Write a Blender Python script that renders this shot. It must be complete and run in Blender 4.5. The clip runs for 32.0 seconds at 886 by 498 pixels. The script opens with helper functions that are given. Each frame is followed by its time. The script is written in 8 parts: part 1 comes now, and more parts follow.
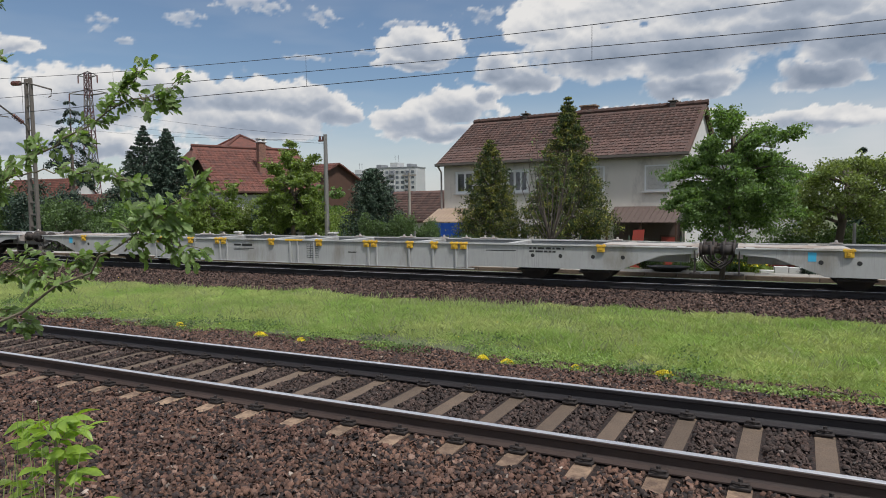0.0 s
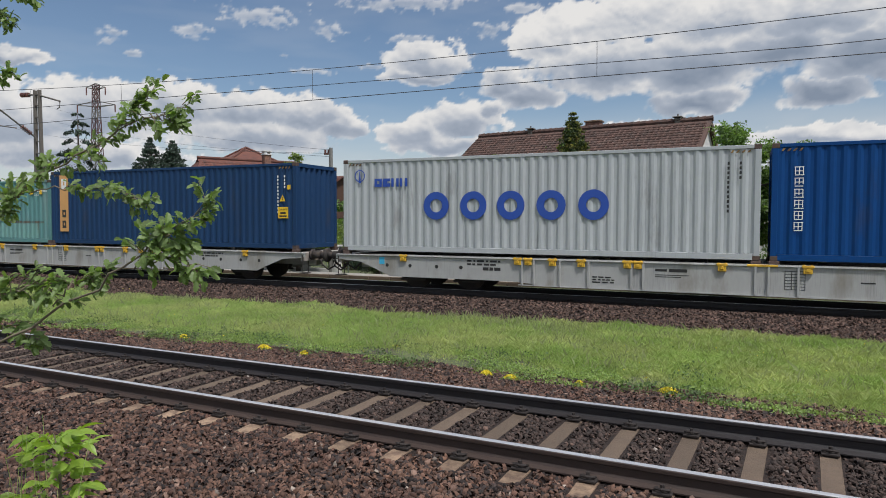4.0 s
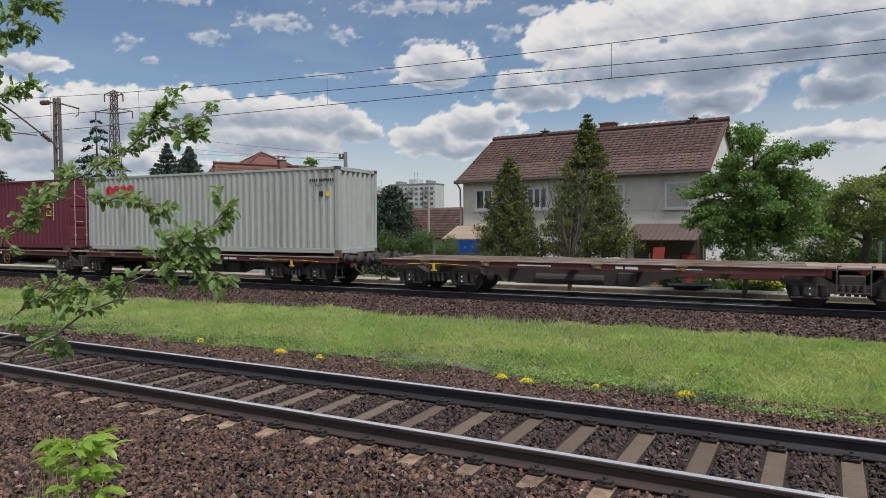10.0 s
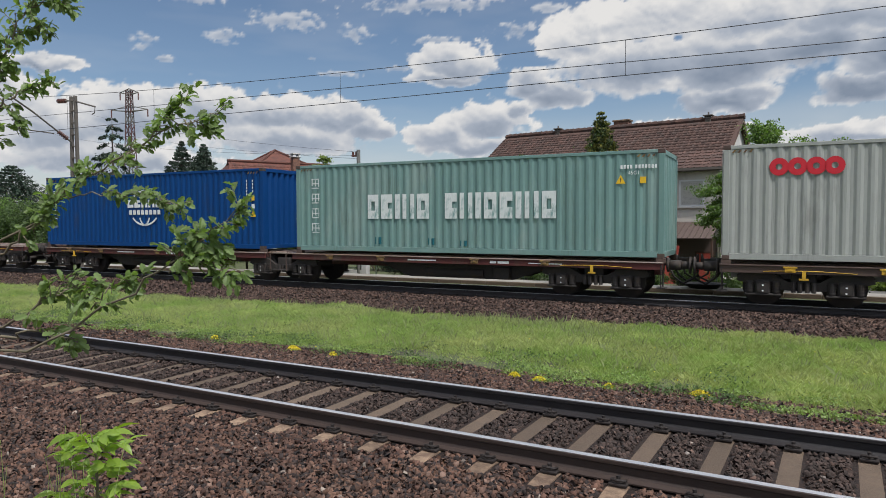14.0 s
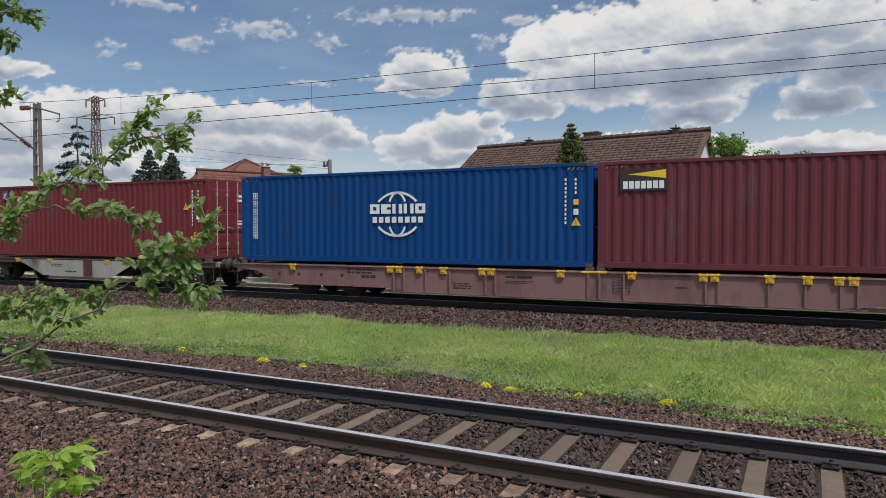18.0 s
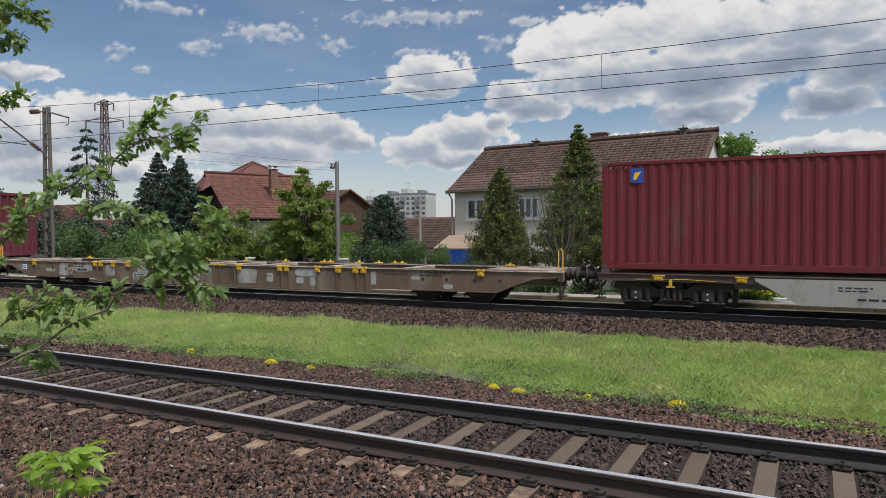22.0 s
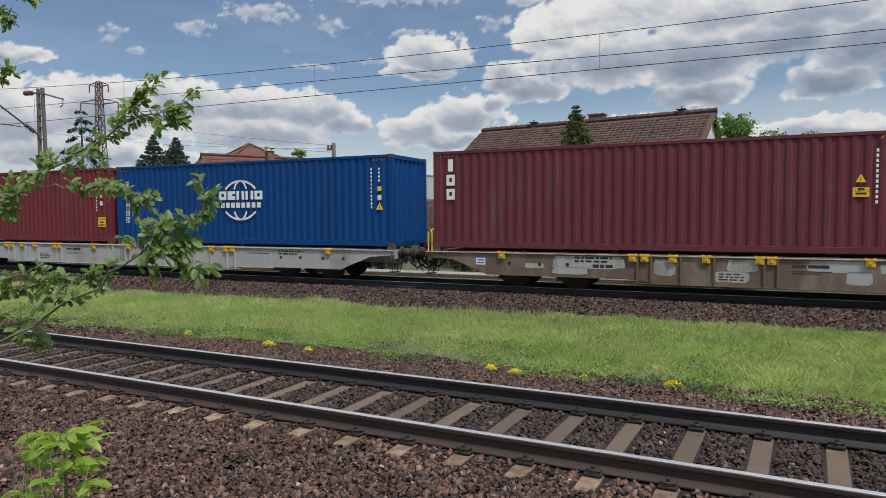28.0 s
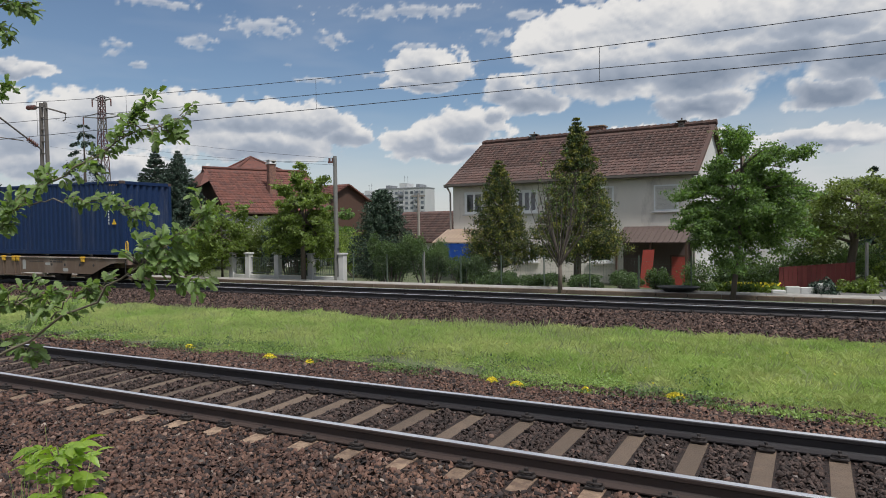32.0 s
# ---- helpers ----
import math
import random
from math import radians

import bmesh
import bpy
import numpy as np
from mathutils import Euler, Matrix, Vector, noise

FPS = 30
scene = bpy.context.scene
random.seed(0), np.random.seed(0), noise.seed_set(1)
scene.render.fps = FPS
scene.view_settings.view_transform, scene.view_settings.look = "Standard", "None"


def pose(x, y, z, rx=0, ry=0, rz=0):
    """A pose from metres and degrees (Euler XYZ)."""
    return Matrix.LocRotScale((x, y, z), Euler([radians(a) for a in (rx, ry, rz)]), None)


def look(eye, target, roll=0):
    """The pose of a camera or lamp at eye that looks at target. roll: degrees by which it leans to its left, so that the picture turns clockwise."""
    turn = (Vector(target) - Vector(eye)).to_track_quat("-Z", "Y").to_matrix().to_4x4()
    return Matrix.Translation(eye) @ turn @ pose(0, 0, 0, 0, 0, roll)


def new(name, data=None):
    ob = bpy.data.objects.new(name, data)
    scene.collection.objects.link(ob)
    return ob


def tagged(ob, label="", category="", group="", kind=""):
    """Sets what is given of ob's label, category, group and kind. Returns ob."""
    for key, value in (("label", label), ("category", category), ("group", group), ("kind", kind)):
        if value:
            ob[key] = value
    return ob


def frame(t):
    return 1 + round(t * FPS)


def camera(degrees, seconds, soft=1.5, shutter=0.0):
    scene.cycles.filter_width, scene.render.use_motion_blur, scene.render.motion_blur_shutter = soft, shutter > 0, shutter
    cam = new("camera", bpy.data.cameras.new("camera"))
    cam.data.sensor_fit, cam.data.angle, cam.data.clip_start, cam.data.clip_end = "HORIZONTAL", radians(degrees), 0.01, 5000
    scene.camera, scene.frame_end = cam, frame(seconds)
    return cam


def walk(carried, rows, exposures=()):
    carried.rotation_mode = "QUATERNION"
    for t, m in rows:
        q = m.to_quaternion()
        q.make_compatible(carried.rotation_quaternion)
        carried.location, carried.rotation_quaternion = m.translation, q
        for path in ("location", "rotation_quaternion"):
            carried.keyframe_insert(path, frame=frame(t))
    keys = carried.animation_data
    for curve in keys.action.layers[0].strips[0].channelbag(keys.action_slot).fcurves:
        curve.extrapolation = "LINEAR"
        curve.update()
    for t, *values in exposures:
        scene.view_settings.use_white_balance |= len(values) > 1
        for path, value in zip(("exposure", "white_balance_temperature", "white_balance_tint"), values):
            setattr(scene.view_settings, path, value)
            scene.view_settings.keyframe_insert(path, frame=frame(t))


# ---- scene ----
# World: x along the tracks, y away from the camera, z up; z = 0 is the top of the near rails.
cam = camera(66.6, 32.0, 0.9)
PATH = [
    (0, (2.652, -5.454, 1.925), (1.742, -3.677, 1.805), -0.6),
    (0.5, (2.654, -5.46, 1.932), (1.746, -3.682, 1.812), -0.5),
    (1, (2.655, -5.456, 1.934), (1.745, -3.679, 1.825), -0.5),
    (1.5, (2.651, -5.462, 1.936), (1.736, -3.687, 1.839), -0.5),
    (2, (2.657, -5.461, 1.938), (1.736, -3.688, 1.844), -0.6),
    (2.5, (2.656, -5.464, 1.939), (1.731, -3.693, 1.848), -0.3),
    (3, (2.653, -5.479, 1.945), (1.73, -3.708, 1.862), -0.1),
    (3.5, (2.654, -5.465, 1.944), (1.734, -3.691, 1.864), -0.1),
    (5.5, (2.648, -5.48, 1.946), (1.703, -3.719, 1.868), -0.5),
    (6, (2.645, -5.471, 1.948), (1.685, -3.717, 1.877), -0.6),
    (6.5, (2.654, -5.472, 1.946), (1.692, -3.72, 1.882), -0.6),
    (7, (2.65, -5.468, 1.946), (1.69, -3.715, 1.887), -0.4),
    (7.5, (2.651, -5.484, 1.954), (1.69, -3.732, 1.898), -0.4),
    (8, (2.656, -5.473, 1.956), (1.688, -3.723, 1.904), -0.6),
    (8.5, (2.655, -5.466, 1.949), (1.694, -3.713, 1.891), -0.4),
    (9, (2.657, -5.469, 1.946), (1.707, -3.71, 1.875), -0.3),
    (9.5, (2.65, -5.469, 1.948), (1.701, -3.71, 1.872), -0.3),
    (10, (2.653, -5.475, 1.955), (1.693, -3.721, 1.884), -0.5),
    (10.5, (2.646, -5.48, 1.947), (1.66, -3.741, 1.879), -0.7),
    (11, (2.63, -5.477, 1.941), (1.618, -3.754, 1.863), -0.5),
    (11.5, (2.626, -5.474, 1.942), (1.608, -3.755, 1.851), -0.3),
    (12, (2.622, -5.468, 1.937), (1.602, -3.751, 1.836), -0.2),
    (12.5, (2.628, -5.477, 1.942), (1.604, -3.762, 1.836), -0.4),
    (13, (2.636, -5.476, 1.946), (1.616, -3.759, 1.846), -0.5),
    (13.5, (2.637, -5.468, 1.943), (1.629, -3.743, 1.856), -0.4),
    (14, (2.646, -5.469, 1.951), (1.654, -3.734, 1.874), -0.4),
    (14.5, (2.643, -5.462, 1.948), (1.67, -3.715, 1.879), -0.3),
    (16.5, (2.641, -5.464, 1.938), (1.722, -3.688, 1.891), -0.1),
    (17, (2.663, -5.477, 1.964), (1.748, -3.699, 1.92), -0.1),
    (17.5, (2.659, -5.47, 1.964), (1.744, -3.692, 1.921), -0.2),
    (18, (2.657, -5.475, 1.964), (1.738, -3.699, 1.916), -0.3),
    (18.5, (2.652, -5.465, 1.951), (1.725, -3.694, 1.901), -0.4),
    (19, (2.66, -5.472, 1.958), (1.728, -3.703, 1.91), -0.4),
    (19.5, (2.644, -5.46, 1.955), (1.712, -3.691, 1.91), -0.3),
    (20, (2.652, -5.468, 1.955), (1.716, -3.701, 1.916), -0.4),
    (20.5, (2.653, -5.47, 1.956), (1.713, -3.706, 1.92), -0.4),
    (21, (2.65, -5.463, 1.959), (1.711, -3.698, 1.921), -0.4),
    (21.5, (2.643, -5.463, 1.958), (1.705, -3.696, 1.917), -0.4),
    (22, (2.65, -5.465, 1.957), (1.712, -3.699, 1.914), -0.5),
    (22.5, (2.666, -5.474, 1.963), (1.73, -3.707, 1.916), -0.5),
    (23, (2.659, -5.467, 1.952), (1.732, -3.695, 1.9), -0.5),
    (23.5, (2.656, -5.462, 1.948), (1.731, -3.69, 1.889), -0.5),
    (24, (2.648, -5.459, 1.949), (1.72, -3.688, 1.882), -0.5),
    (24.5, (2.642, -5.458, 1.946), (1.704, -3.693, 1.876), -0.5),
    (25, (2.646, -5.47, 1.953), (1.69, -3.715, 1.872), -0.5),
    (25.5, (2.639, -5.459, 1.951), (1.674, -3.71, 1.856), -0.4),
    (27.5, (2.647, -5.455, 1.941), (1.715, -3.689, 1.843), -0.5),
    (28, (2.652, -5.454, 1.945), (1.721, -3.687, 1.849), -0.6),
    (28.5, (2.65, -5.454, 1.942), (1.717, -3.688, 1.852), -0.6),
    (29, (2.654, -5.455, 1.947), (1.717, -3.69, 1.861), -0.6),
    (29.5, (2.65, -5.465, 1.945), (1.713, -3.7, 1.863), -0.5),
    (30, (2.661, -5.467, 1.951), (1.719, -3.704, 1.875), -0.6),
    (30.5, (2.648, -5.457, 1.951), (1.704, -3.695, 1.881), -0.5),
    (31, (2.654, -5.455, 1.951), (1.71, -3.693, 1.883), -0.6),
    (31.5, (2.664, -5.473, 1.959), (1.725, -3.708, 1.893), -0.6),
    (32, (2.665, -5.449, 1.947), (1.73, -3.683, 1.887), -0.8),
]
walk(cam, [(t, look(eye, target, roll)) for t, eye, target, roll in PATH])

# ---- daylight: a veiled high sun over the right end of the line, broken cloud ----
SUN_TO = Vector((0.44, -0.24, 0.85)).normalized()
world = bpy.data.worlds.new("sky")
scene.world = world
world.use_nodes = True
wn = world.node_tree
sky = wn.nodes.new("ShaderNodeTexSky")
sky.sky_type = "NISHITA"
sky.sun_disc = False
sky.sun_elevation = math.asin(SUN_TO.z)
sky.sun_rotation = math.atan2(SUN_TO.x, SUN_TO.y)
sky.altitude, sky.air_density, sky.dust_density, sky.ozone_density = 100, 1.0, 0.7, 2.6
wn.nodes["Background"].inputs["Strength"].default_value = 0.082
wn.links.new(sky.outputs[0], wn.nodes["Background"].inputs["Color"])
sun_data = bpy.data.lights.new("sun", "SUN")
sun_data.energy, sun_data.angle, sun_data.color = 3.45, radians(7), (1.0, 0.98, 0.965)
sun = new("sun", sun_data)
sun.matrix_world = look(SUN_TO * 60, (0, 0, 0))
scene.view_settings.exposure = 0.15

YF = 13.516          # centre line of the far track at x = 2.6
ZF = -0.10           # top of its rails there
YAW, GRADE, TRAIN_SCALE = 0.0529, -0.00605, 0.96   # the far track runs askew of the near one and falls a little to the right
LINE_S = np.arange(-420.0, 420.5, 1.0)
LINE_HEAD = YAW * np.clip((LINE_S + 95) / 50, 0, 1) * np.clip((36 - LINE_S) / 24, 0, 1)
LINE_FALL = GRADE * (LINE_HEAD / YAW)


def line_sum(rate):
    total = np.concatenate([[0.0], np.cumsum((rate[1:] + rate[:-1]) / 2)])
    return total - np.interp(2.6, LINE_S, total)


LINE_Y, LINE_Z = YF + line_sum(np.sin(LINE_HEAD)), ZF + line_sum(LINE_FALL)
LINE_X = 2.6 + line_sum(np.cos(LINE_HEAD))


def on_far_track(s, z):
    """Pose at s metres along the far track, z over its rails, turned along it."""
    x, y, h, head, fall = (float(np.interp(s, LINE_S, q)) for q in (LINE_X, LINE_Y, LINE_Z, LINE_HEAD, LINE_FALL))
    return pose(x, y, h + z, 0, 0, math.degrees(head)) @ pose(0, 0, 0, 0, -math.degrees(math.atan(fall)), 0)


def far_shift(x):
    """How far the far track lies nearer or farther than at its reference, and how much higher."""
    return np.interp(x, LINE_X, LINE_Y) - YF, np.interp(x, LINE_X, LINE_Z) - ZF


# ---- mesh helpers ----
class Shape:
    """Gathers vertices and faces for one mesh."""

    def __init__(self):
        self.v, self.f, self.n = [], [], 0

    def add(self, verts, faces):
        self.v += [tuple(p) for p in verts]
        self.f += [tuple(i + self.n for i in q) for q in faces]
        self.n += len(verts)
        return self

    def box(self, x0, x1, y0, y1, z0, z1, c=0.0):
        if c <= 0:
            return self.add([(x, y, z) for x in (x0, x1) for y in (y0, y1) for z in (z0, z1)],
                            [(0, 1, 3, 2), (4, 6, 7, 5), (0, 4, 5, 1), (2, 3, 7, 6), (0, 2, 6, 4), (1, 5, 7, 3)])
        pts, index = [], {}
        for sx in (0, 1):
            for sy in (0, 1):
                for sz in (0, 1):
                    for k in range(3):
                        p = [(x0, x1)[sx], (y0, y1)[sy], (z0, z1)[sz]]
                        for a, s in zip(range(3), (sx, sy, sz)):
                            if a != k:
                                p[a] += c if s == 0 else -c
                        index[sx, sy, sz, k] = len(pts)
                        pts.append(p)
        faces = []
        for k in range(3):
            a, b = [i for i in range(3) if i != k]
            for s in (0, 1):
                q = []
                for u, w in ((0, 0), (1, 0), (1, 1), (0, 1)):
                    key = [0, 0, 0]
                    key[k], key[a], key[b] = s, u, w
                    q.append(index[(*key, k)])
                faces.append(q)
            for u in (0, 1):
                for w in (0, 1):
                    key0, key1 = [0, 0, 0], [0, 0, 0]
                    key0[k], key1[k], key0[a], key1[a], key0[b], key1[b] = 0, 1, u, u, w, w
                    faces.append((index[(*key0, a)], index[(*key1, a)], index[(*key1, b)], index[(*key0, b)]))
        for sx in (0, 1):
            for sy in (0, 1):
                for sz in (0, 1):
                    faces.append([index[sx, sy, sz, k] for k in range(3)])
        return self.add(pts, faces)

    def extrude(self, profile, axis, a, b):
        """A closed outline, pulled along an axis from a to b. profile: pairs in the two other axes, in order."""
        n, out = len(profile), []
        for t in (a, b):
            for p in profile:
                q = list(p)
                q.insert("xyz".index(axis), t)
                out.append(q)
        faces = [(i, (i + 1) % n, n + (i + 1) % n, n + i) for i in range(n)]
        return self.add(out, faces + [tuple(range(n))[::-1], tuple(range(n, 2 * n))])

    def tube(self, points, radii, sides=8, cap=True):
        """A round bar along points; radii: one number, or one a point."""
        points = [Vector(p) for p in points]
        radii = [radii] * len(points) if isinstance(radii, (int, float)) else radii
        rings = []
        for i, p in enumerate(points):
            d = (points[min(i + 1, len(points) - 1)] - points[max(i - 1, 0)]).normalized()
            u = d.cross(Vector((0, 0, 1)) if abs(d.z) < 0.9 else Vector((1, 0, 0))).normalized()
            w = d.cross(u)
            rings += [p + (u * math.cos(2 * math.pi * k / sides) + w * math.sin(2 * math.pi * k / sides)) * radii[i] for k in range(sides)]
        faces = []
        for i in range(len(points) - 1):
            for k in range(sides):
                a, b = i * sides + k, i * sides + (k + 1) % sides
                faces.append((a, b, b + sides, a + sides))
        if cap:
            faces += [tuple(range(sides))[::-1], tuple(range((len(points) - 1) * sides, len(points) * sides))]
        return self.add(rings, faces)

    def ring(self, centre, axis, r0, r1, a, b, sides=24):
        """A flat ring (or disc, with r0 = 0) with thickness from a to b along an axis."""
        k = "xyz".index(axis)
        others = [i for i in range(3) if i != k]
        pts, faces = [], []
        for r in (r0, r1):
            for t in (a, b):
                for i in range(sides):
                    p = list(centre)
                    p[others[0]] += r * math.cos(2 * math.pi * i / sides)
                    p[others[1]] += r * math.sin(2 * math.pi * i / sides)
                    p[k] += t
                    pts.append(p)
        for i in range(sides):
            j = (i + 1) % sides
            s = sides
            faces += [(2 * s + i, 2 * s + j, 3 * s + j, 3 * s + i), (i, 2 * s + i, 2 * s + j, j)[::-1], (s + i, 3 * s + i, 3 * s + j, s + j)]
            if r0 > 0:
                faces.append((i, j, s + j, s + i)[::-1])
        return self.add(pts, faces)

    def mesh(self, name, smooth=False):
        me = bpy.data.meshes.new(name)
        me.from_pydata(self.v, [], self.f)
        bm = bmesh.new()
        bm.from_mesh(me)
        bmesh.ops.recalc_face_normals(bm, faces=bm.faces)
        bm.to_mesh(me)
        bm.free()
        if smooth:
            me.polygons.foreach_set("use_smooth", [True] * len(me.polygons))
        return me


def raw_mesh(name, verts, faces, smooth=False):
    """A mesh from arrays: verts (n, 3); faces (m, 3) or (m, 4)."""
    verts, faces = np.asarray(verts, np.float32), np.asarray(faces, np.int32)
    me = bpy.data.meshes.new(name)
    me.vertices.add(len(verts))
    me.vertices.foreach_set("co", verts.ravel())
    k = faces.shape[1]
    me.loops.add(faces.size)
    me.loops.foreach_set("vertex_index", faces.ravel())
    me.polygons.add(len(faces))
    me.polygons.foreach_set("loop_start", np.arange(0, faces.size, k, dtype=np.int32))
    me.update(calc_edges=True)
    if smooth:
        me.polygons.foreach_set("use_smooth", np.ones(len(faces), bool))
    return me


def put(name, me, material, parent=None, label=""):
    """Links mesh data as an object; alike objects may share the data, each with its own material."""
    ob = new(name, me)
    if not me.materials:
        me.materials.append(None)
    ob.material_slots[0].link = "OBJECT"
    ob.material_slots[0].material = material
    if parent is not None:
        ob.parent = parent
    if label:
        ob["label"] = label
    return ob


def part(name, shape, material, parent=None, label="", smooth=False):
    return put(name, shape.mesh(name, smooth), material, parent, label)


def thing(name, x=0.0, y=0.0, z=0.0, rz=0.0, **tags):
    ob = new(name)
    ob.matrix_basis = pose(x, y, z, 0, 0, rz)
    return tagged(ob, **tags)


# ---- materials ----
def paint(name, colour, rough=0.6, metal=0.0, vary=0.25, scale=3.0, fine=40.0, bump=0.15, dist=0.01, dirt=None, dirt_at=0.6,
          dirt_scale=1.3, stretch=(1, 1, 1), each=0.0, spec=0.5, island=0.0, through_light=None, fleck=None, band=None, streak=None):
    """A surface with variation at two scales, a second colour in blots, relief, and a change from piece to piece."""
    m = bpy.data.materials.new(name)
    m.use_nodes = True
    nt = m.node_tree
    bsdf = nt.nodes["Principled BSDF"]
    co = nt.nodes.new("ShaderNodeTexCoord")
    mp = nt.nodes.new("ShaderNodeMapping")
    mp.inputs["Scale"].default_value = stretch
    if each:
        here, shift = nt.nodes.new("ShaderNodeObjectInfo"), nt.nodes.new("ShaderNodeVectorMath")
        nt.links.new(co.outputs["Object"], shift.inputs[0])
        nt.links.new(here.outputs["Location"], shift.inputs[1])
        nt.links.new(shift.outputs[0], mp.inputs["Vector"])
    else:
        nt.links.new(co.outputs["Object"], mp.inputs["Vector"])

    def noise_tex(s, detail=4.0, r=0.6):
        t = nt.nodes.new("ShaderNodeTexNoise")
        t.inputs["Scale"].default_value, t.inputs["Detail"].default_value, t.inputs["Roughness"].default_value = s, detail, r
        nt.links.new(mp.outputs[0], t.inputs["Vector"])
        return t.outputs["Fac"]

    def math_node(op, a, b=None, c=None):
        t = nt.nodes.new("ShaderNodeMath")
        t.operation = op
        for i, q in enumerate((a, b, c)):
            if q is None:
                continue
            if isinstance(q, (int, float)):
                t.inputs[i].default_value = q
            else:
                nt.links.new(q, t.inputs[i])
        return t.outputs[0]

    big, small = noise_tex(scale), noise_tex(fine, 3.0)
    value = math_node("ADD", math_node("MULTIPLY_ADD", big, 1.4 * vary, 1 - 0.7 * vary), math_node("MULTIPLY_ADD", small, vary, -0.5 * vary))
    if each:
        info = nt.nodes.new("ShaderNodeObjectInfo")
        value = math_node("MULTIPLY", value, math_node("MULTIPLY_ADD", info.outputs["Random"], 2 * each, 1 - each))
    if island:
        geo = nt.nodes.new("ShaderNodeNewGeometry")
        value = math_node("MULTIPLY", value, math_node("MULTIPLY_ADD", geo.outputs["Random Per Island"], 2 * island, 1 - island))
    base = nt.nodes.new("ShaderNodeRGB")
    base.outputs[0].default_value = (*colour, 1)
    colour_out = base.outputs[0]
    if dirt:
        ramp = nt.nodes.new("ShaderNodeMapRange")
        ramp.inputs["From Min"].default_value, ramp.inputs["From Max"].default_value = dirt_at - 0.08, dirt_at + 0.08
        nt.links.new(noise_tex(dirt_scale, 6.0, 0.68), ramp.inputs["Value"])
        mix = nt.nodes.new("ShaderNodeMix")
        mix.data_type = "RGBA"
        nt.links.new(ramp.outputs[0], mix.inputs["Factor"])
        nt.links.new(colour_out, mix.inputs["A"])
        mix.inputs["B"].default_value = (*dirt, 1)
        colour_out = mix.outputs["Result"]
    def blend(fac, second):
        mix = nt.nodes.new("ShaderNodeMix")
        mix.data_type = "RGBA"
        nt.links.new(fac, mix.inputs["Factor"])
        nt.links.new(colour_out, mix.inputs["A"])
        mix.inputs["B"].default_value = (*second, 1)
        return mix.outputs["Result"]
    for shade, low, high in fleck or ():
        # a share of the pieces is of another colour
        pick = nt.nodes.new("ShaderNodeNewGeometry").outputs["Random Per Island"]
        turned = math_node("FRACT", math_node("MULTIPLY", pick, 7.31))
        colour_out = blend(math_node("MULTIPLY", math_node("GREATER_THAN", turned, low), math_node("LESS_THAN", turned, high)), shade)
    if streak:
        # rain and rust run down in narrow lines, broken along their length
        lines, broken = nt.nodes.new("ShaderNodeTexNoise"), noise_tex(0.9, 5.0)
        squeeze = nt.nodes.new("ShaderNodeMapping")
        squeeze.inputs["Scale"].default_value = (9.0, 9.0, 0.35)
        nt.links.new(co.outputs["Object"], squeeze.inputs["Vector"])
        nt.links.new(squeeze.outputs[0], lines.inputs["Vector"])
        lines.inputs["Detail"].default_value = 5.0
        run = nt.nodes.new("ShaderNodeMapRange")
        run.inputs["From Min"].default_value, run.inputs["From Max"].default_value, run.inputs["To Max"].default_value = 1.08, 1.32, streak[1]
        nt.links.new(math_node("ADD", lines.outputs["Fac"], broken), run.inputs["Value"])
        colour_out = blend(run.outputs[0], streak[0])
    if band:
        # oil and rust have stained the middle stretch across the piece
        across = nt.nodes.new("ShaderNodeSeparateXYZ")
        nt.links.new(co.outputs["Object"], across.inputs[0])
        worn = nt.nodes.new("ShaderNodeMapRange")
        worn.inputs["From Min"].default_value, worn.inputs["From Max"].default_value = band[1] + 0.14, band[1] - 0.14
        nt.links.new(math_node("ADD", math_node("ABSOLUTE", across.outputs["Y"]), math_node("MULTIPLY_ADD", big, 0.3, -0.15)), worn.inputs["Value"])
        colour_out = blend(worn.outputs[0], band[0])
    hue = nt.nodes.new("ShaderNodeHueSaturation")
    nt.links.new(value, hue.inputs["Value"])
    nt.links.new(colour_out, hue.inputs["Color"])
    nt.links.new(hue.outputs[0], bsdf.inputs["Base Color"])
    nt.links.new(math_node("MULTIPLY_ADD", big, 0.3, rough - 0.15), bsdf.inputs["Roughness"])
    bsdf.inputs["Metallic"].default_value = metal
    bsdf.inputs["Specular IOR Level"].default_value = spec
    if bump:
        bn = nt.nodes.new("ShaderNodeBump")
        bn.inputs["Strength"].default_value, bn.inputs["Distance"].default_value = bump, dist
        nt.links.new(small, bn.inputs["Height"])
        nt.links.new(bn.outputs[0], bsdf.inputs["Normal"])
    if through_light:
        tr = nt.nodes.new("ShaderNodeBsdfTranslucent")
        gain = nt.nodes.new("ShaderNodeMix")
        gain.data_type, gain.blend_type = "RGBA", "MULTIPLY"
        gain.inputs["Factor"].default_value = 1.0
        nt.links.new(hue.outputs[0], gain.inputs["A"])
        gain.inputs["B"].default_value = (*through_light, 1)
        nt.links.new(gain.outputs["Result"], tr.inputs["Color"])
        mixs = nt.nodes.new("ShaderNodeMixShader")
        mixs.inputs[0].default_value = 0.45
        nt.links.new(bsdf.outputs[0], mixs.inputs[1])
        nt.links.new(tr.outputs[0], mixs.inputs[2])
        nt.links.new(mixs.outputs[0], nt.nodes["Material Output"].inputs["Surface"])
    return m


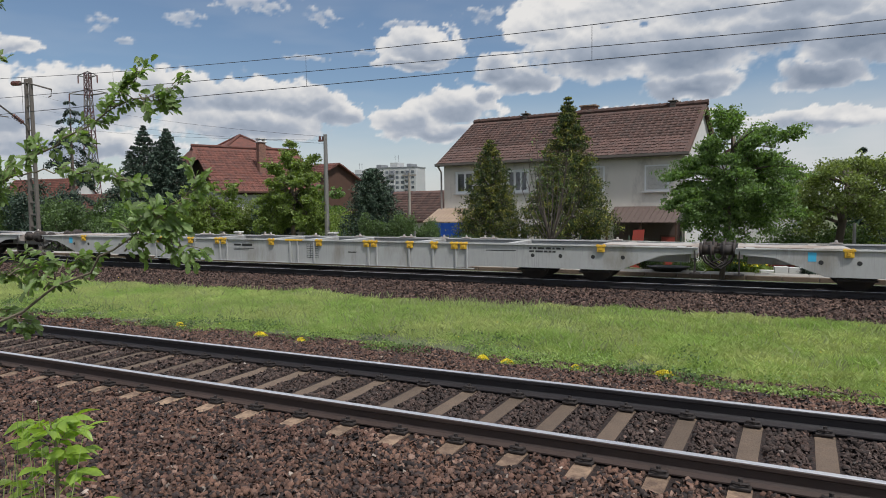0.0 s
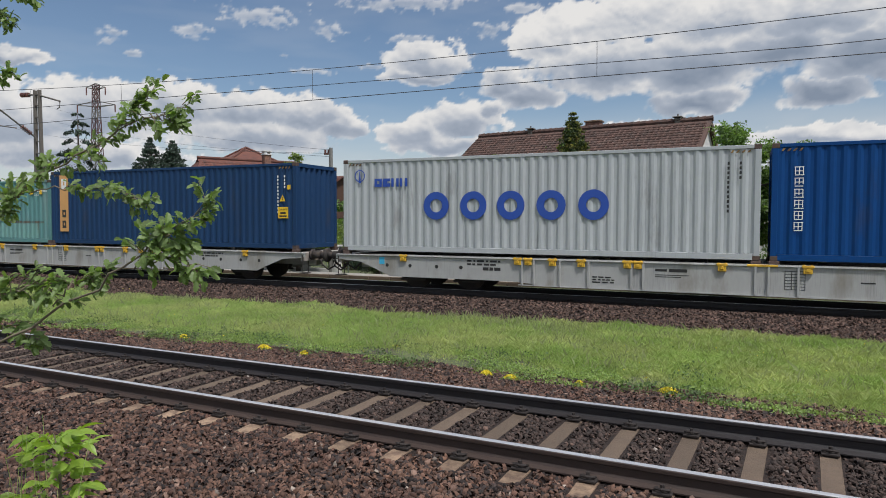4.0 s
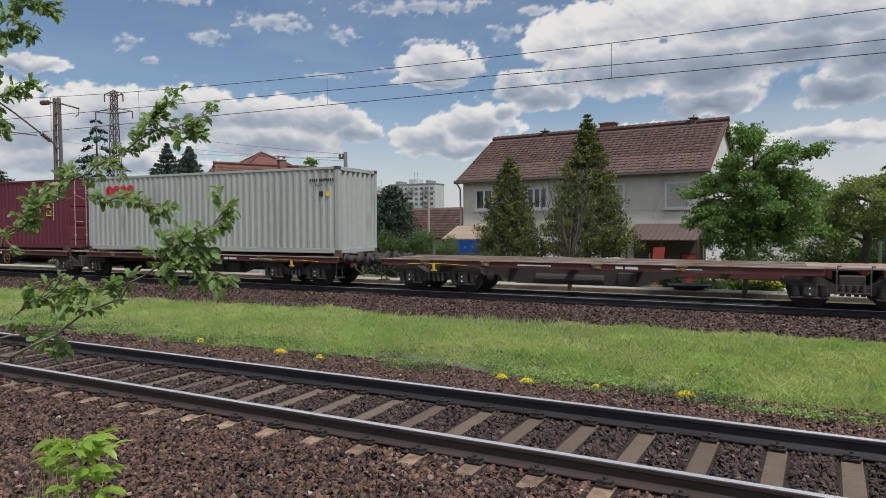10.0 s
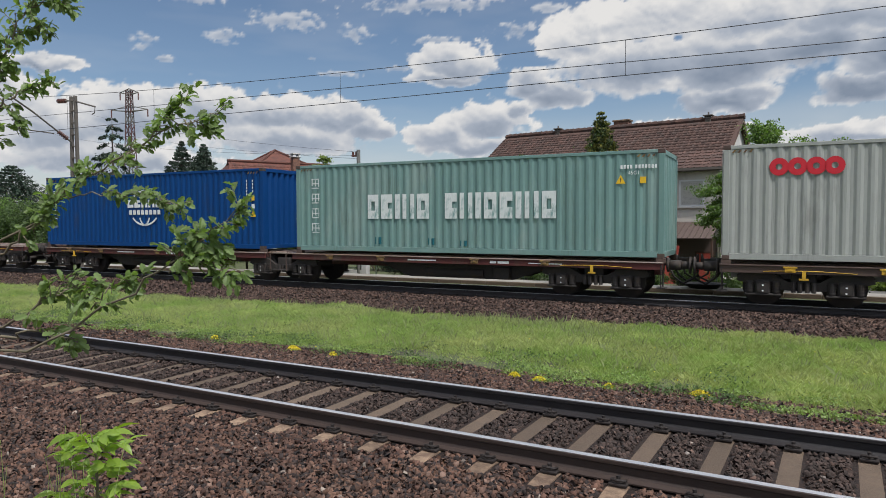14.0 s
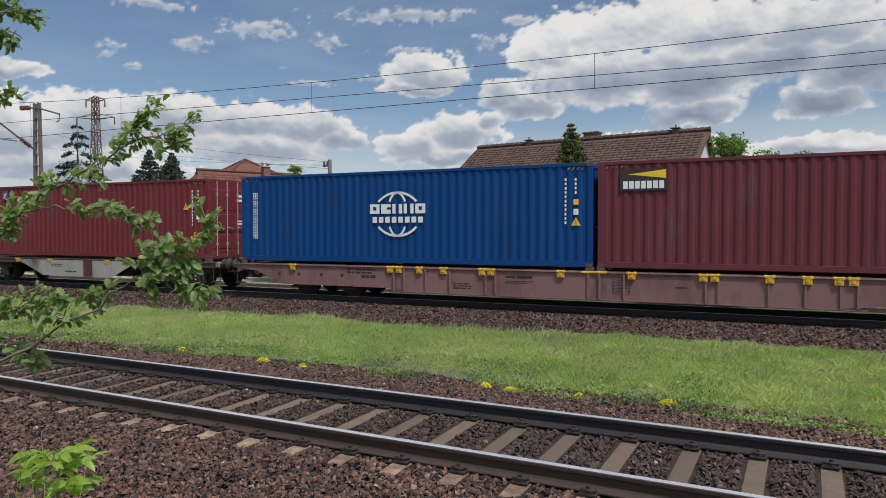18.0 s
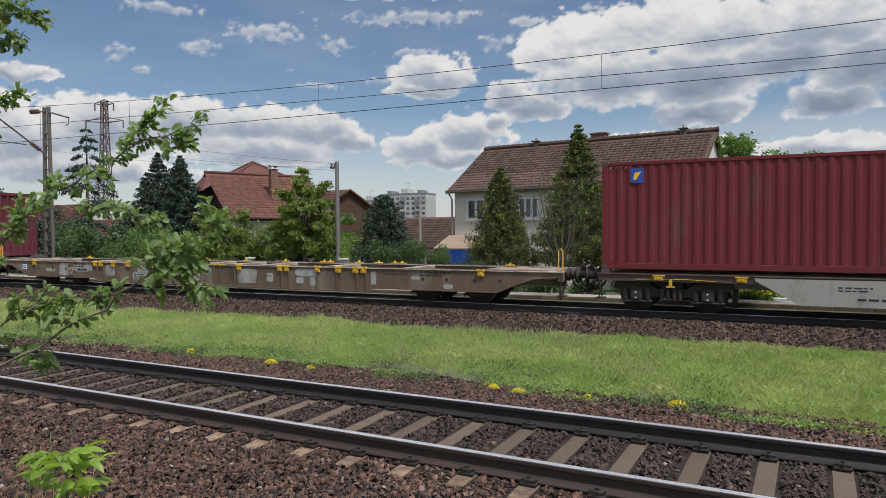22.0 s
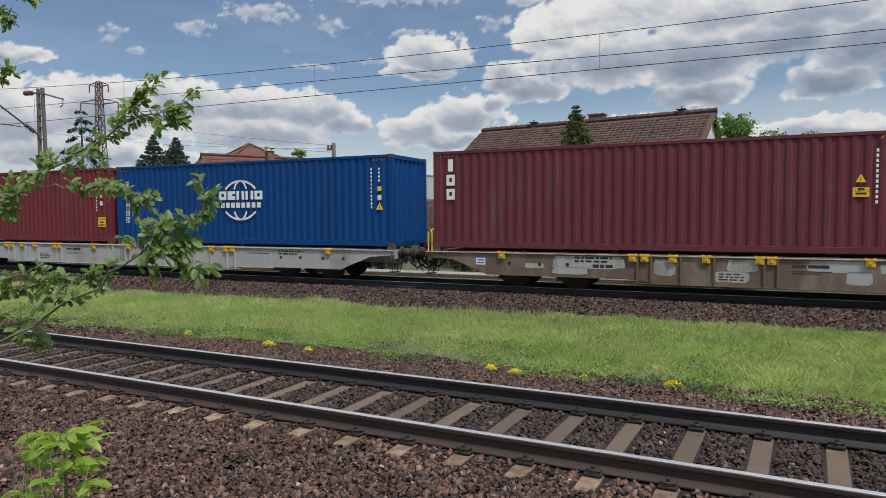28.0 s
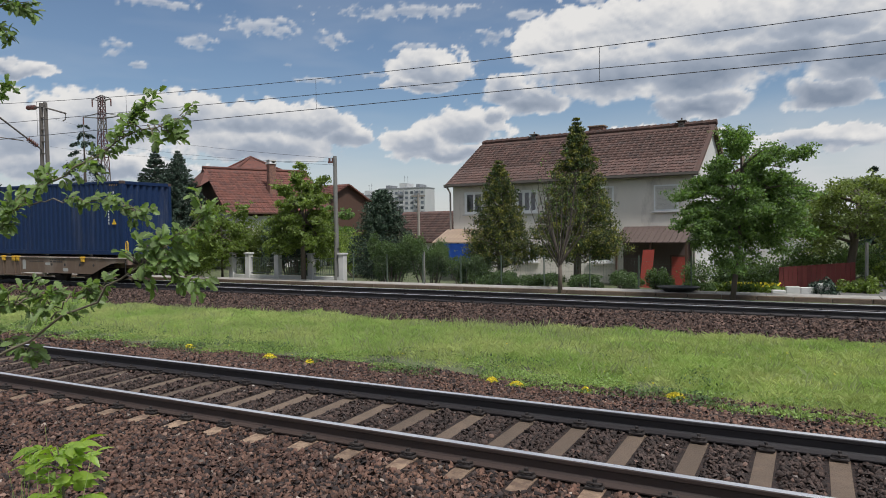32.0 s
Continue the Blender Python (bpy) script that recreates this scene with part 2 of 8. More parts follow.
M = {
    "ballast": paint("ballast", (0.083, 0.043, 0.031), 0.9, vary=0.5, scale=1.2, fine=60, bump=0.3, island=0.55, dirt=(0.124, 0.068, 0.046), dirt_at=0.53, dirt_scale=0.9,
                     fleck=(((0.105, 0.062, 0.046), 0.90, 0.985), ((0.15, 0.095, 0.072), 0.80, 0.86), ((0.22, 0.18, 0.15), 0.993, 1.01), ((0.028, 0.019, 0.017), 0.0, 0.26))),
    "ballast_dark": paint("ballast_dark", (0.042, 0.027, 0.022), 0.85, vary=0.5, scale=1.2, fine=60, bump=0.3, island=0.62, dirt=(0.054, 0.036, 0.029), dirt_at=0.62, dirt_scale=1.6,
                          fleck=(((0.095, 0.058, 0.045), 0.92, 0.99), ((0.22, 0.19, 0.17), 0.995, 1.01))),
    # near-black base paints the shade in the gaps between stones; blots are brown
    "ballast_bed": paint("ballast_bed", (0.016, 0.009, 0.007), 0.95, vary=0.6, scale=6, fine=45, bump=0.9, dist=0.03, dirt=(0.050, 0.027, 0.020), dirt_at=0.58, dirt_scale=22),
    "far_ballast": paint("far_ballast", (0.082, 0.050, 0.038), 0.95, vary=0.5, scale=2, fine=30, bump=0.6, dist=0.03, island=0.6, fleck=(((0.125, 0.080, 0.062), 0.90, 1.01), ((0.036, 0.023, 0.019), 0.0, 0.25))),
    "soil": paint("soil", (0.085, 0.105, 0.042), 0.95, vary=0.6, scale=2.5, fine=30, bump=0.6, dist=0.03, dirt=(0.058, 0.050, 0.034), dirt_at=0.56, dirt_scale=1.6),
    "rail_side": paint("rail_side", (0.020, 0.017, 0.018), 0.55, vary=0.4, scale=5, fine=60, bump=0.3, stretch=(0.3, 1, 1)),
    "rail_rust": paint("rail_rust", (0.042, 0.027, 0.022), 0.65, vary=0.45, scale=5, fine=60, bump=0.3, stretch=(0.3, 1, 1)),
    "rail_head": paint("rail_head", (0.66, 0.66, 0.68), 0.30, 0.75, vary=0.15, scale=4, fine=80, bump=0.03, stretch=(0.05, 1, 1)),
    "concrete": paint("concrete", (0.25, 0.172, 0.115), 0.9, vary=0.55, scale=6, fine=60, bump=0.6, dist=0.02, dirt=(0.13, 0.085, 0.060), dirt_at=0.52, dirt_scale=7, each=0.2, band=((0.112, 0.080, 0.057), 0.72)),
    "far_concrete": paint("far_concrete", (0.10, 0.078, 0.065), 0.9, vary=0.35, scale=4, fine=50, bump=0.35, each=0.15),
    "iron": paint("iron", (0.03, 0.024, 0.022), 0.75, 0.2, vary=0.4, scale=8, fine=60, bump=0.3),
    "pavement": paint("pavement", (0.30, 0.285, 0.26), 0.9, vary=0.25, scale=1.5, fine=25, bump=0.2, dirt=(0.22, 0.20, 0.175), dirt_at=0.56, dirt_scale=1.5),
    "asphalt": paint("asphalt", (0.13, 0.125, 0.12), 0.9, vary=0.25, scale=2, fine=60, bump=0.3),
    "grass": paint("grass", (0.305, 0.405, 0.138), 0.7, vary=0.5, scale=0.8, fine=3.5, bump=0.0, island=0.16, spec=0.2, dirt=(0.44, 0.48, 0.22), dirt_at=0.50, dirt_scale=0.55, through_light=(1.3, 1.4, 0.7)),
    "stalk": paint("stalk", (0.34, 0.39, 0.20), 0.8, vary=0.3, scale=1.5, fine=6, bump=0.0, spec=0.2, island=0.2, through_light=(1.1, 1.1, 0.6)),
    "weeds_dark": paint("weeds_dark", (0.105, 0.165, 0.065), 0.6, vary=0.4, scale=1.5, fine=6, bump=0.0, island=0.4, through_light=(1.2, 1.3, 0.6)),
    "weeds": paint("weeds", (0.235, 0.330, 0.105), 0.6, vary=0.4, scale=1.5, fine=6, bump=0.0, island=0.35, through_light=(1.2, 1.3, 0.6)),
    "yellow_flower": paint("yellow_flower", (0.75, 0.62, 0.03), 0.6, vary=0.2, island=0.2, bump=0.0),
    "leaf": paint("leaf", (0.118, 0.186, 0.062), 0.5, vary=0.5, scale=1.2, fine=9, bump=0.0, island=0.5, through_light=(1.5, 1.7, 0.6)),
    "leaf_light": paint("leaf_light", (0.150, 0.205, 0.055), 0.5, vary=0.5, scale=1.2, fine=9, bump=0.0, island=0.5, through_light=(1.5, 1.6, 0.5)),
    "leaf_olive": paint("leaf_olive", (0.155, 0.195, 0.070), 0.5, vary=0.45, scale=1.2, fine=9, bump=0.0, island=0.45, through_light=(1.5, 1.6, 0.6)),
    "leaf_hedge": paint("leaf_hedge", (0.090, 0.135, 0.058), 0.5, vary=0.5, scale=1.4, fine=9, bump=0.0, island=0.5, through_light=(1.4, 1.6, 0.6)),
    "leaf_near": paint("leaf_near", (0.150, 0.215, 0.075), 0.5, vary=0.35, scale=9, fine=60, bump=0.1, dist=0.002, island=0.45, through_light=(1.5, 1.7, 0.6)),
    "leaf_sapling": paint("leaf_sapling", (0.24, 0.35, 0.055), 0.4, vary=0.25, scale=12, fine=60, bump=0.1, dist=0.002, island=0.25, through_light=(1.5, 1.6, 0.5)),
    "thuja": paint("thuja", (0.052, 0.080, 0.034), 0.7, vary=0.6, scale=0.9, fine=6, bump=0.0, island=0.55, dirt=(0.30, 0.285, 0.07), dirt_at=0.555, dirt_scale=3.4, through_light=(1.0, 1.1, 0.4)),
    "spruce": paint("spruce", (0.030, 0.055, 0.034), 0.7, vary=0.4, scale=1, fine=6, bump=0.0, island=0.5),
    "juniper": paint("juniper", (0.036, 0.064, 0.036), 0.7, vary=0.45, scale=1.2, fine=6, bump=0.0, island=0.5),
    "bark": paint("bark", (0.12, 0.095, 0.075), 0.9, vary=0.4, scale=5, fine=40, bump=0.6, dist=0.02, stretch=(1, 1, 0.25)),
    "dark_bark": paint("dark_bark", (0.065, 0.052, 0.042), 0.9, vary=0.4, scale=5, fine=40, bump=0.4),
    "twig": paint("twig", (0.16, 0.135, 0.09), 0.8, vary=0.3, scale=20, fine=90, bump=0.3, dist=0.003),
}


# ---- ground, tracks ----
def value_noise(x, y, seed=0):
    """Smooth noise from 0 to 1 on arrays."""
    xi, yi = np.floor(x).astype(np.int64), np.floor(y).astype(np.int64)
    fx, fy = x - xi, y - yi
    fx, fy = fx * fx * (3 - 2 * fx), fy * fy * (3 - 2 * fy)

    def h(a, b):
        n = (a * 374761393 + b * 668265263 + seed * 974711) & 0x7FFFFFFF
        n = ((n ^ (n >> 13)) * 1274126177) & 0x7FFFFFFF
        return ((n ^ (n >> 16)) & 0xFFFF) / 65535.0
    return (h(xi, yi) * (1 - fx) + h(xi + 1, yi) * fx) * (1 - fy) + (h(xi, yi + 1) * (1 - fx) + h(xi + 1, yi + 1) * fx) * fy


def fbm(x, y, octaves=5, seed=0, gain=0.5):
    total, amp, norm = 0.0, 1.0, 0.0
    for o in range(octaves):
        total = total + amp * value_noise(x * 2 ** o, y * 2 ** o, seed + o)
        norm += amp
        amp *= gain
    return total / norm


GROUND_Y = [-400, -60, -12, -6, -3.0, -1.6, -0.55, 2.05, 2.8, 3.7, 5.5, 8.0, 9.9, 11.9, 12.2, 14.9, 15.4, 16.25, 18.6, 20.5, 23.0, 60, 200, 3000]
GROUND_Z = [-0.8, -0.8, -0.7, -0.6, -0.42, -0.24, -0.215, -0.172, -0.28, -0.40, -0.46, -0.48, -0.50, -0.30, -0.30, -0.30, -0.36, -0.38, -0.36, -0.55, -0.75, -0.75, -0.8, -0.8]


def ground_z(x, y):
    """Height of the ground; the bed of the far track follows its line."""
    x, y = np.asarray(x, float), np.asarray(y, float)
    e, rise = far_shift(x)
    band = np.clip((y - 6.0) / (4.4 + e), 0, 1) * np.clip((16.4 - y) / (0.9 - e), 0, 1)
    yp = y - e * band
    z = np.interp(yp, GROUND_Y, GROUND_Z) + rise * band
    soft = np.clip((yp - 3.2) / 0.8, 0, 1) * np.clip((11.0 - yp) / 0.6, 0, 1)
    return z + soft * 0.10 * (fbm(np.asarray(x) * 0.6, np.asarray(y) * 0.6, 3, 5) - 0.5)


def along_line(x, yp):
    """The y of a place between the tracks, or beside the far one, that keeps its share of the way as the tracks draw together."""
    e = far_shift(x)[0]
    return np.where(yp < 6.0, yp, np.where(yp < 10.4, 6.0 + (yp - 6.0) * (4.4 + e) / 4.4, yp + e))


def ground_sheet(name, xs, ys, material, lift=0.0, bent=False, **tags):
    gx, gy = np.meshgrid(xs, ys, indexing="ij")
    if bent:
        gy = along_line(gx, gy)
    gz = ground_z(gx, gy) + lift
    v = np.stack([gx, gy, gz], -1).reshape(-1, 3)
    nx, ny = len(xs), len(ys)
    i = (np.arange(nx - 1)[:, None] * ny + np.arange(ny - 1)[None]).ravel()
    ob = put(name, raw_mesh(name, v, np.stack([i, i + ny, i + ny + 1, i + 1], 1), True), material)
    return tagged(ob, **tags)


XS = np.r_[-3000, -1200, -500, -250, -120, np.arange(-80, 12, 0.5), 20, 60, 150, 400, 1200, 3000]
YS = np.r_[-3000, -400, -100, -40, -20, np.arange(-10, 20, 0.25), 22, 26, 32, 45, 80, 200, 600, 1500, 3000]
ground_sheet("ground", XS, YS, M["soil"], label="flat grassy earth along the railway line", category="ground", kind="structure")
XT = np.r_[-400, -200, -120, np.arange(-80, 12, 0.4), 30, 80, 200, 400]
# sheets under the loose stones, their gap shade put into the colour
ground_sheet("ballast_bed", XT, np.r_[np.arange(-7, 4.05, 0.2)], M["ballast_bed"], 0.012, label="crushed-stone ballast bed under the near track, coloured near-black for the shade between stones", category="ballast", kind="structure")
ground_sheet("ballast_bed", XT, np.r_[np.arange(10.0, 15.6, 0.2)], M["ballast_bed"], 0.012, True, label="crushed-stone ballast bed under the far track, coloured near-black for the shade between stones", category="ballast", kind="structure")

RAIL_FOOT = [(-0.07, -0.172), (0.07, -0.172), (0.07, -0.16), (0.022, -0.143), (0.009, -0.12), (0.009, -0.055), (0.034, -0.04), (0.036, -0.012), (0.030, -0.003),
             (-0.030, -0.003), (-0.036, -0.012), (-0.034, -0.04), (-0.009, -0.055), (-0.009, -0.12), (-0.022, -0.143), (-0.07, -0.16)]
RAIL_TOP = [(-0.032, -0.009), (0.032, -0.009), (0.0305, -0.002), (0.021, 0.001), (-0.021, 0.001), (-0.0305, -0.002)]


def sleeper_shape():
    s = Shape()
    prof = [(-0.12, -0.2), (-0.082, 0.0), (0.082, 0.0), (0.12, -0.2)]
    ys = [-1.21, -1.18, -0.95, -0.45, 0.45, 0.95, 1.18, 1.21]
    zs = [-0.035, -0.012, 0.0, -0.012, -0.012, 0.0, -0.012, -0.035]
    pts = [(x, y, z + dz) for y, dz in zip(ys, zs) for x, z in prof]
    faces = [(4 * i + k, 4 * i + (k + 1) % 4, 4 * i + 4 + (k + 1) % 4, 4 * i + 4 + k) for i in range(len(ys) - 1) for k in range(4)]
    n = len(pts)
    return s.add(pts, faces + [(0, 1, 2, 3), (n - 1, n - 2, n - 3, n - 4)])


def clip_shape():
    s = Shape()
    for side in (-1, 1):
        s.box(-0.075, 0.075, min(side * 0.072, side * 0.15), max(side * 0.072, side * 0.15), -0.175, -0.15, 0.006)
        s.tube([(-0.05, side * 0.06, -0.145), (-0.055, side * 0.13, -0.125), (0, side * 0.15, -0.12), (0.055, side * 0.13, -0.125), (0.05, side * 0.06, -0.145)], 0.011, 6)
        s.tube([(0, side * 0.11, -0.15), (0, side * 0.11, -0.095)], 0.018, 6)
    return s


def bent_rail(name, outline, side):
    """A rail's outline carried along the far track's line."""
    ring, faces = [], []
    picks = [i for i, q in enumerate(LINE_S) if abs(q) < 400 and i % 4 == 0]
    for i in picks:
        c, n = Vector((LINE_X[i], LINE_Y[i], LINE_Z[i])), Vector((-math.sin(LINE_HEAD[i]), math.cos(LINE_HEAD[i]), 0))
        ring += [c + n * (side + a) + Vector((0, 0, b)) for a, b in outline]
    k = len(outline)
    for i in range(len(picks) - 1):
        faces += [(i * k + q, i * k + (q + 1) % k, i * k + k + (q + 1) % k, i * k + k + q) for q in range(k)]
    return Shape().add(ring, faces + [tuple(range(k))[::-1], tuple(range((len(picks) - 1) * k, len(picks) * k))]).mesh(name)


def track(name, yc, z0, x0, x1, first, step, sleeper_mat, label, bent=False, cant=0.0):
    t = tagged(thing(name, 0, yc - 0.7535, z0) if not bent else thing(name), label=label, category="railway track", kind="structure")
    sink = 0.0 if bent else 0.7535
    if not bent:
        t.matrix_basis = pose(0, yc - 0.7535, z0, cant)
    for side in (-0.7535, 0.7535):
        if bent:
            rail = put("rail", bent_rail("rail", RAIL_FOOT, side), M["rail_side"], t, "rusty brown steel rail")
            put("rail_head", bent_rail("rail_head", RAIL_TOP, side), M["rail_head"], rail, "polished running surface")
            continue
        rail = put("rail", Shape().extrude([(side + sink + a, b) for a, b in RAIL_FOOT], "x", -400, 400).mesh("rail"), M["rail_rust" if side < 0 else "rail_side"], t, "rusty brown steel rail" if side < 0 else "dark steel rail")
        put("rail_head", Shape().extrude([(side + sink + a, b) for a, b in RAIL_TOP], "x", -400, 400).mesh("rail_head"), M["rail_head"], rail, "polished running surface")
    sm, cm = sleeper_shape().mesh("sleeper"), clip_shape().mesh("rail_clip")
    x = first
    while x > x0:
        x -= step
    while x < x1:
        sl = put("sleeper", sm, sleeper_mat, t)
        sl.matrix_basis = on_far_track(x, -0.182) if bent else pose(x, sink, -0.182, rz=-0.8)
        for side in (-0.7535, 0.7535):
            c = put("rail_clip", cm, M["iron"], sl)
            c.location = (0, side, 0.182)
        x += step
    return t


track("near_track", 0.7535, 0.0, -46, 8, 0.036, 0.587, M["concrete"], "near railway track with polished rails on concrete sleepers", cant=1.15)
track("far_track", YF, ZF, -60, 9, 0.2, 0.6, M["far_concrete"], "far railway track with polished rails on concrete sleepers", True)


# ---- clouds: a far shell of sky, thin where it is clear ----
# each cloud: bearing from +y towards +x, height over the horizon, half width, half height, all in degrees
CLOUD_BANK = [(-22.6, 11.3, 1.9, 1.3), (-20.2, 10.4, 2.8, 1.4), (-18.8, 14.4, 3.2, 1.7), (-15.6, 15.7, 4.2, 2.0), (-11.6, 16.1, 5.2, 2.0), (-5.7, 15.3, 6.1, 2.3), (0.9, 14.6, 5.5, 2.3),
              (-14.0, 12.2, 5.8, 2.5), (-7.4, 11.8, 5.0, 2.7), (-1.0, 12.6, 4.6, 1.9), (4.6, 11.6, 4.2, 2.4), (2.0, 9.3, 3.6, 1.2), (-7.0, 9.1, 3.5, 1.2),
              (-12.6, 7.5, 2.2, 0.45), (1.6, 6.2, 5.6, 1.0), (-4.8, 6.6, 2.6, 0.5), (12, 12, 8, 4), (22, 9, 9, 4)]
CLOUD_HEAPS = [(-59.4, 6.7, 3.9, 2.1), (-54.2, 8.0, 4.6, 2.5), (-49.0, 8.8, 4.6, 2.2), (-43.8, 8.8, 4.9, 1.8), (-38.8, 8.7, 4.2, 1.6), (-35.9, 7.8, 2.3, 1.5),
               (-42.5, 6.7, 6.7, 1.5), (-56.1, 4.9, 7.5, 1.3), (-60.1, 11.7, 2.6, 0.7), (-64.1, 10.4, 3.5, 1.2), (-28.6, 13.0, 3.4, 1.7), (-29.4, 11.9, 3.6, 0.6),
               (-29.6, 7.1, 3.0, 1.6), (-25.8, 8.3, 3.4, 1.7), (-23.5, 9.3, 1.5, 0.8), (-27.4, 6.4, 4.8, 0.9), (-66, 9, 6, 3), (-76, 7, 7, 3)]
CLOUD_WISPS = [(-47.5, 14.7, 1.2, 0.4), (-42.5, 16.1, 2.7, 0.6), (-41.1, 16.7, 1.8, 0.3), (-37.0, 15.6, 1.1, 0.6), (-53.2, 13.6, 0.8, 0.3), (-51.7, 12.8, 0.8, 0.2),
               (-53.0, 14.1, 1.0, 0.3), (-30.3, 14.9, 2.6, 0.3), (-30.3, 17.7, 6.2, 0.5), (-20.8, 17.3, 1.2, 0.4), (-23.6, 15.7, 1.8, 0.6), (-38.4, 12.3, 1.4, 0.2),
               (-33.2, 12.8, 1.0, 0.2), (-40.7, 13.4, 0.4, 0.2), (-50.2, 17.4, 2.5, 0.4), (-15.2, 18.0, 1.4, 0.3)]


def build_clouds():
    az = np.r_[np.arange(-180, -72, 2.0), np.arange(-72, 16, 0.16), np.arange(16, 181, 2.0)]
    el = np.r_[np.arange(-2.0, 22, 0.14), np.arange(22, 89.5, 1.5), 89.9]
    A, E = np.meshgrid(az, el, indexing="ij")

    def billow(fx, fy, octaves, seed):
        """Rounded heads with sharp creases between them, 0 to 1."""
        total, amp, norm = 0.0, 1.0, 0.0
        for o in range(octaves):
            total = total + amp * (1 - np.abs(2 * value_noise(A * fx * 2 ** o, E * fy * 2 ** o, seed + o) - 1))
            norm, amp = norm + amp, amp * 0.56
        return total / norm
    wx = (fbm(A * 0.55, E * 0.8, 5, 11) - 0.5) * 2.2
    wy = (fbm(A * 0.55, E * 0.8, 5, 23) - 0.5) * 1.5
    heads = billow(0.38, 0.42, 5, 37) - 0.5
    fine = fbm(A * 1.9, E * 2.6, 4, 53) - 0.5
    dens, thin = np.full_like(A, -1.0), np.ones_like(A)
    side, weight = np.zeros_like(A), np.full_like(A, 1e-6)
    for group, soft in ((CLOUD_BANK, 1.0), (CLOUD_HEAPS, 1.0), (CLOUD_WISPS, 0.6)):
        for a, e, ra, re in group:
            w = 0.45 if soft < 1 else 1.0
            dx, dy = (A + wx * w - a) / ra, (E + wy * w - e) / re
            dy = np.where((dy < 0) & (soft == 1.0), dy * 1.35, dy)
            g = (1.15 - np.sqrt(dx * dx + dy * dy)) * soft
            share = np.exp(np.clip(g, -1.5, 1.2) * 5.0) * re
            # the great bank is one mass: grey below its bright upper rim
            low = -dy if group is not CLOUD_BANK or e < 8.5 else -0.25 * dy + 0.75 * (14.6 + 0.10 * (A + 12) - E - wy) / 2.6
            side, weight = side + share * np.clip(low, -1.2, 1.2), weight + share
            thin = np.where(g > dens, 1.0 if soft == 1.0 else 0.62, thin)
            dens = np.maximum(dens, g)
    under = side / weight
    outside = np.clip((np.abs(A + 28) - 48) / 10, 0, 1) + np.clip((E - 19) / 4, 0, 1)
    broken = np.where(outside > 0, (fbm(A * 0.08 + 7, E * 0.14, 5, 71) - 0.5) * 4 * np.clip(outside, 0, 1), -1)
    dens = np.maximum(dens, broken)
    body = dens + np.where(thin < 1, 0.5, 0.62) * heads + np.where(thin < 1, 1.5, 0.34) * fine
    alpha = np.clip((body - 0.04) / np.where(thin < 1, 0.55, np.where(under > 0.2, 0.34, 0.17)), 0, 1)
    alpha = alpha * alpha * (3 - 2 * alpha) * thin
    veil = 0.08 * np.clip((fbm(A * 0.12, E * 0.55, 4, 91) - 0.46) * 4, 0, 1) * np.clip((E - 3) / 4, 0, 1)
    haze = np.clip(1 - E / 10.0, 0, 1) ** 1.1 * (0.62 + 0.5 * fbm(A * 0.16, E * 0.9, 4, 97)) + 0.45 * np.clip((A + 16) / 8, 0, 1) * np.clip((10.5 - E) / 4, 0, 1) * fbm(A * 0.2, E * 0.6, 4, 99)
    # lit from above and from the right: the heads' upper flanks are bright, flat bases grey
    bulk = np.clip(dens, -0.2, 1.2) * 0.55 + 0.60 * heads + 0.22 * fine
    slope_e, slope_a = np.gradient(bulk, el, axis=1), np.gradient(bulk, az, axis=0)
    lit = -(0.70 * slope_e + 0.32 * slope_a)
    core = np.clip(dens * 1.25, 0, 1)
    shade = 0.93 + 0.20 * np.clip(lit, -2.0, 2.0) - core * (0.30 + 0.15 * np.clip((-20 - A) / 4, 0, 1) + 0.40 * np.clip(under, -0.8, 1)) + 0.30 * heads
    bank = np.clip((A + 18) / 5, 0, 1) * np.clip((15.2 - E) / 3, 0, 1) * np.clip((E - 6.0) / 2, 0.2, 1)
    shade = np.clip(shade - 0.17 * bank * core, 0.05, 1)
    a, e = np.radians(A), np.radians(E)
    R = 2400.0
    v = np.stack([np.sin(a) * np.cos(e), np.cos(a) * np.cos(e), np.sin(e)], -1).reshape(-1, 3) * R + np.array([2.66, -5.45, 1.94])
    nx, ny = A.shape
    i = (np.arange(nx - 1)[:, None] * ny + np.arange(ny - 1)[None]).ravel()
    me = raw_mesh("clouds", v, np.stack([i, i + 1, i + ny + 1, i + ny], 1), True)
    for name, val in (("cover", np.clip(np.maximum(np.maximum(alpha, haze), veil), 0, 1)), ("shade", np.where(alpha > 0.35, shade, 0.84)), ("gain", 1 + 0.75 * np.clip((E - 22) / 25, 0, 1))):
        me.attributes.new(name, "FLOAT", "POINT").data.foreach_set("value", val.ravel().astype(np.float32))
    m = bpy.data.materials.new("clouds")
    m.use_nodes = True
    nt = m.node_tree
    nt.nodes.remove(nt.nodes["Principled BSDF"])
    cover, sh, gain = (nt.nodes.new("ShaderNodeAttribute") for _ in range(3))
    cover.attribute_name, sh.attribute_name, gain.attribute_name = "cover", "shade", "gain"
    ramp = nt.nodes.new("ShaderNodeValToRGB")
    ramp.color_ramp.elements[0].color, ramp.color_ramp.elements[1].color = (0.19, 0.235, 0.31, 1), (0.70, 0.69, 0.68, 1)
    mid = ramp.color_ramp.elements.new(0.55)
    mid.color = (0.345, 0.385, 0.455, 1)
    glow, clear, mix = nt.nodes.new("ShaderNodeEmission"), nt.nodes.new("ShaderNodeBsdfTransparent"), nt.nodes.new("ShaderNodeMixShader")
    nt.links.new(sh.outputs["Fac"], ramp.inputs[0])
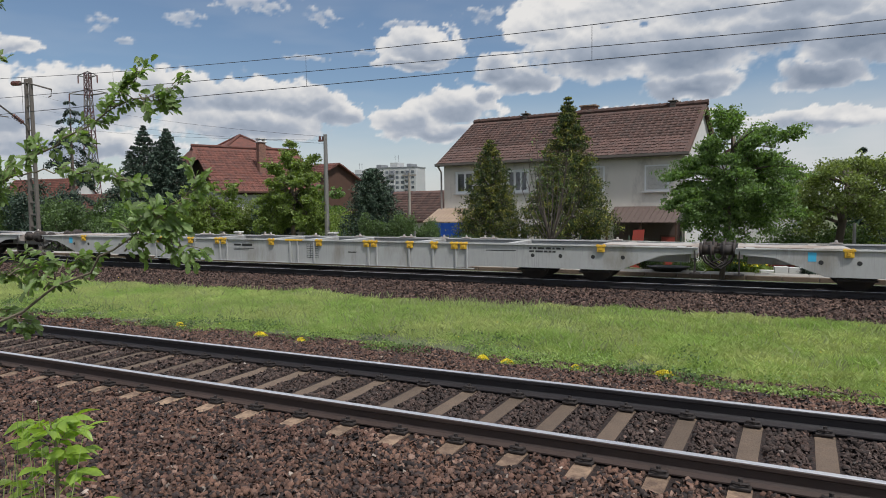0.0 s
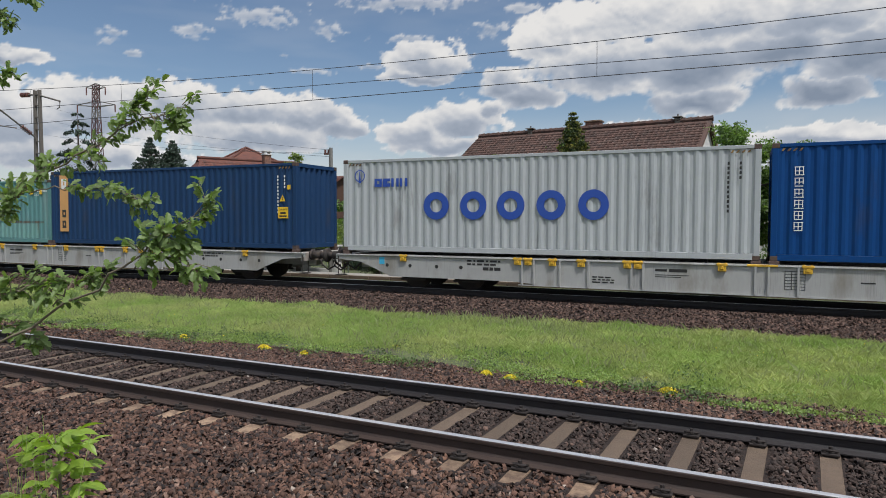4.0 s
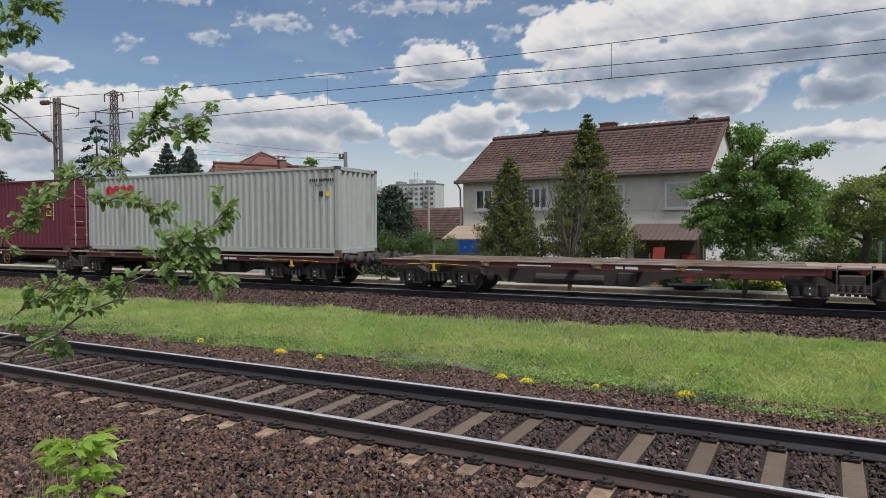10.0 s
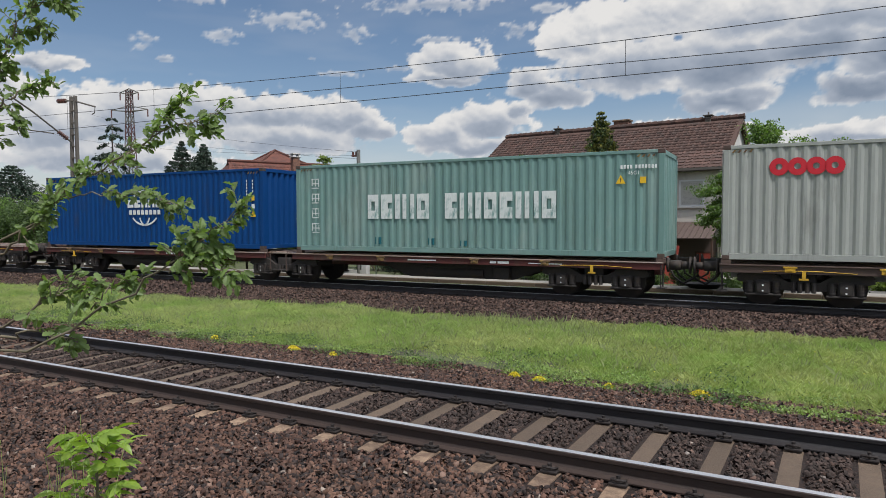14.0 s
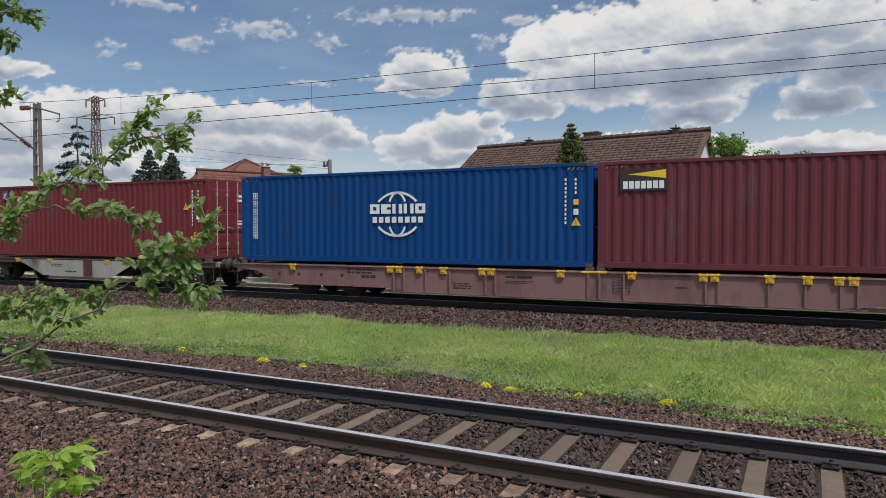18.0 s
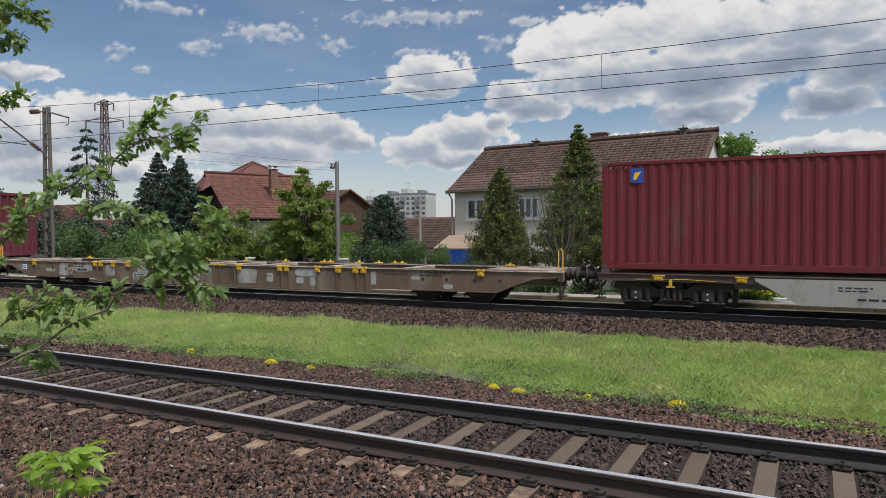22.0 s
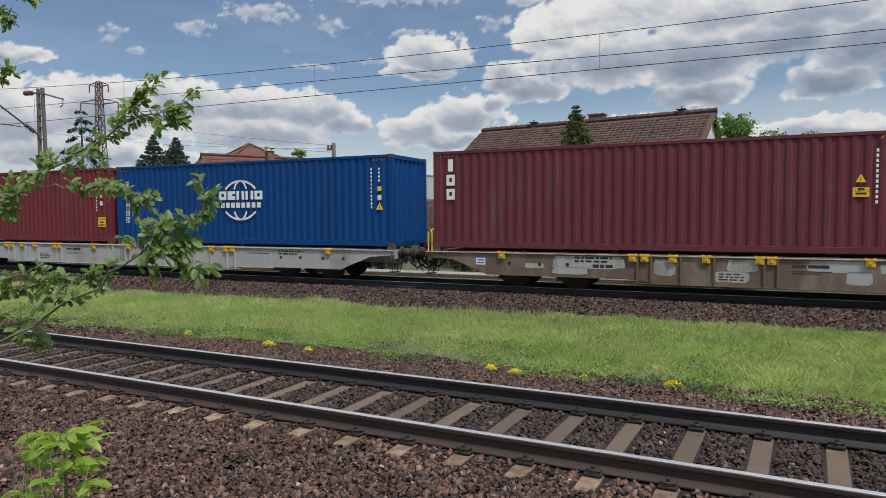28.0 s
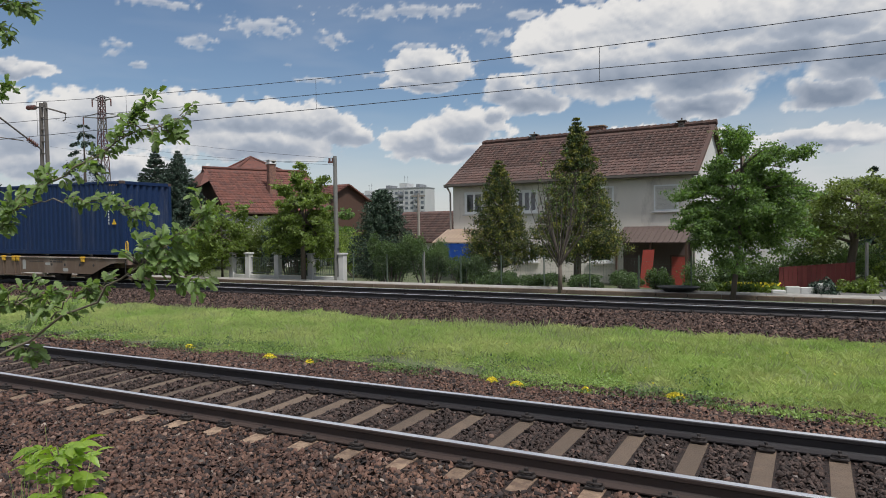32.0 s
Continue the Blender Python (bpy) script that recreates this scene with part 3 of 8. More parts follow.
    nt.links.new(ramp.outputs[0], glow.inputs["Color"])
    nt.links.new(gain.outputs["Fac"], glow.inputs["Strength"])
    nt.links.new(cover.outputs["Fac"], mix.inputs[0])
    nt.links.new(clear.outputs[0], mix.inputs[1])
    nt.links.new(glow.outputs[0], mix.inputs[2])
    nt.links.new(mix.outputs[0], nt.nodes["Material Output"].inputs["Surface"])
    ob = put("backdrop_clouds", me, m)
    tagged(ob, label="broken white and grey cumulus clouds in a blue sky", category="sky", kind="structure")
    ob.visible_shadow = False


build_clouds()


# ---- the freight train ----
def livery(name, colour, **kw):
    base = dict(rough=0.55, vary=0.18, scale=1.1, fine=12, bump=0.04, spec=0.16, dirt=tuple(c * 0.6 + 0.02 for c in colour), dirt_at=0.68, dirt_scale=0.9, stretch=(1, 1, 0.35), streak=(tuple(c * 0.55 + 0.05 for c in colour), 0.7))
    base.update(kw)
    return paint(name, colour, **base)


PAINTS = {
    "teal": livery("teal_paint", (0.040, 0.134, 0.139), dirt=(0.054, 0.155, 0.155)),
    "pale_teal": livery("pale_teal_paint", (0.104, 0.238, 0.238), dirt=(0.167, 0.261, 0.255), dirt_at=0.56, dirt_scale=0.7),
    "sage": livery("sage_paint", (0.160, 0.272, 0.256), dirt=(0.215, 0.305, 0.285), dirt_at=0.56, dirt_scale=0.7, streak=((0.12, 0.17, 0.145), 0.6)),
    "worn_teal": livery("worn_teal_paint", (0.070, 0.165, 0.178), vary=0.4, dirt=(0.125, 0.200, 0.200), dirt_at=0.57, dirt_scale=1.3, streak=((0.040, 0.085, 0.090), 0.85)),
    "maroon": livery("maroon_paint", (0.121, 0.030, 0.042)),
    "red": livery("red_paint", (0.145, 0.027, 0.034)),
    "blue": livery("blue_paint", (0.003, 0.048, 0.182), streak=((0.006, 0.036, 0.125), 0.6)),
    "navy": livery("navy_paint", (0.014, 0.044, 0.112), streak=((0.022, 0.040, 0.080), 0.6)),
    "dark_blue": livery("dark_blue_paint", (0.012, 0.028, 0.078), dirt=(0.028, 0.043, 0.088), dirt_at=0.62),
    "white": livery("white_paint", (0.338, 0.354, 0.333), dirt=(0.258, 0.261, 0.236)),
    "light_grey": livery("light_grey_paint", (0.391, 0.415, 0.430), dirt=(0.258, 0.258, 0.250)),
}
M["wagon_grey"] = livery("wagon_grey", (0.363, 0.366, 0.358), dirt=(0.247, 0.234, 0.204), dirt_at=0.60, dirt_scale=0.8)
M["wagon_pink"] = livery("wagon_pink", (0.215, 0.121, 0.123), dirt=(0.148, 0.079, 0.077), dirt_at=0.55, dirt_scale=0.9)
M["wagon_dirty"] = livery("wagon_dirty", (0.140, 0.100, 0.074), dirt=(0.200, 0.160, 0.128), dirt_at=0.56, dirt_scale=1.1)
M["patch_grey"] = livery("patch_grey", (0.357, 0.365, 0.348), dirt=(0.221, 0.196, 0.162), dirt_at=0.58, dirt_scale=2.5)
M["flange_steel"] = livery("flange_steel", (0.40, 0.36, 0.31), dirt=(0.24, 0.18, 0.14), dirt_at=0.55, dirt_scale=2.0)
M["wagon_brown"] = livery("wagon_brown", (0.10, 0.035, 0.033), dirt=(0.09, 0.06, 0.05), dirt_at=0.55)
M["wagon_white_brown"] = livery("wagon_white_brown", (0.327, 0.321, 0.299), dirt=(0.098, 0.070, 0.056), dirt_at=0.60, dirt_scale=0.6)
M["pale_deck"] = livery("pale_deck", (0.40, 0.375, 0.35), dirt=(0.27, 0.21, 0.17), dirt_at=0.55)
# worn deck plates; on flanges and deck rails the pale tone paints lit tops
M["deck_plate_and_lit_top"] = livery("deck_plate_and_lit_top", (0.30, 0.245, 0.215), dirt=(0.22, 0.14, 0.10), dirt_at=0.5)
M["running_gear"] = paint("running_gear", (0.032, 0.027, 0.025), 0.8, vary=0.4, scale=4, fine=30, bump=0.2, dirt=(0.05, 0.036, 0.028), dirt_at=0.6, dirt_scale=4)
M["wheel_steel"] = paint("wheel_steel", (0.20, 0.16, 0.14), 0.5, 0.6, vary=0.3, bump=0.1)
M["yellow"] = paint("yellow_lock", (0.62, 0.37, 0.03), 0.6, vary=0.35, scale=6, fine=40, bump=0.1, dirt=(0.3, 0.16, 0.04), dirt_at=0.62, dirt_scale=5)
M["dull_yellow"] = paint("dull_yellow_lock", (0.30, 0.19, 0.06), 0.7, vary=0.5, scale=6, fine=40, bump=0.1, dirt=(0.12, 0.07, 0.04), dirt_at=0.5, dirt_scale=5)
M["sign_white"] = paint("sign_white", (0.72, 0.74, 0.74), 0.6, vary=0.25, scale=3, fine=30, bump=0.02, dirt=(0.42, 0.46, 0.45), dirt_at=0.66, dirt_scale=3)
M["worn_white"] = paint("worn_white", (0.66, 0.70, 0.69), 0.7, vary=0.3, scale=3, fine=30, bump=0.02, dirt=(0.20, 0.33, 0.32), dirt_at=0.585, dirt_scale=5.5, stretch=(1, 1, 0.4))
M["flaking_white"] = paint("flaking_white", (0.52, 0.58, 0.59), 0.7, vary=0.3, scale=3, fine=30, bump=0.02, dirt=(0.085, 0.18, 0.19), dirt_at=0.52, dirt_scale=6, stretch=(1, 1, 0.5))
M["patch_teal"] = paint("patch_teal", (0.016, 0.110, 0.135), 0.5, vary=0.3, scale=2, fine=14, bump=0.03, spec=0.2, dirt=(0.045, 0.135, 0.150), dirt_at=0.60, dirt_scale=3)
M["patch_cyan"] = paint("patch_cyan", (0.006, 0.125, 0.190), 0.5, vary=0.35, scale=2, fine=14, bump=0.03, spec=0.2, dirt=(0.020, 0.150, 0.170), dirt_at=0.58, dirt_scale=4)
M["patch_pale"] = paint("patch_pale", (0.150, 0.300, 0.285), 0.6, vary=0.3, scale=2, fine=14, bump=0.03, spec=0.2, dirt=(0.150, 0.095, 0.060), dirt_at=0.66, dirt_scale=2.6, stretch=(1, 1, 0.35))
M["rust_run"] = paint("rust_run", (0.105, 0.085, 0.068), 0.85, vary=0.5, scale=3, fine=30, bump=0.15, dirt=(0.085, 0.17, 0.165), dirt_at=0.53, dirt_scale=5, stretch=(1, 1, 0.5))
M["bare_post"] = paint("bare_post", (0.235, 0.215, 0.165), 0.8, vary=0.4, scale=3, fine=30, bump=0.1, dirt=(0.11, 0.15, 0.145), dirt_at=0.56, dirt_scale=4)
M["sign_black"] = paint("sign_black", (0.02, 0.02, 0.02), 0.6, vary=0.2, bump=0.02)
M["sign_red"] = paint("sign_red", (0.55, 0.015, 0.03), 0.5, vary=0.12, bump=0.02)
M["sign_blue"] = paint("sign_blue", (0.02, 0.07, 0.35), 0.5, vary=0.12, bump=0.02)
M["sign_sky"] = paint("sign_sky", (0.05, 0.38, 0.60), 0.5, vary=0.12, bump=0.02)
M["sign_yellow"] = paint("sign_yellow", (0.75, 0.47, 0.02), 0.5, vary=0.12, bump=0.02)
M["sign_orange"] = paint("sign_orange", (0.62, 0.33, 0.12), 0.5, vary=0.15, bump=0.02)
M["casting"] = paint("casting", (0.09, 0.06, 0.05), 0.7, 0.2, vary=0.4, bump=0.2)
M["door_rod"] = paint("door_rod", (0.42, 0.40, 0.38), 0.5, 0.3, vary=0.25, bump=0.05)
MESHES = {}


def shared(key, make, smooth=False):
    if key not in MESHES:
        MESHES[key] = make().mesh(key[0], smooth)
    return MESHES[key]


def corrugated(length, height, period=0.278, depth=0.028):
    """A trapezoid-folded sheet in the x-z plane, outer faces at y = 0, standing on z = 0, with thickness."""
    n = max(2, round(length / period))
    p = length / n
    xs, ys = [], []
    for i in range(n):
        for f, d in ((0.0, 0), (0.26, 0), (0.50, depth), (0.76, depth)):
            xs.append((i + f) * p)
            ys.append(d)
    xs.append(length)
    ys.append(0)
    pts = [(x, y, z) for x, y in zip(xs, ys) for z in (0, height)] + [(x, y + 0.003, z) for x, y in zip(xs, ys) for z in (0, height)]
    k = len(xs)
    faces = [(2 * i, 2 * i + 2, 2 * i + 3, 2 * i + 1) for i in range(k - 1)] + [(2 * k + 2 * i, 2 * k + 2 * i + 1, 2 * k + 2 * i + 3, 2 * k + 2 * i + 2) for i in range(k - 1)]
    return Shape().add(pts, faces)


def plate(x0, x1, z0, z1, y=-0.004, t=0.004):
    return Shape().box(x0, x1, y, y + t, z0, z1)


def folded_patch(c, mat, L, first, folds, z, h, label):
    """A patch of paint laid over whole folds of a long side: the same folds, a little proud."""
    n = max(2, round((L - 0.30) / 0.278))
    p = (L - 0.30) / n
    ob = part("paint_patch", corrugated(folds * p - 0.001, h, p), mat, c, label)
    ob.location = (0.15 + first * p, -1.2105, z)
    return ob


def stencil(shape, x0, x1, z, h, y, seed):
    """A line of small writing as plain bars, broken into words."""
    rnd, x = random.Random(seed), x0
    while x < x1 - 0.03:
        e = min(x1, x + rnd.uniform(0.06, 0.24))
        shape.box(x, e, y - 0.003, y, z, z + h)
        x = e + rnd.uniform(0.03, 0.06)
    return shape


def block_shape(w, h, kind):
    """A plain upright block: whole, with a short slit, split in two, or notched at one side."""
    s = Shape()
    if kind == 0 or w < 0.15 * h:
        return s.box(0, w, -0.003, 0, 0, h)
    a = w * 0.33
    if kind == 1:
        return s.box(0, a, -0.003, 0, 0, h).box(w - a, w, -0.003, 0, 0, h).box(a, w - a, -0.003, 0, h * 0.72, h).box(a, w - a, -0.003, 0, 0, h * 0.34)
    if kind == 2:
        return s.box(0, a, -0.003, 0, 0, h).box(w - a, w, -0.003, 0, 0, h)
    return s.box(0, w * 0.6, -0.003, 0, 0, h).box(w * 0.6, w, -0.003, 0, h * 0.66, h).box(w * 0.6, w, -0.003, 0, 0, h * 0.42)


def mark_row(parent, mat, x, z, widths, h, gap, y=-1.223, slot=0.32, name="marking"):
    """Plain block shapes in a row, one a letter: they follow the panel without lettering it."""
    cx = x
    for i, w in enumerate(widths):
        if w > 0:
            kind = 0 if not slot or w < 0.2 else 1 + (i * 2 + i // 3) % 3
            b = put(name, shared(("marking", w, h, kind), lambda: block_shape(w, h, kind)), mat, parent)
            b.location = (cx, y, z)
        cx += abs(w) + gap


def bar_column(parent, mat, x, z_top, n, w, h, gap, y=-1.223, name="marking"):
    s = Shape()
    for i in range(n):
        z = z_top - i * (h + gap)
        s.box(x, x + w, y - 0.003, y, z - h, z)
    return tagged(part(name, s, mat, parent), kind="stuff")


def glyph_column(parent, mat, x, z_top, n, size, gap, y=-1.223):
    """A column of square block signs, each of a few plain strokes."""
    s = Shape()
    rnd = random.Random(n)
    for i in range(n):
        z = z_top - i * (size + gap) - size
        t = size * 0.09
        for q in (0.0, 0.44, 0.88):
            s.box(x + rnd.uniform(0, 0.1) * size, x + size * rnd.uniform(0.85, 1), y - 0.003, y, z + q * size, z + q * size + t)
        for q in (0.05, 0.45, 0.83):
            s.box(x + q * size, x + q * size + t, y - 0.0034, y - 0.0004, z + rnd.uniform(0, 0.3) * size, z + size * rnd.uniform(0.8, 1))
    return tagged(part("marking", s, mat, parent), kind="stuff")


def words(parent, text, mat, x, z, size, y=-1.226, squeeze=1.0, name="lettering"):
    cu = bpy.data.curves.new("lettering", "FONT")
    cu.body, cu.size, cu.extrude, cu.resolution_u = text, size, 0.001, 2
    tmp = bpy.data.objects.new("lettering", cu)
    me = bpy.data.meshes.new_from_object(tmp)
    bpy.data.objects.remove(tmp)
    me.materials.clear()
    ob = put(name, me, mat, parent)
    ob.matrix_basis = pose(x, y, z, 90, 0, 0) @ Matrix.Diagonal((squeeze, 1, 1, 1))
    return ob


def triangle_sign(parent, x, z, size):
    s = Shape().extrude([(x, z), (x + size, z), (x + size / 2, z + size * 0.9)], "y", -1.2265, -1.223)
    sign = part("warning_sign", s, M["sign_yellow"], parent, "yellow warning triangle")
    part("symbol", Shape().box(x + size * 0.46, x + size * 0.54, -1.229, -1.2265, z + size * 0.15, z + size * 0.6), M["sign_black"], sign)


def globe_mark(parent, x, z, r):
    """Crossed white arcs round two rows of plain blocks."""
    for sx in (1.22, 0.5):
        for lo, hi in ((0.24, math.pi - 0.24), (math.pi + 0.24, 2 * math.pi - 0.24)):
            run = [a for a in np.linspace(lo, hi, 29) if abs(r * math.sin(a)) > 0.37]
            ring = [(x + (sx * r + k * 0.036) * math.cos(a), y, z + (r + k * 0.036) * math.sin(a)) for a in run for k in (-1, 1) for y in (-1.2255, -1.2225)]
            quads = [(4 * i + p, 4 * i + q, 4 * i + 4 + q, 4 * i + 4 + p) for i in range(len(run) - 1) for p, q in ((0, 2), (2, 3), (3, 1), (1, 0))]
            part("emblem_arc", Shape().add(ring, quads), M["sign_white"], parent, "white arc of a globe emblem")
    mark_row(parent, M["sign_white"], x - 0.97, z + 0.02, [0.34] * 5, 0.30, 0.06)
    mark_row(parent, M["sign_white"], x - 0.88, z - 0.26, [0.16] * 8, 0.18, 0.07, slot=0)


def container(s, colour, label, long=True, doors_right=False, high=True, flat_code=False):
    """A steel box with its near lower left corner at x = 0, the middle of its width at y = 0, standing on z = 0."""
    L, H, mat = (12.192 if long else 6.058), (2.896 if high else 2.591), PAINTS[colour]
    c = thing("shipping_container", label=label, category="shipping container", group="containers of the train")
    W = 1.219
    key = (L, H)

    def rail_pair(z0, z1, t):
        return lambda: Shape().box(0.16, L - 0.16, -t / 2, t / 2, z0, z1, 0.006)
    for side in (-1, 1):
        p = put("side_wall", shared(("side_wall", *key), lambda: corrugated(L - 0.30, H - 0.26)), mat, c)
        p.matrix_basis = pose(0.15, side * (W - 0.012), 0.17) if side < 0 else pose(L - 0.15, W - 0.012, 0.17, rz=180)
        for nm, z0, z1 in (("bottom_rail", 0.012, 0.165), ("top_rail", H - 0.10, H - 0.012)):
            r = put(nm, shared((nm, *key), rail_pair(z0, z1, 0.05)), mat, c)
            r.location = (0, side * (W - 0.027), 0)
    for x in (0.0, L):
        for side in (-1, 1):
            sx = 1 if x == 0 else -1
            post = put("corner_post", shared(("corner_post", H), lambda: Shape().box(0.004, 0.15, -0.07, 0.07, 0.118, H - 0.118, 0.008)), mat, c)
            post.matrix_basis = pose(x, side * (W - 0.072), 0, 0, 0, 0 if sx > 0 else 180)
            for z in (0.0, H - 0.118):
                cc = put("corner_casting", shared(("corner_casting",), lambda: Shape().box(0, 0.178, -0.081, 0.081, 0, 0.118, 0.008)
                                                  .box(0.055, 0.125, -0.085, -0.081, 0.03, 0.09)), M["casting"], c)
                cc.matrix_basis = pose(x, side * (W - 0.081), z, 0, 0, 0 if sx > 0 else 180)
    put("roof", shared(("roof", *key), lambda: Shape().add(
        [(0.1 + (L - 0.2) * i / 60, y, H - 0.02 + (0.012 if i % 2 else 0) * (abs(y) < 1.0)) for i in range(61) for y in (-1.17, -1.0, 1.0, 1.17)],
        [(4 * i + k, 4 * i + 4 + k, 4 * i + 5 + k, 4 * i + 1 + k) for i in range(60) for k in range(3)])), mat, c)
    put("floor", shared(("floor", *key), lambda: Shape().box(0.1, L - 0.1, -1.15, 1.15, 0.06, 0.14)), M["casting"], c)
    for right in (False, True):
        x = L - 0.06 if right else 0.06
        for nm, z0, z1 in (("end_sill", 0.012, 0.165), ("end_header", H - 0.14, H - 0.012)):
            beam = put(nm, shared((nm, H), lambda: Shape().box(-0.045, 0.045, -1.08, 1.08, z0, z1, 0.006)), mat, c)
            beam.location = (x, 0, 0)
        if right == doors_right:
            for k in (-1, 1):
                d = put("door", shared(("door", H), lambda: Shape().box(-0.03, 0.0, -0.53, 0.53, 0.17, H - 0.145, 0.006)
                                       .extrude([(0.0, 0.35), (0.018, 0.38), (0.018, 0.85), (0.0, 0.88)], "y", -0.46, 0.46)
                                       .extrude([(0.0, 1.0), (0.018, 1.03), (0.018, 1.6), (0.0, 1.63)], "y", -0.46, 0.46)
                                       .extrude([(0.0, 1.75), (0.018, 1.78), (0.018, H - 0.4), (0.0, H - 0.37)], "y", -0.46, 0.46)), mat, c)
                d.matrix_basis = pose(x + (0.045 if right else -0.045), k * 0.54, 0, 0, 0, 0 if right else 180)
                for q in (-0.28, 0.24):
                    rod = put("lock_rod", shared(("lock_rod", H), lambda: Shape().tube([(0.05, 0, 0.10), (0.05, 0, H - 0.07)], 0.017, 8)
                                                 .box(0.02, 0.075, -0.03, 0.03, 0.5, 0.58).box(0.02, 0.075, -0.03, 0.03, H - 0.6, H - 0.52)), M["door_rod"], d)
                    rod.location = (0, q, 0)
                    hnd = put("handle", shared(("handle",), lambda: Shape().tube([(0.07, 0, 1.15), (0.085, 0.05, 1.13), (0.085, 0.34, 1.10)], 0.012, 6)), M["door_rod"], d)
                    hnd.location = (0, q, 0)
                if k > 0:
                    part("marking", Shape().box(0.019, 0.022, -0.30, 0.0, H - 0.62, H - 0.52).box(0.019, 0.022, -0.30, 0.05, H - 0.78, H - 0.70)
                         .box(0.019, 0.022, -0.30, 0.02, 1.35, 1.40).box(0.019, 0.022, -0.30, 0.0, 1.25, 1.30), M["sign_white"], d)
        else:
            w = put("end_wall", shared(("end_wall", H), lambda: corrugated(2.14, H - 0.29, 0.29, 0.075)), mat, c)
            w.matrix_basis = pose(x + (0.035 if right else -0.035), -1.07 if right else 1.07, 0.16, 0, 0, 90 if right else -90)
    # codes near the right end: plain bars, a yellow stripe on the top corners of high boxes
    code = M["sign_black"] if colour in ("white", "light_grey") else M["sign_white"]
    if flat_code:
        row = Shape()
        for i in range(11):
            row.box(L - 1.15 + 0.085 * i + 0.05 * (i > 3), L - 1.095 + 0.085 * i + 0.05 * (i > 3), -1.226, -1.223, H - 0.50, H - 0.40)
        tagged(part("marking", row, code, c), kind="stuff")
        words(c, "45G1" if high else "22G1", code, L - 0.95, H - 0.66, 0.14)
    else:
        bar_column(c, code, L - 0.78, H - 0.42, 11, 0.05, 0.075, 0.045)
        bar_column(c, code, L - 0.50, H - 0.42, 4, 0.05, 0.075, 0.045)
    if high:
        stripes = Shape()
        for x0 in (0.2, L - 0.72):
            for i in range(4):
                a = x0 + 0.13 * i
                stripes.extrude([(a, H - 0.20), (a + 0.05, H - 0.20), (a + 0.10, H - 0.13), (a + 0.05, H - 0.13)], "y", -1.2245, -1.2215)
        tagged(part("height_marking", stripes, M["dull_yellow"], c, "slanted yellow stripes"), kind="stuff")
    return c


def bogie(wagon, x, frame_mat):
    """A two-axle bogie under a wagon; the rail tops are at z = 0 of the wagon."""
    b = put("bogie", shared(("bogie",), bogie_frame), frame_mat, wagon, "dark cast bogie frame")
    b.location = (x, 0, 0)
    for dx in (-0.9, 0.9):
        w = put("wheelset", shared(("wheelset",), wheelset, True), M["running_gear"], b)
        w.location = (dx, 0, 0.46)
        for side in (-1, 1):
            a = put("axle_box", shared(("axle_box",), axle_box), frame_mat, b)
            a.matrix_basis = pose(dx, side * 1.0, 0.46, 0, 0, 0 if side < 0 else 180)
            k = put("bolt_plate", shared(("bolt_plate",), lambda: Shape().box(-0.02, 0.02, -0.20, -0.185, -0.09, -0.06).box(-0.02, 0.02, -0.20, -0.185, 0.05, 0.08)), M["sign_white"], b)
            k["kind"] = "stuff"
            k.matrix_basis = pose(dx, side * 1.0, 0.46, 0, 0, 0 if side < 0 else 180)
    return b


def wheelset():
    s = Shape().tube([(0, -1.05, 0), (0, 1.05, 0)], 0.08, 12)
    for side in (-1, 1):
        a, b = sorted((side * 0.69, side * 0.82))
        s.ring((0, 0, 0), "y", 0.0, 0.46, a, b, 28)
        a, b = sorted((side * 0.66, side * 0.69))
        s.ring((0, 0, 0), "y", 0.0, 0.488, a, b, 28)
    return s


def bogie_frame():
    s = Shape()
    prof = [(-1.5, 0.62), (-1.45, 0.80), (-0.75, 0.84), (-0.35, 0.62), (0.35, 0.62), (0.75, 0.84), (1.45, 0.80), (1.5, 0.62), (1.2, 0.55), (0.5, 0.40), (-0.5, 0.40), (-1.2, 0.55)]
    for y in (-1.06, 0.94):
        s.extrude(prof, "y", y, y + 0.12)
    s.box(-0.28, 0.28, -1.0, 1.0, 0.45, 0.85, 0.03).box(-1.5, -1.38, -0.95, 0.95, 0.6, 0.75).box(1.38, 1.5, -0.95, 0.95, 0.6, 0.75)
    for side in (-1.12, 1.12):
        for dx in (-0.22, -0.08, 0.08, 0.22):
            s.tube([(dx, side, 0.36), (dx, side, 0.62)], 0.055, 8)
    return s


def axle_box():
    s = Shape().box(-0.17, 0.17, -0.16, 0.05, -0.17, 0.19, 0.04).ring((0, 0, 0), "y", 0, 0.13, -0.19, -0.15, 14)
    for dx in (-0.30, 0.30):
        s.tube([(dx, -0.08, -0.13), (dx, -0.08, 0.16)], 0.085, 10)
        for z in (-0.1, -0.03, 0.04, 0.11):
            s.ring((dx, -0.08, z), "z", 0.0, 0.10, 0, 0.03, 10)
    s.box(-0.42, 0.42, -0.16, 0.0, -0.2, -0.14, 0.02)
    return s


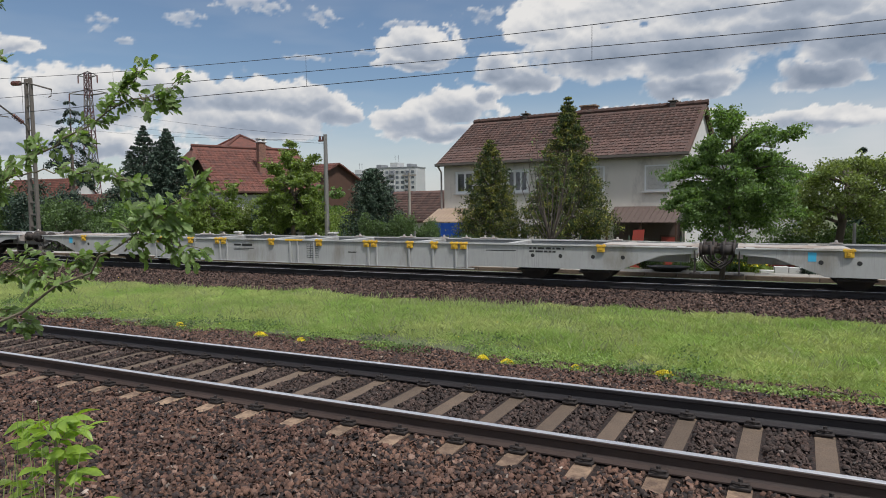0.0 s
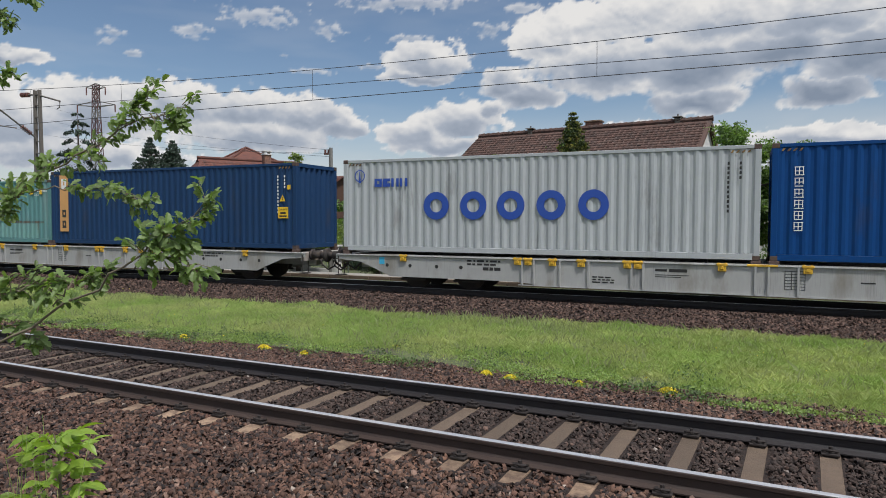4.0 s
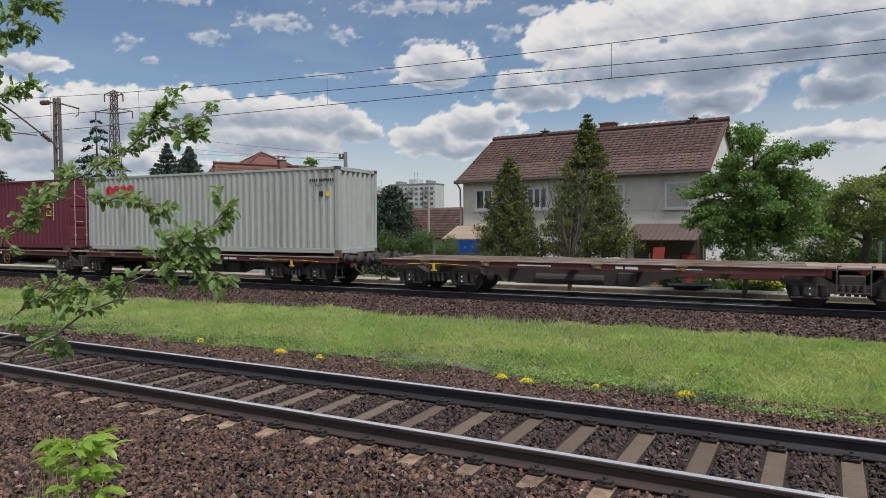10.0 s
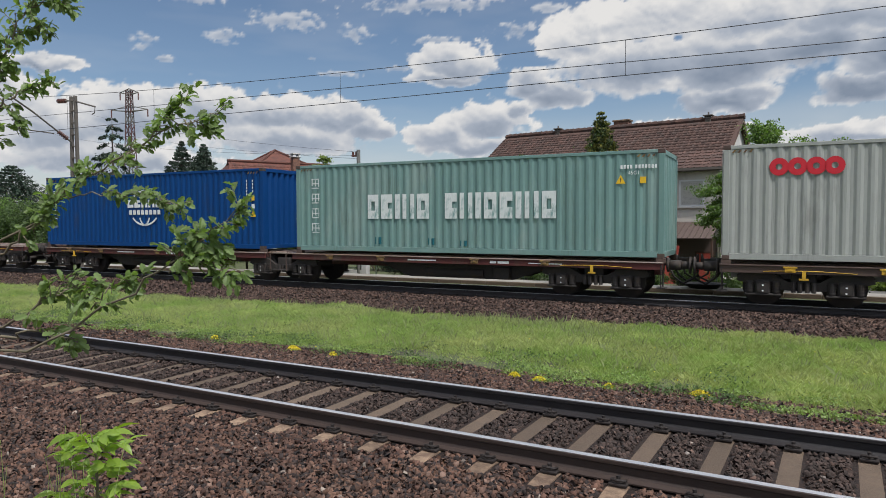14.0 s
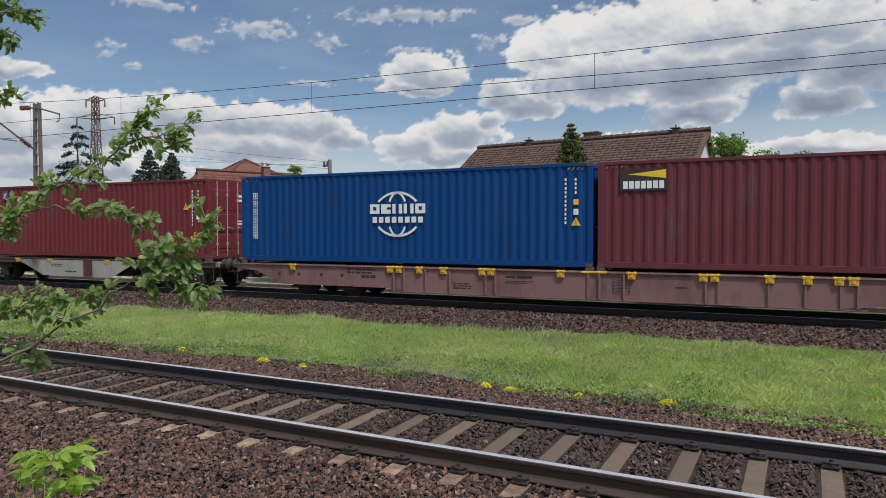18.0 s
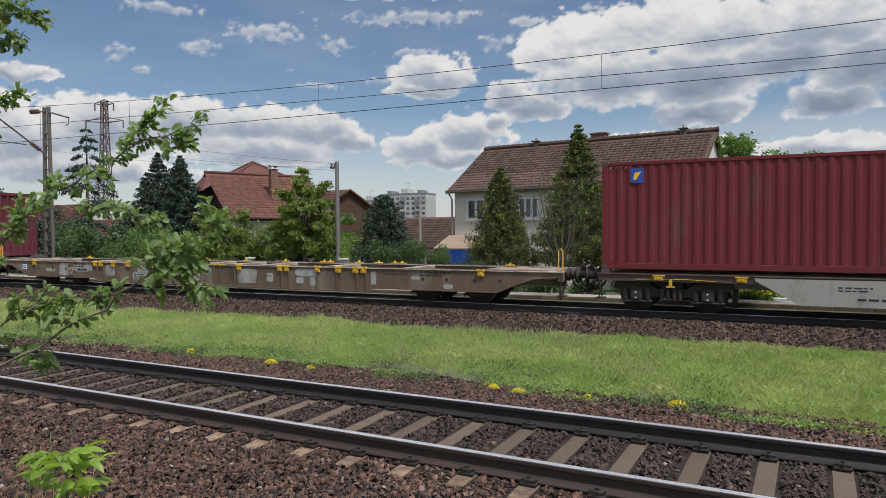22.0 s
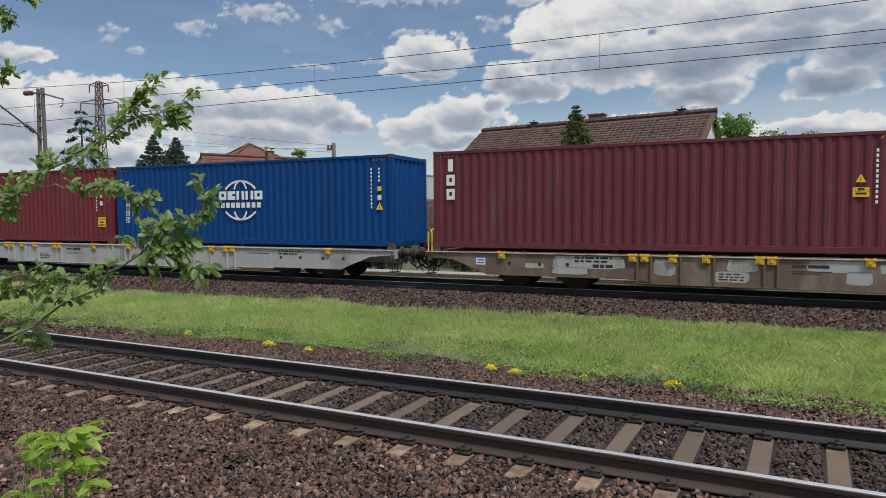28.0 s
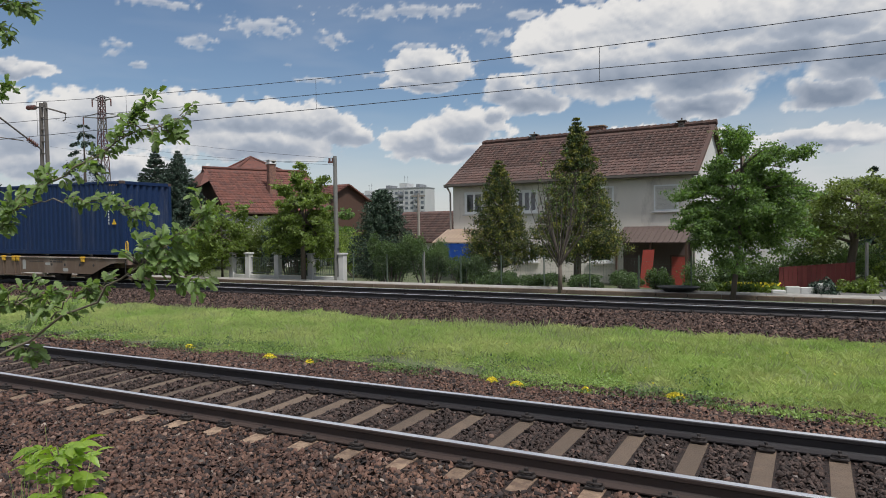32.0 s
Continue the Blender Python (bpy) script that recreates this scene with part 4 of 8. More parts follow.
def buffers(wagon, x, direction, body):
    """Two buffers, hook and hoses on a wagon's end."""
    for side in (-0.875, 0.875):
        b = put("buffer", shared(("buffer",), lambda: Shape().tube([(0, 0, 0), (0.06, 0, 0)], 0.19, 12).tube([(0.06, 0, 0), (0.36, 0, 0)], 0.135, 14)
                                 .tube([(0.36, 0, 0), (0.58, 0, 0)], 0.10, 12).tube([(0.56, 0, 0), (0.60, 0, 0)], [0.22, 0.24], 16), True), M["running_gear"], wagon, "black side buffer")
        b.matrix_basis = pose(x, side, 0.95, 0, 0, 0 if direction > 0 else 180)
    h = put("coupling_hook", shared(("coupling_hook",), lambda: Shape().tube([(0, 0, 0), (0.35, 0, -0.02), (0.45, 0, 0.05)], [0.06, 0.06, 0.03], 8)
                                    .tube([(0.3, 0, 0), (0.34, 0, -0.25), (0.55, 0, -0.38), (0.62, 0, -0.2)], 0.03, 6)), M["running_gear"], wagon)
    h.matrix_basis = pose(x, 0, 0.93, 0, 0, 0 if direction > 0 else 180)
    for y in (-0.45, 0.40):
        ho = put("brake_hose", shared(("brake_hose",), lambda: Shape().tube([(0, 0, 0), (0.12, 0, -0.25), (0.35, 0, -0.42), (0.62, 0, -0.28), (0.66, 0, -0.1)], 0.03, 7), True), M["running_gear"], wagon)
        ho.matrix_basis = pose(x, y, 0.85, 0, 0, 0 if direction > 0 else 180)
    st = put("shunter_step", shared(("shunter_step",), lambda: Shape().tube([(0, 0, 0.95), (0, 0, 0.35), (0, 0.34, 0.35), (0, 0.34, 0.95)], 0.018, 6)
                                    .box(-0.12, 0.12, 0.0, 0.34, 0.33, 0.36)), M["running_gear"], wagon)
    st.location = (x - direction * 0.1, -1.30, 0)


def lock(wagon, x, mat=None, y=-1.32, z=1.02):
    p = put("container_lock", shared(("container_lock",), lambda: Shape().box(-0.13, 0.13, -0.035, 0.02, -0.20, -0.02, 0.012).box(-0.17, 0.17, -0.05, 0.03, -0.03, 0.035, 0.008)
                                     .box(-0.05, 0.05, -0.06, -0.03, -0.14, -0.05, 0.008).box(-0.13, -0.08, -0.02, 0.04, 0.03, 0.06).box(0.08, 0.13, -0.02, 0.04, 0.03, 0.06)), mat or M["yellow"], wagon, "yellow folding container lock")
    p.location = (x, y, z)
    p.scale = (0.78, 0.9, 0.85)
    return p


PATCHES = ((3.17, 3.74, 0.60, 0.74), (3.98, 5.95, 0.63, 0.97), (3.98, 4.95, 0.46, 0.66), (6.72, 7.25, 0.50, 0.93), (8.21, 9.0, 0.38, 0.66), (8.5, 9.2, 0.66, 0.96),
           (10.29, 11.63, 0.70, 0.98), (11.1, 11.63, 0.42, 0.74), (11.78, 12.2, 0.70, 0.92), (13.4, 14.26, 0.40, 0.90), (14.69, 14.97, 0.48, 0.78),
           (15.92, 16.75, 0.70, 0.95), (15.95, 16.25, 0.46, 0.66), (16.5, 16.72, 0.40, 0.70), (18.85, 19.05, 0.5, 0.9), (20.3, 20.6, 0.70, 0.80), (21.4, 21.7, 0.45, 0.58))


def brake_wheel():
    wheel = Shape().ring((0, 0, 0), "y", 0.19, 0.225, -0.012, 0.012, 22)
    for a in (90, 210, 330):
        wheel.tube([(0, 0, 0), (0.21 * math.cos(radians(a)), 0, 0.21 * math.sin(radians(a)))], 0.015, 6)
    return wheel


def long_wagon(body, label, patches=False, empty=False, wheel=False):
    """An eighty-foot flat wagon with fish-bellied side sills. It starts at x = 0, rail tops at z = 0."""
    L, top = 25.1, 1.035
    w = thing("container_wagon", label=label, category="freight wagon", group="wagons of the train")
    prof = [(0.0, 0.88), (0.0, top - 0.03), (1.3, top), (1.7, top + 0.02), (L - 1.7, top + 0.02), (L - 1.3, top), (L, top - 0.03), (L, 0.88), (L - 0.9, 0.80), (L - 1.55, 0.56), (L - 2.0, 0.37),
            (L - 6.0, 0.37), (L - 7.0, 0.28), (7.0, 0.28), (6.0, 0.37), (2.0, 0.37), (1.55, 0.56), (0.9, 0.80)]
    for side in (-1, 1):
        s = put("side_sill", shared(("long_sill",), lambda: Shape().extrude(prof, "y", -0.015, 0.015).box(6.2, L - 6.2, -0.05, 0.11, 0.265, 0.29)), body, w)
        fl = put("top_flange", shared(("top_flange",), lambda: Shape().box(0.02, L - 0.02, -0.055, 0.115, top - 0.034, top - 0.006, 0.004)), M["flange_steel"] if patches else body, w)
        fl.location = (0, side * 1.28, 0)
        s.matrix_basis = pose(0, -1.28, 0) if side < 0 else pose(L, 1.28, 0, rz=180)
        for x in (1.9, 2.7, 3.6, 4.4, L - 4.4, L - 3.6, L - 2.7, L - 1.9):
            # no opening: a flat black disc paints the shade inside each lifting hole
            hole = put("lifting_hole", shared(("lifting_hole",), lambda: Shape().ring((0, 0, 0), "y", 0, 0.055, -0.003, 0.0, 14)), M["sign_black"], w)
            hole.location = (x, side * 1.297, 0.72)
    for i, x in enumerate((6.3, 6.65, 7.4, 8.2, 9.35, 9.65, 12.35, 12.65, 13.3, 15.35, 15.65, 16.8, 17.6, 18.35, 18.7)):
        r = put("stiffener", shared(("stiffener",), lambda: Shape().box(-0.025, 0.025, -0.045, 0.0, 0.29, top - 0.04)), body, w)
        r.location = (x, -1.295, 0)
    for x in (0.35, 1.9, 5.2, 8.2, 11.0, 12.5, 14.0, 16.8, 19.8, 23.1, 24.65):
        cmb = put("cross_member", shared(("cross_member",), lambda: Shape().box(-0.11, 0.11, -1.26, 1.26, top - 0.22, top - 0.012, 0.01)), M["flange_steel"] if patches else body, w)
        cmb.location = (x, 0, 0)
    for x0, x1 in ((0.05, 2.6), (L - 2.6, L - 0.05)):
        part("end_deck", Shape().box(x0, x1, -0.62, 0.62, top - 0.06, top - 0.004, 0.01).box(x0 if x0 < 1 else x1 - 0.14, x0 + 0.14 if x0 < 1 else x1, -1.25, 1.25, 0.75, top - 0.01, 0.01), M["deck_plate_and_lit_top"] if patches else M["pale_deck"], w)
    part("centre_sill", Shape().box(0.3, L - 0.3, -0.18, 0.18, 0.55, top - 0.1, 0.01), body, w)
    bogie(w, 3.6, M["running_gear"])
    bogie(w, L - 3.6, M["running_gear"])
    buffers(w, 0.0, -1, body)
    buffers(w, L, 1, body)
    part("joint_lock", Shape().box(12.15, 12.85, -1.34, -1.27, 0.995, 1.05, 0.008), M["yellow"], w)
    for x in (2.48, 6.17, 6.48, 7.19, 8.0, 9.24, 9.51, 11.58, 13.5, 15.29, 15.56, 16.82, 17.64, 18.3, 18.6, L - 2.48):
        lock(w, x)
        if empty:
            far = put("lock_pin", shared(("lock_pin",), lambda: Shape().box(-0.16, 0.16, -0.05, 0.05, 0.0, 0.05, 0.01).tube([(0, 0, 0.05), (0, 0, 0.12)], [0.05, 0.03], 8)), M["yellow"] if patches else M["pale_deck"], w)
            far.location = (x, 1.27, top - 0.006)
    if patches:
        for x0, x1, z0, z1 in PATCHES:
            cx, cz, hx, hz = (x0 + x1) / 2, (z0 + z1) / 2, (x1 - x0) / 2, (z1 - z0) / 2
            rim = []
            for a in np.linspace(0, 2 * math.pi, 24, endpoint=False):
                c, s_ = math.cos(a), math.sin(a)
                wob = 1 + 0.05 * math.sin(5 * a + x0 * 7) + 0.03 * math.sin(9 * a + x1)
                rim.append((cx + hx * wob * math.copysign(abs(c) ** 0.35, c), cz + hz * wob * math.copysign(abs(s_) ** 0.35, s_)))
            part("paint_patch", Shape().extrude(rim, "y", -1.2985, -1.2955), M["patch_grey"], w, "pale grey repainted patch")
        for x in (0.12, L - 0.12):
            part("grab_rail", Shape().tube([(x - 0.06, -1.2, 1.0), (x - 0.06, -1.2, 1.62), (x, -1.2, 1.68), (x + 0.06, -1.2, 1.62), (x + 0.06, -1.2, 1.0)], 0.022, 6), M["yellow"], w, "yellow grab rail at the wagon end")
        label = part("label_plate", Shape().box(1.67, 1.96, -1.304, -1.299, 0.66, 0.86), M["sign_white"], w)
        tagged(part("marking", Shape().box(1.71, 1.92, -1.306, -1.304, 0.70, 0.74).box(1.71, 1.92, -1.306, -1.304, 0.78, 0.82), M["sign_blue"], label), kind="stuff")
    if wheel:
        hand = part("brake_wheel", brake_wheel(), M["dull_yellow"], w, "yellow hand brake wheel")
        hand.location = (4.75 if patches else 19.6, -1.315, 0.72)
    part("air_tank", Shape().tube([(11.2, 0.5, 0.55), (12.6, 0.5, 0.55)], 0.2, 14), M["running_gear"], w)
    # plain bars where small stencilled writing stands, and a data grid
    part("marking", Shape().box(9.95, 10.25, -1.3, -1.296, 0.80, 0.86).box(10.3, 10.75, -1.3, -1.296, 0.79, 0.87).box(9.95, 10.8, -1.3, -1.296, 0.70, 0.715).box(9.95, 10.6, -1.3, -1.296, 0.65, 0.665)
         .box(19.3, 20.2, -1.3, -1.296, 0.83, 0.85).box(14.6, 14.9, -1.3, -1.296, 0.66, 0.69), M["sign_black"], w, "black stencilled bars")["kind"] = "stuff"
    small = Shape()
    for k, (x0, x1, z, h) in enumerate(((4.6, 5.7, 0.90, 0.055), (4.6, 5.5, 0.80, 0.055), (5.1, 5.7, 0.66, 0.09), (20.6, 21.6, 0.90, 0.05), (20.6, 21.4, 0.81, 0.05), (8.3, 8.9, 0.50, 0.035), (8.3, 8.9, 0.43, 0.035), (8.3, 8.8, 0.57, 0.035))):
        stencil(small, x0, x1, z, h, -1.2965, 40 + k)
    tagged(part("marking", small, M["sign_black"], w, "small black stencilled writing"), kind="stuff")
    part("label_plate", Shape().box(1.62, 1.80, -1.3005, -1.2955, 0.74, 0.96), M["sign_sky"], w, "small blue plate") if body == M["wagon_grey"] else None
    grid = Shape()
    for i in range(7):
        grid.box(13.0, 13.45, -1.3, -1.297, 0.45 + 0.075 * i, 0.462 + 0.075 * i)
    for i in range(4):
        grid.box(13.0 + 0.146 * i, 13.012 + 0.146 * i, -1.301, -1.298, 0.45, 0.912)
    tagged(part("load_table", grid, M["sign_black"], w), kind="stuff")
    return w


def twin_wagon(body, label, deep=False, wheel=True):
    """An articulated pair of forty-foot frames on three bogies. It starts at x = 0, rail tops at z = 0."""
    L, U, top = 25.9, 12.35, 1.035
    w = thing("container_wagon", label=label, category="freight wagon", group="wagons of the train")
    for k, x0 in enumerate((0.0, L - U)):
        for side in (-1, 1):
            s = put("side_sill", shared(("twin_sill",), lambda: Shape().box(0.0, U, -0.02, 0.02, top - 0.21, top - 0.005, 0.006)), M["casting"] if deep else body, w)
            # brown wagons: pale flange colour stands in for light on its top
            fl = put("top_flange", shared(("twin_flange",), lambda: Shape().box(0.0, U, -0.055, 0.085, top - 0.03, top - 0.002, 0.004)), M["casting"] if deep else M["deck_plate_and_lit_top"], w)
            fl.location = (x0, side * 1.24, 0)
            s.matrix_basis = pose(x0, -1.24, 0) if side < 0 else pose(x0 + U, 1.24, 0, rz=180)
            if deep:
                web = [(1.7, top - 0.06), (1.7, top - 0.12), (3.2, 0.34), (7.15, 0.34), (8.4, top - 0.12), (8.4, top - 0.06)] if k else [
                    (3.9, top - 0.06), (3.9, top - 0.12), (4.9, 0.34), (9.1, 0.34), (10.6, top - 0.12), (10.6, top - 0.06)]
            else:
                web = [(3.1, top - 0.2), (4.4, 0.36), (U - 4.4, 0.36), (U - 3.1, top - 0.2)]
            v = put("web", shared(("twin_web", deep, k if deep else 0), lambda: Shape().extrude(web, "y", -0.01, 0.01)), body if deep else M["running_gear"], w)
            v.location = (x0, side * (1.275 if deep else 0.75), 0)
        for x in (0.2, 2.2, 4.4, 6.2, 8.0, 10.2, 12.1):
            cmb = put("cross_member", shared(("twin_cross",), lambda: Shape().box(-0.09, 0.09, -1.22, 1.22, top - 0.19, top - 0.02, 0.01)), body, w)
            cmb.location = (x0 + x, 0, 0)
        part("centre_sill", Shape().box(x0 + 0.2, x0 + U - 0.2, -0.2, 0.2, 0.62, top - 0.05, 0.01), body, w)
        for y in (-0.72, -0.14, 0.14, 0.72):
            # pale colour puts the light on the rails' tops into the material
            part("deck_rail", Shape().box(x0 + 0.1, x0 + U - 0.1, y - 0.05, y + 0.05, top - 0.07, top - 0.004), M["deck_plate_and_lit_top"], w)
        for x in (1.6, 3.6, 6.9, 9.1):
            p = lock(w, x0 + x, None if deep else M["dull_yellow"], y=-1.265, z=0.985)
            p.scale = (0.9, 0.8, 0.62)
        part("marking", Shape().box(x0 + 7.4, x0 + 7.6, -1.265, -1.262, 0.88, 0.95).box(x0 + 7.65, x0 + 8.0, -1.265, -1.262, 0.88, 0.95).box(x0 + 8.6, x0 + 9.6, -1.265, -1.262, 0.90, 0.925)
             .box(x0 + 4.6, x0 + 5.6, -1.265, -1.262, 0.90, 0.94) if not deep else stencil(stencil(stencil(Shape(), x0 + 3.7 + 2 * (1 - k), x0 + 4.4 + 2 * (1 - k), 0.78, 0.035, -1.2865, 3), x0 + 3.7 + 2 * (1 - k), x0 + 4.3 + 2 * (1 - k), 0.71, 0.03, -1.2865, 4), x0 + 4.5 + 1.6 * (1 - k), x0 + 5.2 + 1.6 * (1 - k), 0.50, 0.05, -1.2865, 5), M["sign_white"] if not deep else M["sign_black"], w, "small stencilled bars")["kind"] = "stuff"
        part("brake_gear", Shape().tube([(x0 + 5.0, -0.7, 0.52), (x0 + 7.0, -0.7, 0.52)], 0.16, 12).box(x0 + 7.4, x0 + 7.9, -1.0, -0.5, 0.4, 0.75, 0.02), M["running_gear"], w)
        if deep:
            px = x0 + (5.6 if k else 8.3)
            part("post", Shape().box(px, px + 0.5, -1.30, -1.2855, 0.345, top - 0.06, 0.004), M["wagon_brown"], w, "brown upright plate on the web")
        if k or not wheel:
            continue
        hw = part("brake_wheel", brake_wheel(), M["dull_yellow"], w, "dull yellow hand brake wheel")
        hw.location = (x0 + (9.35 if deep else 8.4), -1.29, 0.66)
    part("joint_plate", Shape().box(U - 0.35, L - U + 0.35, -0.95, 0.95, top - 0.05, top + 0.01, 0.008), M["deck_plate_and_lit_top"], w, "worn plate over the joint")
    for x in (U + 0.25, L - U - 0.25):
        part("grab_rail", Shape().tube([(x, -1.28, 0.4), (x, -1.3, 0.95), (x + 0.03, -1.24, 1.08), (x + 0.1, -1.1, 1.08)], 0.02, 6), M["casting"] if not deep else M["door_rod"], w)
    part("step", Shape().box(U + 0.25, L - U - 0.25, -1.30, -1.1, 0.42, 0.45), M["running_gear"], w)
    for x in (1.9, L / 2, L - 1.9):
        bogie(w, x, M["running_gear"])
        if x != L / 2:
            part("handrail", Shape().tube([(x - 0.9, -1.27, 0.875), (x - 0.35, -1.27, 0.90), (x + 0.4, -1.27, 0.90), (x + 1.1, -1.27, 0.865)], 0.009, 6).box(x - 0.04, x + 0.04, -1.29, -1.262, 0.70, 0.88).box(x - 0.10, x + 0.10, -1.29, -1.262, 0.68, 0.72), M["yellow"], w, "yellow striped release handle")
    buffers(w, -0.05, -1, body)
    buffers(w, L + 0.05, 1, body)
    return w


def china(s, colour, label, doors=False, patches=False, flat=True, signs=4, high=True):
    c = container(s, colour, label, doors_right=doors, flat_code=flat, high=high)
    mark_row(c, M["worn_white"], 2.93 if high else 2.77, 1.07 if high else 0.92, [0.40, 0.42, 0.18, 0.42, 0.42, -0.36, 0.40, 0.42, 0.18, 0.40, 0.40, 0.18, 0.42, 0.42], 0.78 if high else 0.86, 0.10)
    signs and glyph_column(c, M["worn_white"], 0.66, 2.44 if high else 2.30, signs, 0.34 if signs < 5 else 0.25, 0.16 if signs < 5 else 0.05)
    triangle_sign(c, 10.92, 2.0, 0.26) if flat else triangle_sign(c, 11.58, 1.20, 0.26)
    part("label_plate", plate(11.56, 11.72, 2.0, 2.17, -1.227) if flat else plate(11.64, 11.78, 1.75, 1.90, -1.227), M["sign_yellow"], c)
    if patches == "small":
        for first, folds, z, h in ((11, 1, 0.26, 0.22), (18, 1, 0.26, 0.20), (22, 1, 0.24, 0.16)):
            folded_patch(c, M["patch_teal"], 12.192, first, folds, z, h, "small darker repainted patch")
    elif patches:
        folded_patch(c, M["patch_pale"], 12.192, 29, 12, 0.19, 0.60, "pale repainted lower panel with rust runs")
        folded_patch(c, M["rust_run"], 12.192, 33, 9, 0.80, 0.10, "brown scrape along the side")
        folded_patch(c, M["rust_run"], 12.192, 22, 7, 0.55, 0.16, "dark scuffed paint")
        folded_patch(c, M["rust_run"], 12.192, 14, 4, 0.30, 0.10, "dark scuffed paint")
    return c


def globe(s, label, doors=False):
    c = container(s, "blue", label, doors_right=doors)
    globe_mark(c, 6.13, 1.53, 0.67)
    glyph_column(c, M["sign_white"], 0.50, 2.32, 6, 0.22, 0.05)
    part("label_plate", plate(11.66, 11.80, 1.74, 1.89, -1.227), M["sign_yellow"], c)
    part("label_plate", plate(11.66, 11.80, 1.46, 1.62, -1.227), M["sign_white"], c)
    triangle_sign(c, 11.60, 1.16, 0.26)
    return c


def caution(c, x, z, w=0.42, h=0.38):
    p = part("caution_plate", plate(x, x + w, z, z + h, -1.227), M["sign_yellow"], c, "yellow caution plate")
    words(c, "CAUTION", M["sign_black"], x + 0.03, z + h - 0.11, 0.085, -1.229)
    tagged(part("marking", Shape().box(x + 0.1, x + w - 0.1, -1.2295, -1.227, z + 0.15, z + 0.21).box(x + 0.06, x + w - 0.06, -1.2295, -1.227, z + 0.05, z + 0.10), M["sign_black"], c), kind="stuff")


def flag_box(s, colour, label, doors):
    c = container(s, colour, label, doors_right=doors)
    part("emblem", plate(0.76, 1.10, 2.31, 2.70, -1.227), M["sign_blue"], c, "blue square emblem")
    part("emblem", Shape().extrude([(0.83, 2.40), (0.91, 2.40), (0.97, 2.49), (1.05, 2.61), (0.87, 2.58)], "y", -1.230, -1.227), M["sign_yellow"], c)
    triangle_sign(c, 11.0, 1.78, 0.25)
    caution(c, 11.50, 0.58)
    part("label_plate", plate(11.63, 11.77, 1.72, 1.87, -1.227), M["sign_yellow"], c)
    part("label_plate", plate(11.63, 11.77, 1.42, 1.58, -1.227), M["sign_white"], c)
    return c


def column_box(s, colour, label, doors, long=True, high=True):
    """A red box with three white block signs in a column at its left end."""
    c = container(s, colour, label, long, doors, high)
    h = 2.9 if long else 2.6
    for k, (w, t) in enumerate(((0.16, 0.36), (0.27, 0.32), (0.27, 0.32))):
        mark_row(c, M["sign_white"], 0.58 - w / 2, h - 0.62 - 0.42 * k, [w], t, 0, slot=0 if k == 0 else 0.3)
    if long:
        caution(c, 10.95, 1.36, 0.34, 0.22)
        triangle_sign(c, 11.0, 1.70, 0.22)
    return c


def red_name_box(s, label):
    c = container(s, "white", label, flat_code=True)
    for x in (1.07, 1.47, 1.87, 2.26):
        part("marking", Shape().ring((x + 0.2, -1.2225, 2.31), "y", 0.075, 0.215, -0.004, 0.0, 20), M["sign_red"], c, "plain red ring")
    part("label_plate", plate(11.70, 11.86, 1.92, 2.07, -1.227), M["sign_yellow"], c)
    part("label_plate", plate(11.42, 11.58, 1.90, 2.07, -1.227), M["sign_black"], c)
    return c


TRAIN = []


def wagon(kind, s, body, label, **kw):
    TRAIN.append((s, 0.0, kind(M[body], label, **kw)))


def load(s, c, length=12.192):
    """Stands a container on the wagon that was made last, with four dark seats under its corners."""
    s0, _, under = [q for q in TRAIN if q[2].name.startswith("container_wagon")][-1]
    for dx in (0.09, length - 0.09):
        for y in (-1.13, 1.13):
            seat = put("seat", shared(("seat",), lambda: Shape().box(-0.12, 0.12, -0.09, 0.09, 1.0, 1.1355, 0.01)), M["casting"], under)
            seat.location = ((s - s0) / TRAIN_SCALE + dx, y, 0)
    TRAIN.append((s, 1.094, c))


G = "long pale grey steel container wagon with yellow locks"
wagon(long_wagon, -48.80, "wagon_grey", G + ", running empty", empty=True)
wagon(long_wagon, -23.47, "wagon_grey", G + ", running empty", empty=True)
wagon(long_wagon, 1.45, "wagon_grey", G + ", half loaded", empty=True)
load(12.98, column_box(0, "maroon", "short maroon steel shipping container with white signs", False, False, False), 6.058)
c = container(0, "worn_teal", "short worn teal container with large repainted patches", False, False, False)
mark_row(c, M["flaking_white"], 0.95, 1.05, [0.22, 0.22, 0.12, 0.22, 0.22, -0.2, 0.22, 0.22, 0.12, 0.22, 0.22, 0.12, 0.22, 0.22], 0.62, 0.075)
glyph_column(c, M["flaking_white"], 0.36, 2.2, 4, 0.26, 0.22)
folded_patch(c, M["patch_teal"], 6.058, 8, 7, 1.84, 0.46, "wide teal patch of newer paint")
folded_patch(c, M["patch_cyan"], 6.058, 11, 4, 0.62, 0.78, "square blue-green patch of newer paint")
folded_patch(c, M["patch_cyan"], 6.058, 7, 1, 1.02, 0.28, "small blue-green patch of newer paint")
part("paint_patch", corrugated(3 * 2.14 / 7, 0.86, 2.14 / 7, 0.075), M["patch_cyan"], c, "blue-green patch on the end wall").matrix_basis = pose(6.0355, -1.07 + 2 * 2.14 / 7, 0.72, rz=90)
for ob in c.children:
    if ob.name.startswith("corner_post") and ob.location.x > 3:
        ob.material_slots[0].material = M["bare_post"]
load(18.90, c, 6.058)
wagon(long_wagon, 25.98, "wagon_grey", G)
load(26.22, china(0, "pale_teal", "faded pale teal shipping container with white markings and rust", patches="large", signs=6, high=False))
c = container(0, "navy", "dark navy shipping container with an orange name strip")
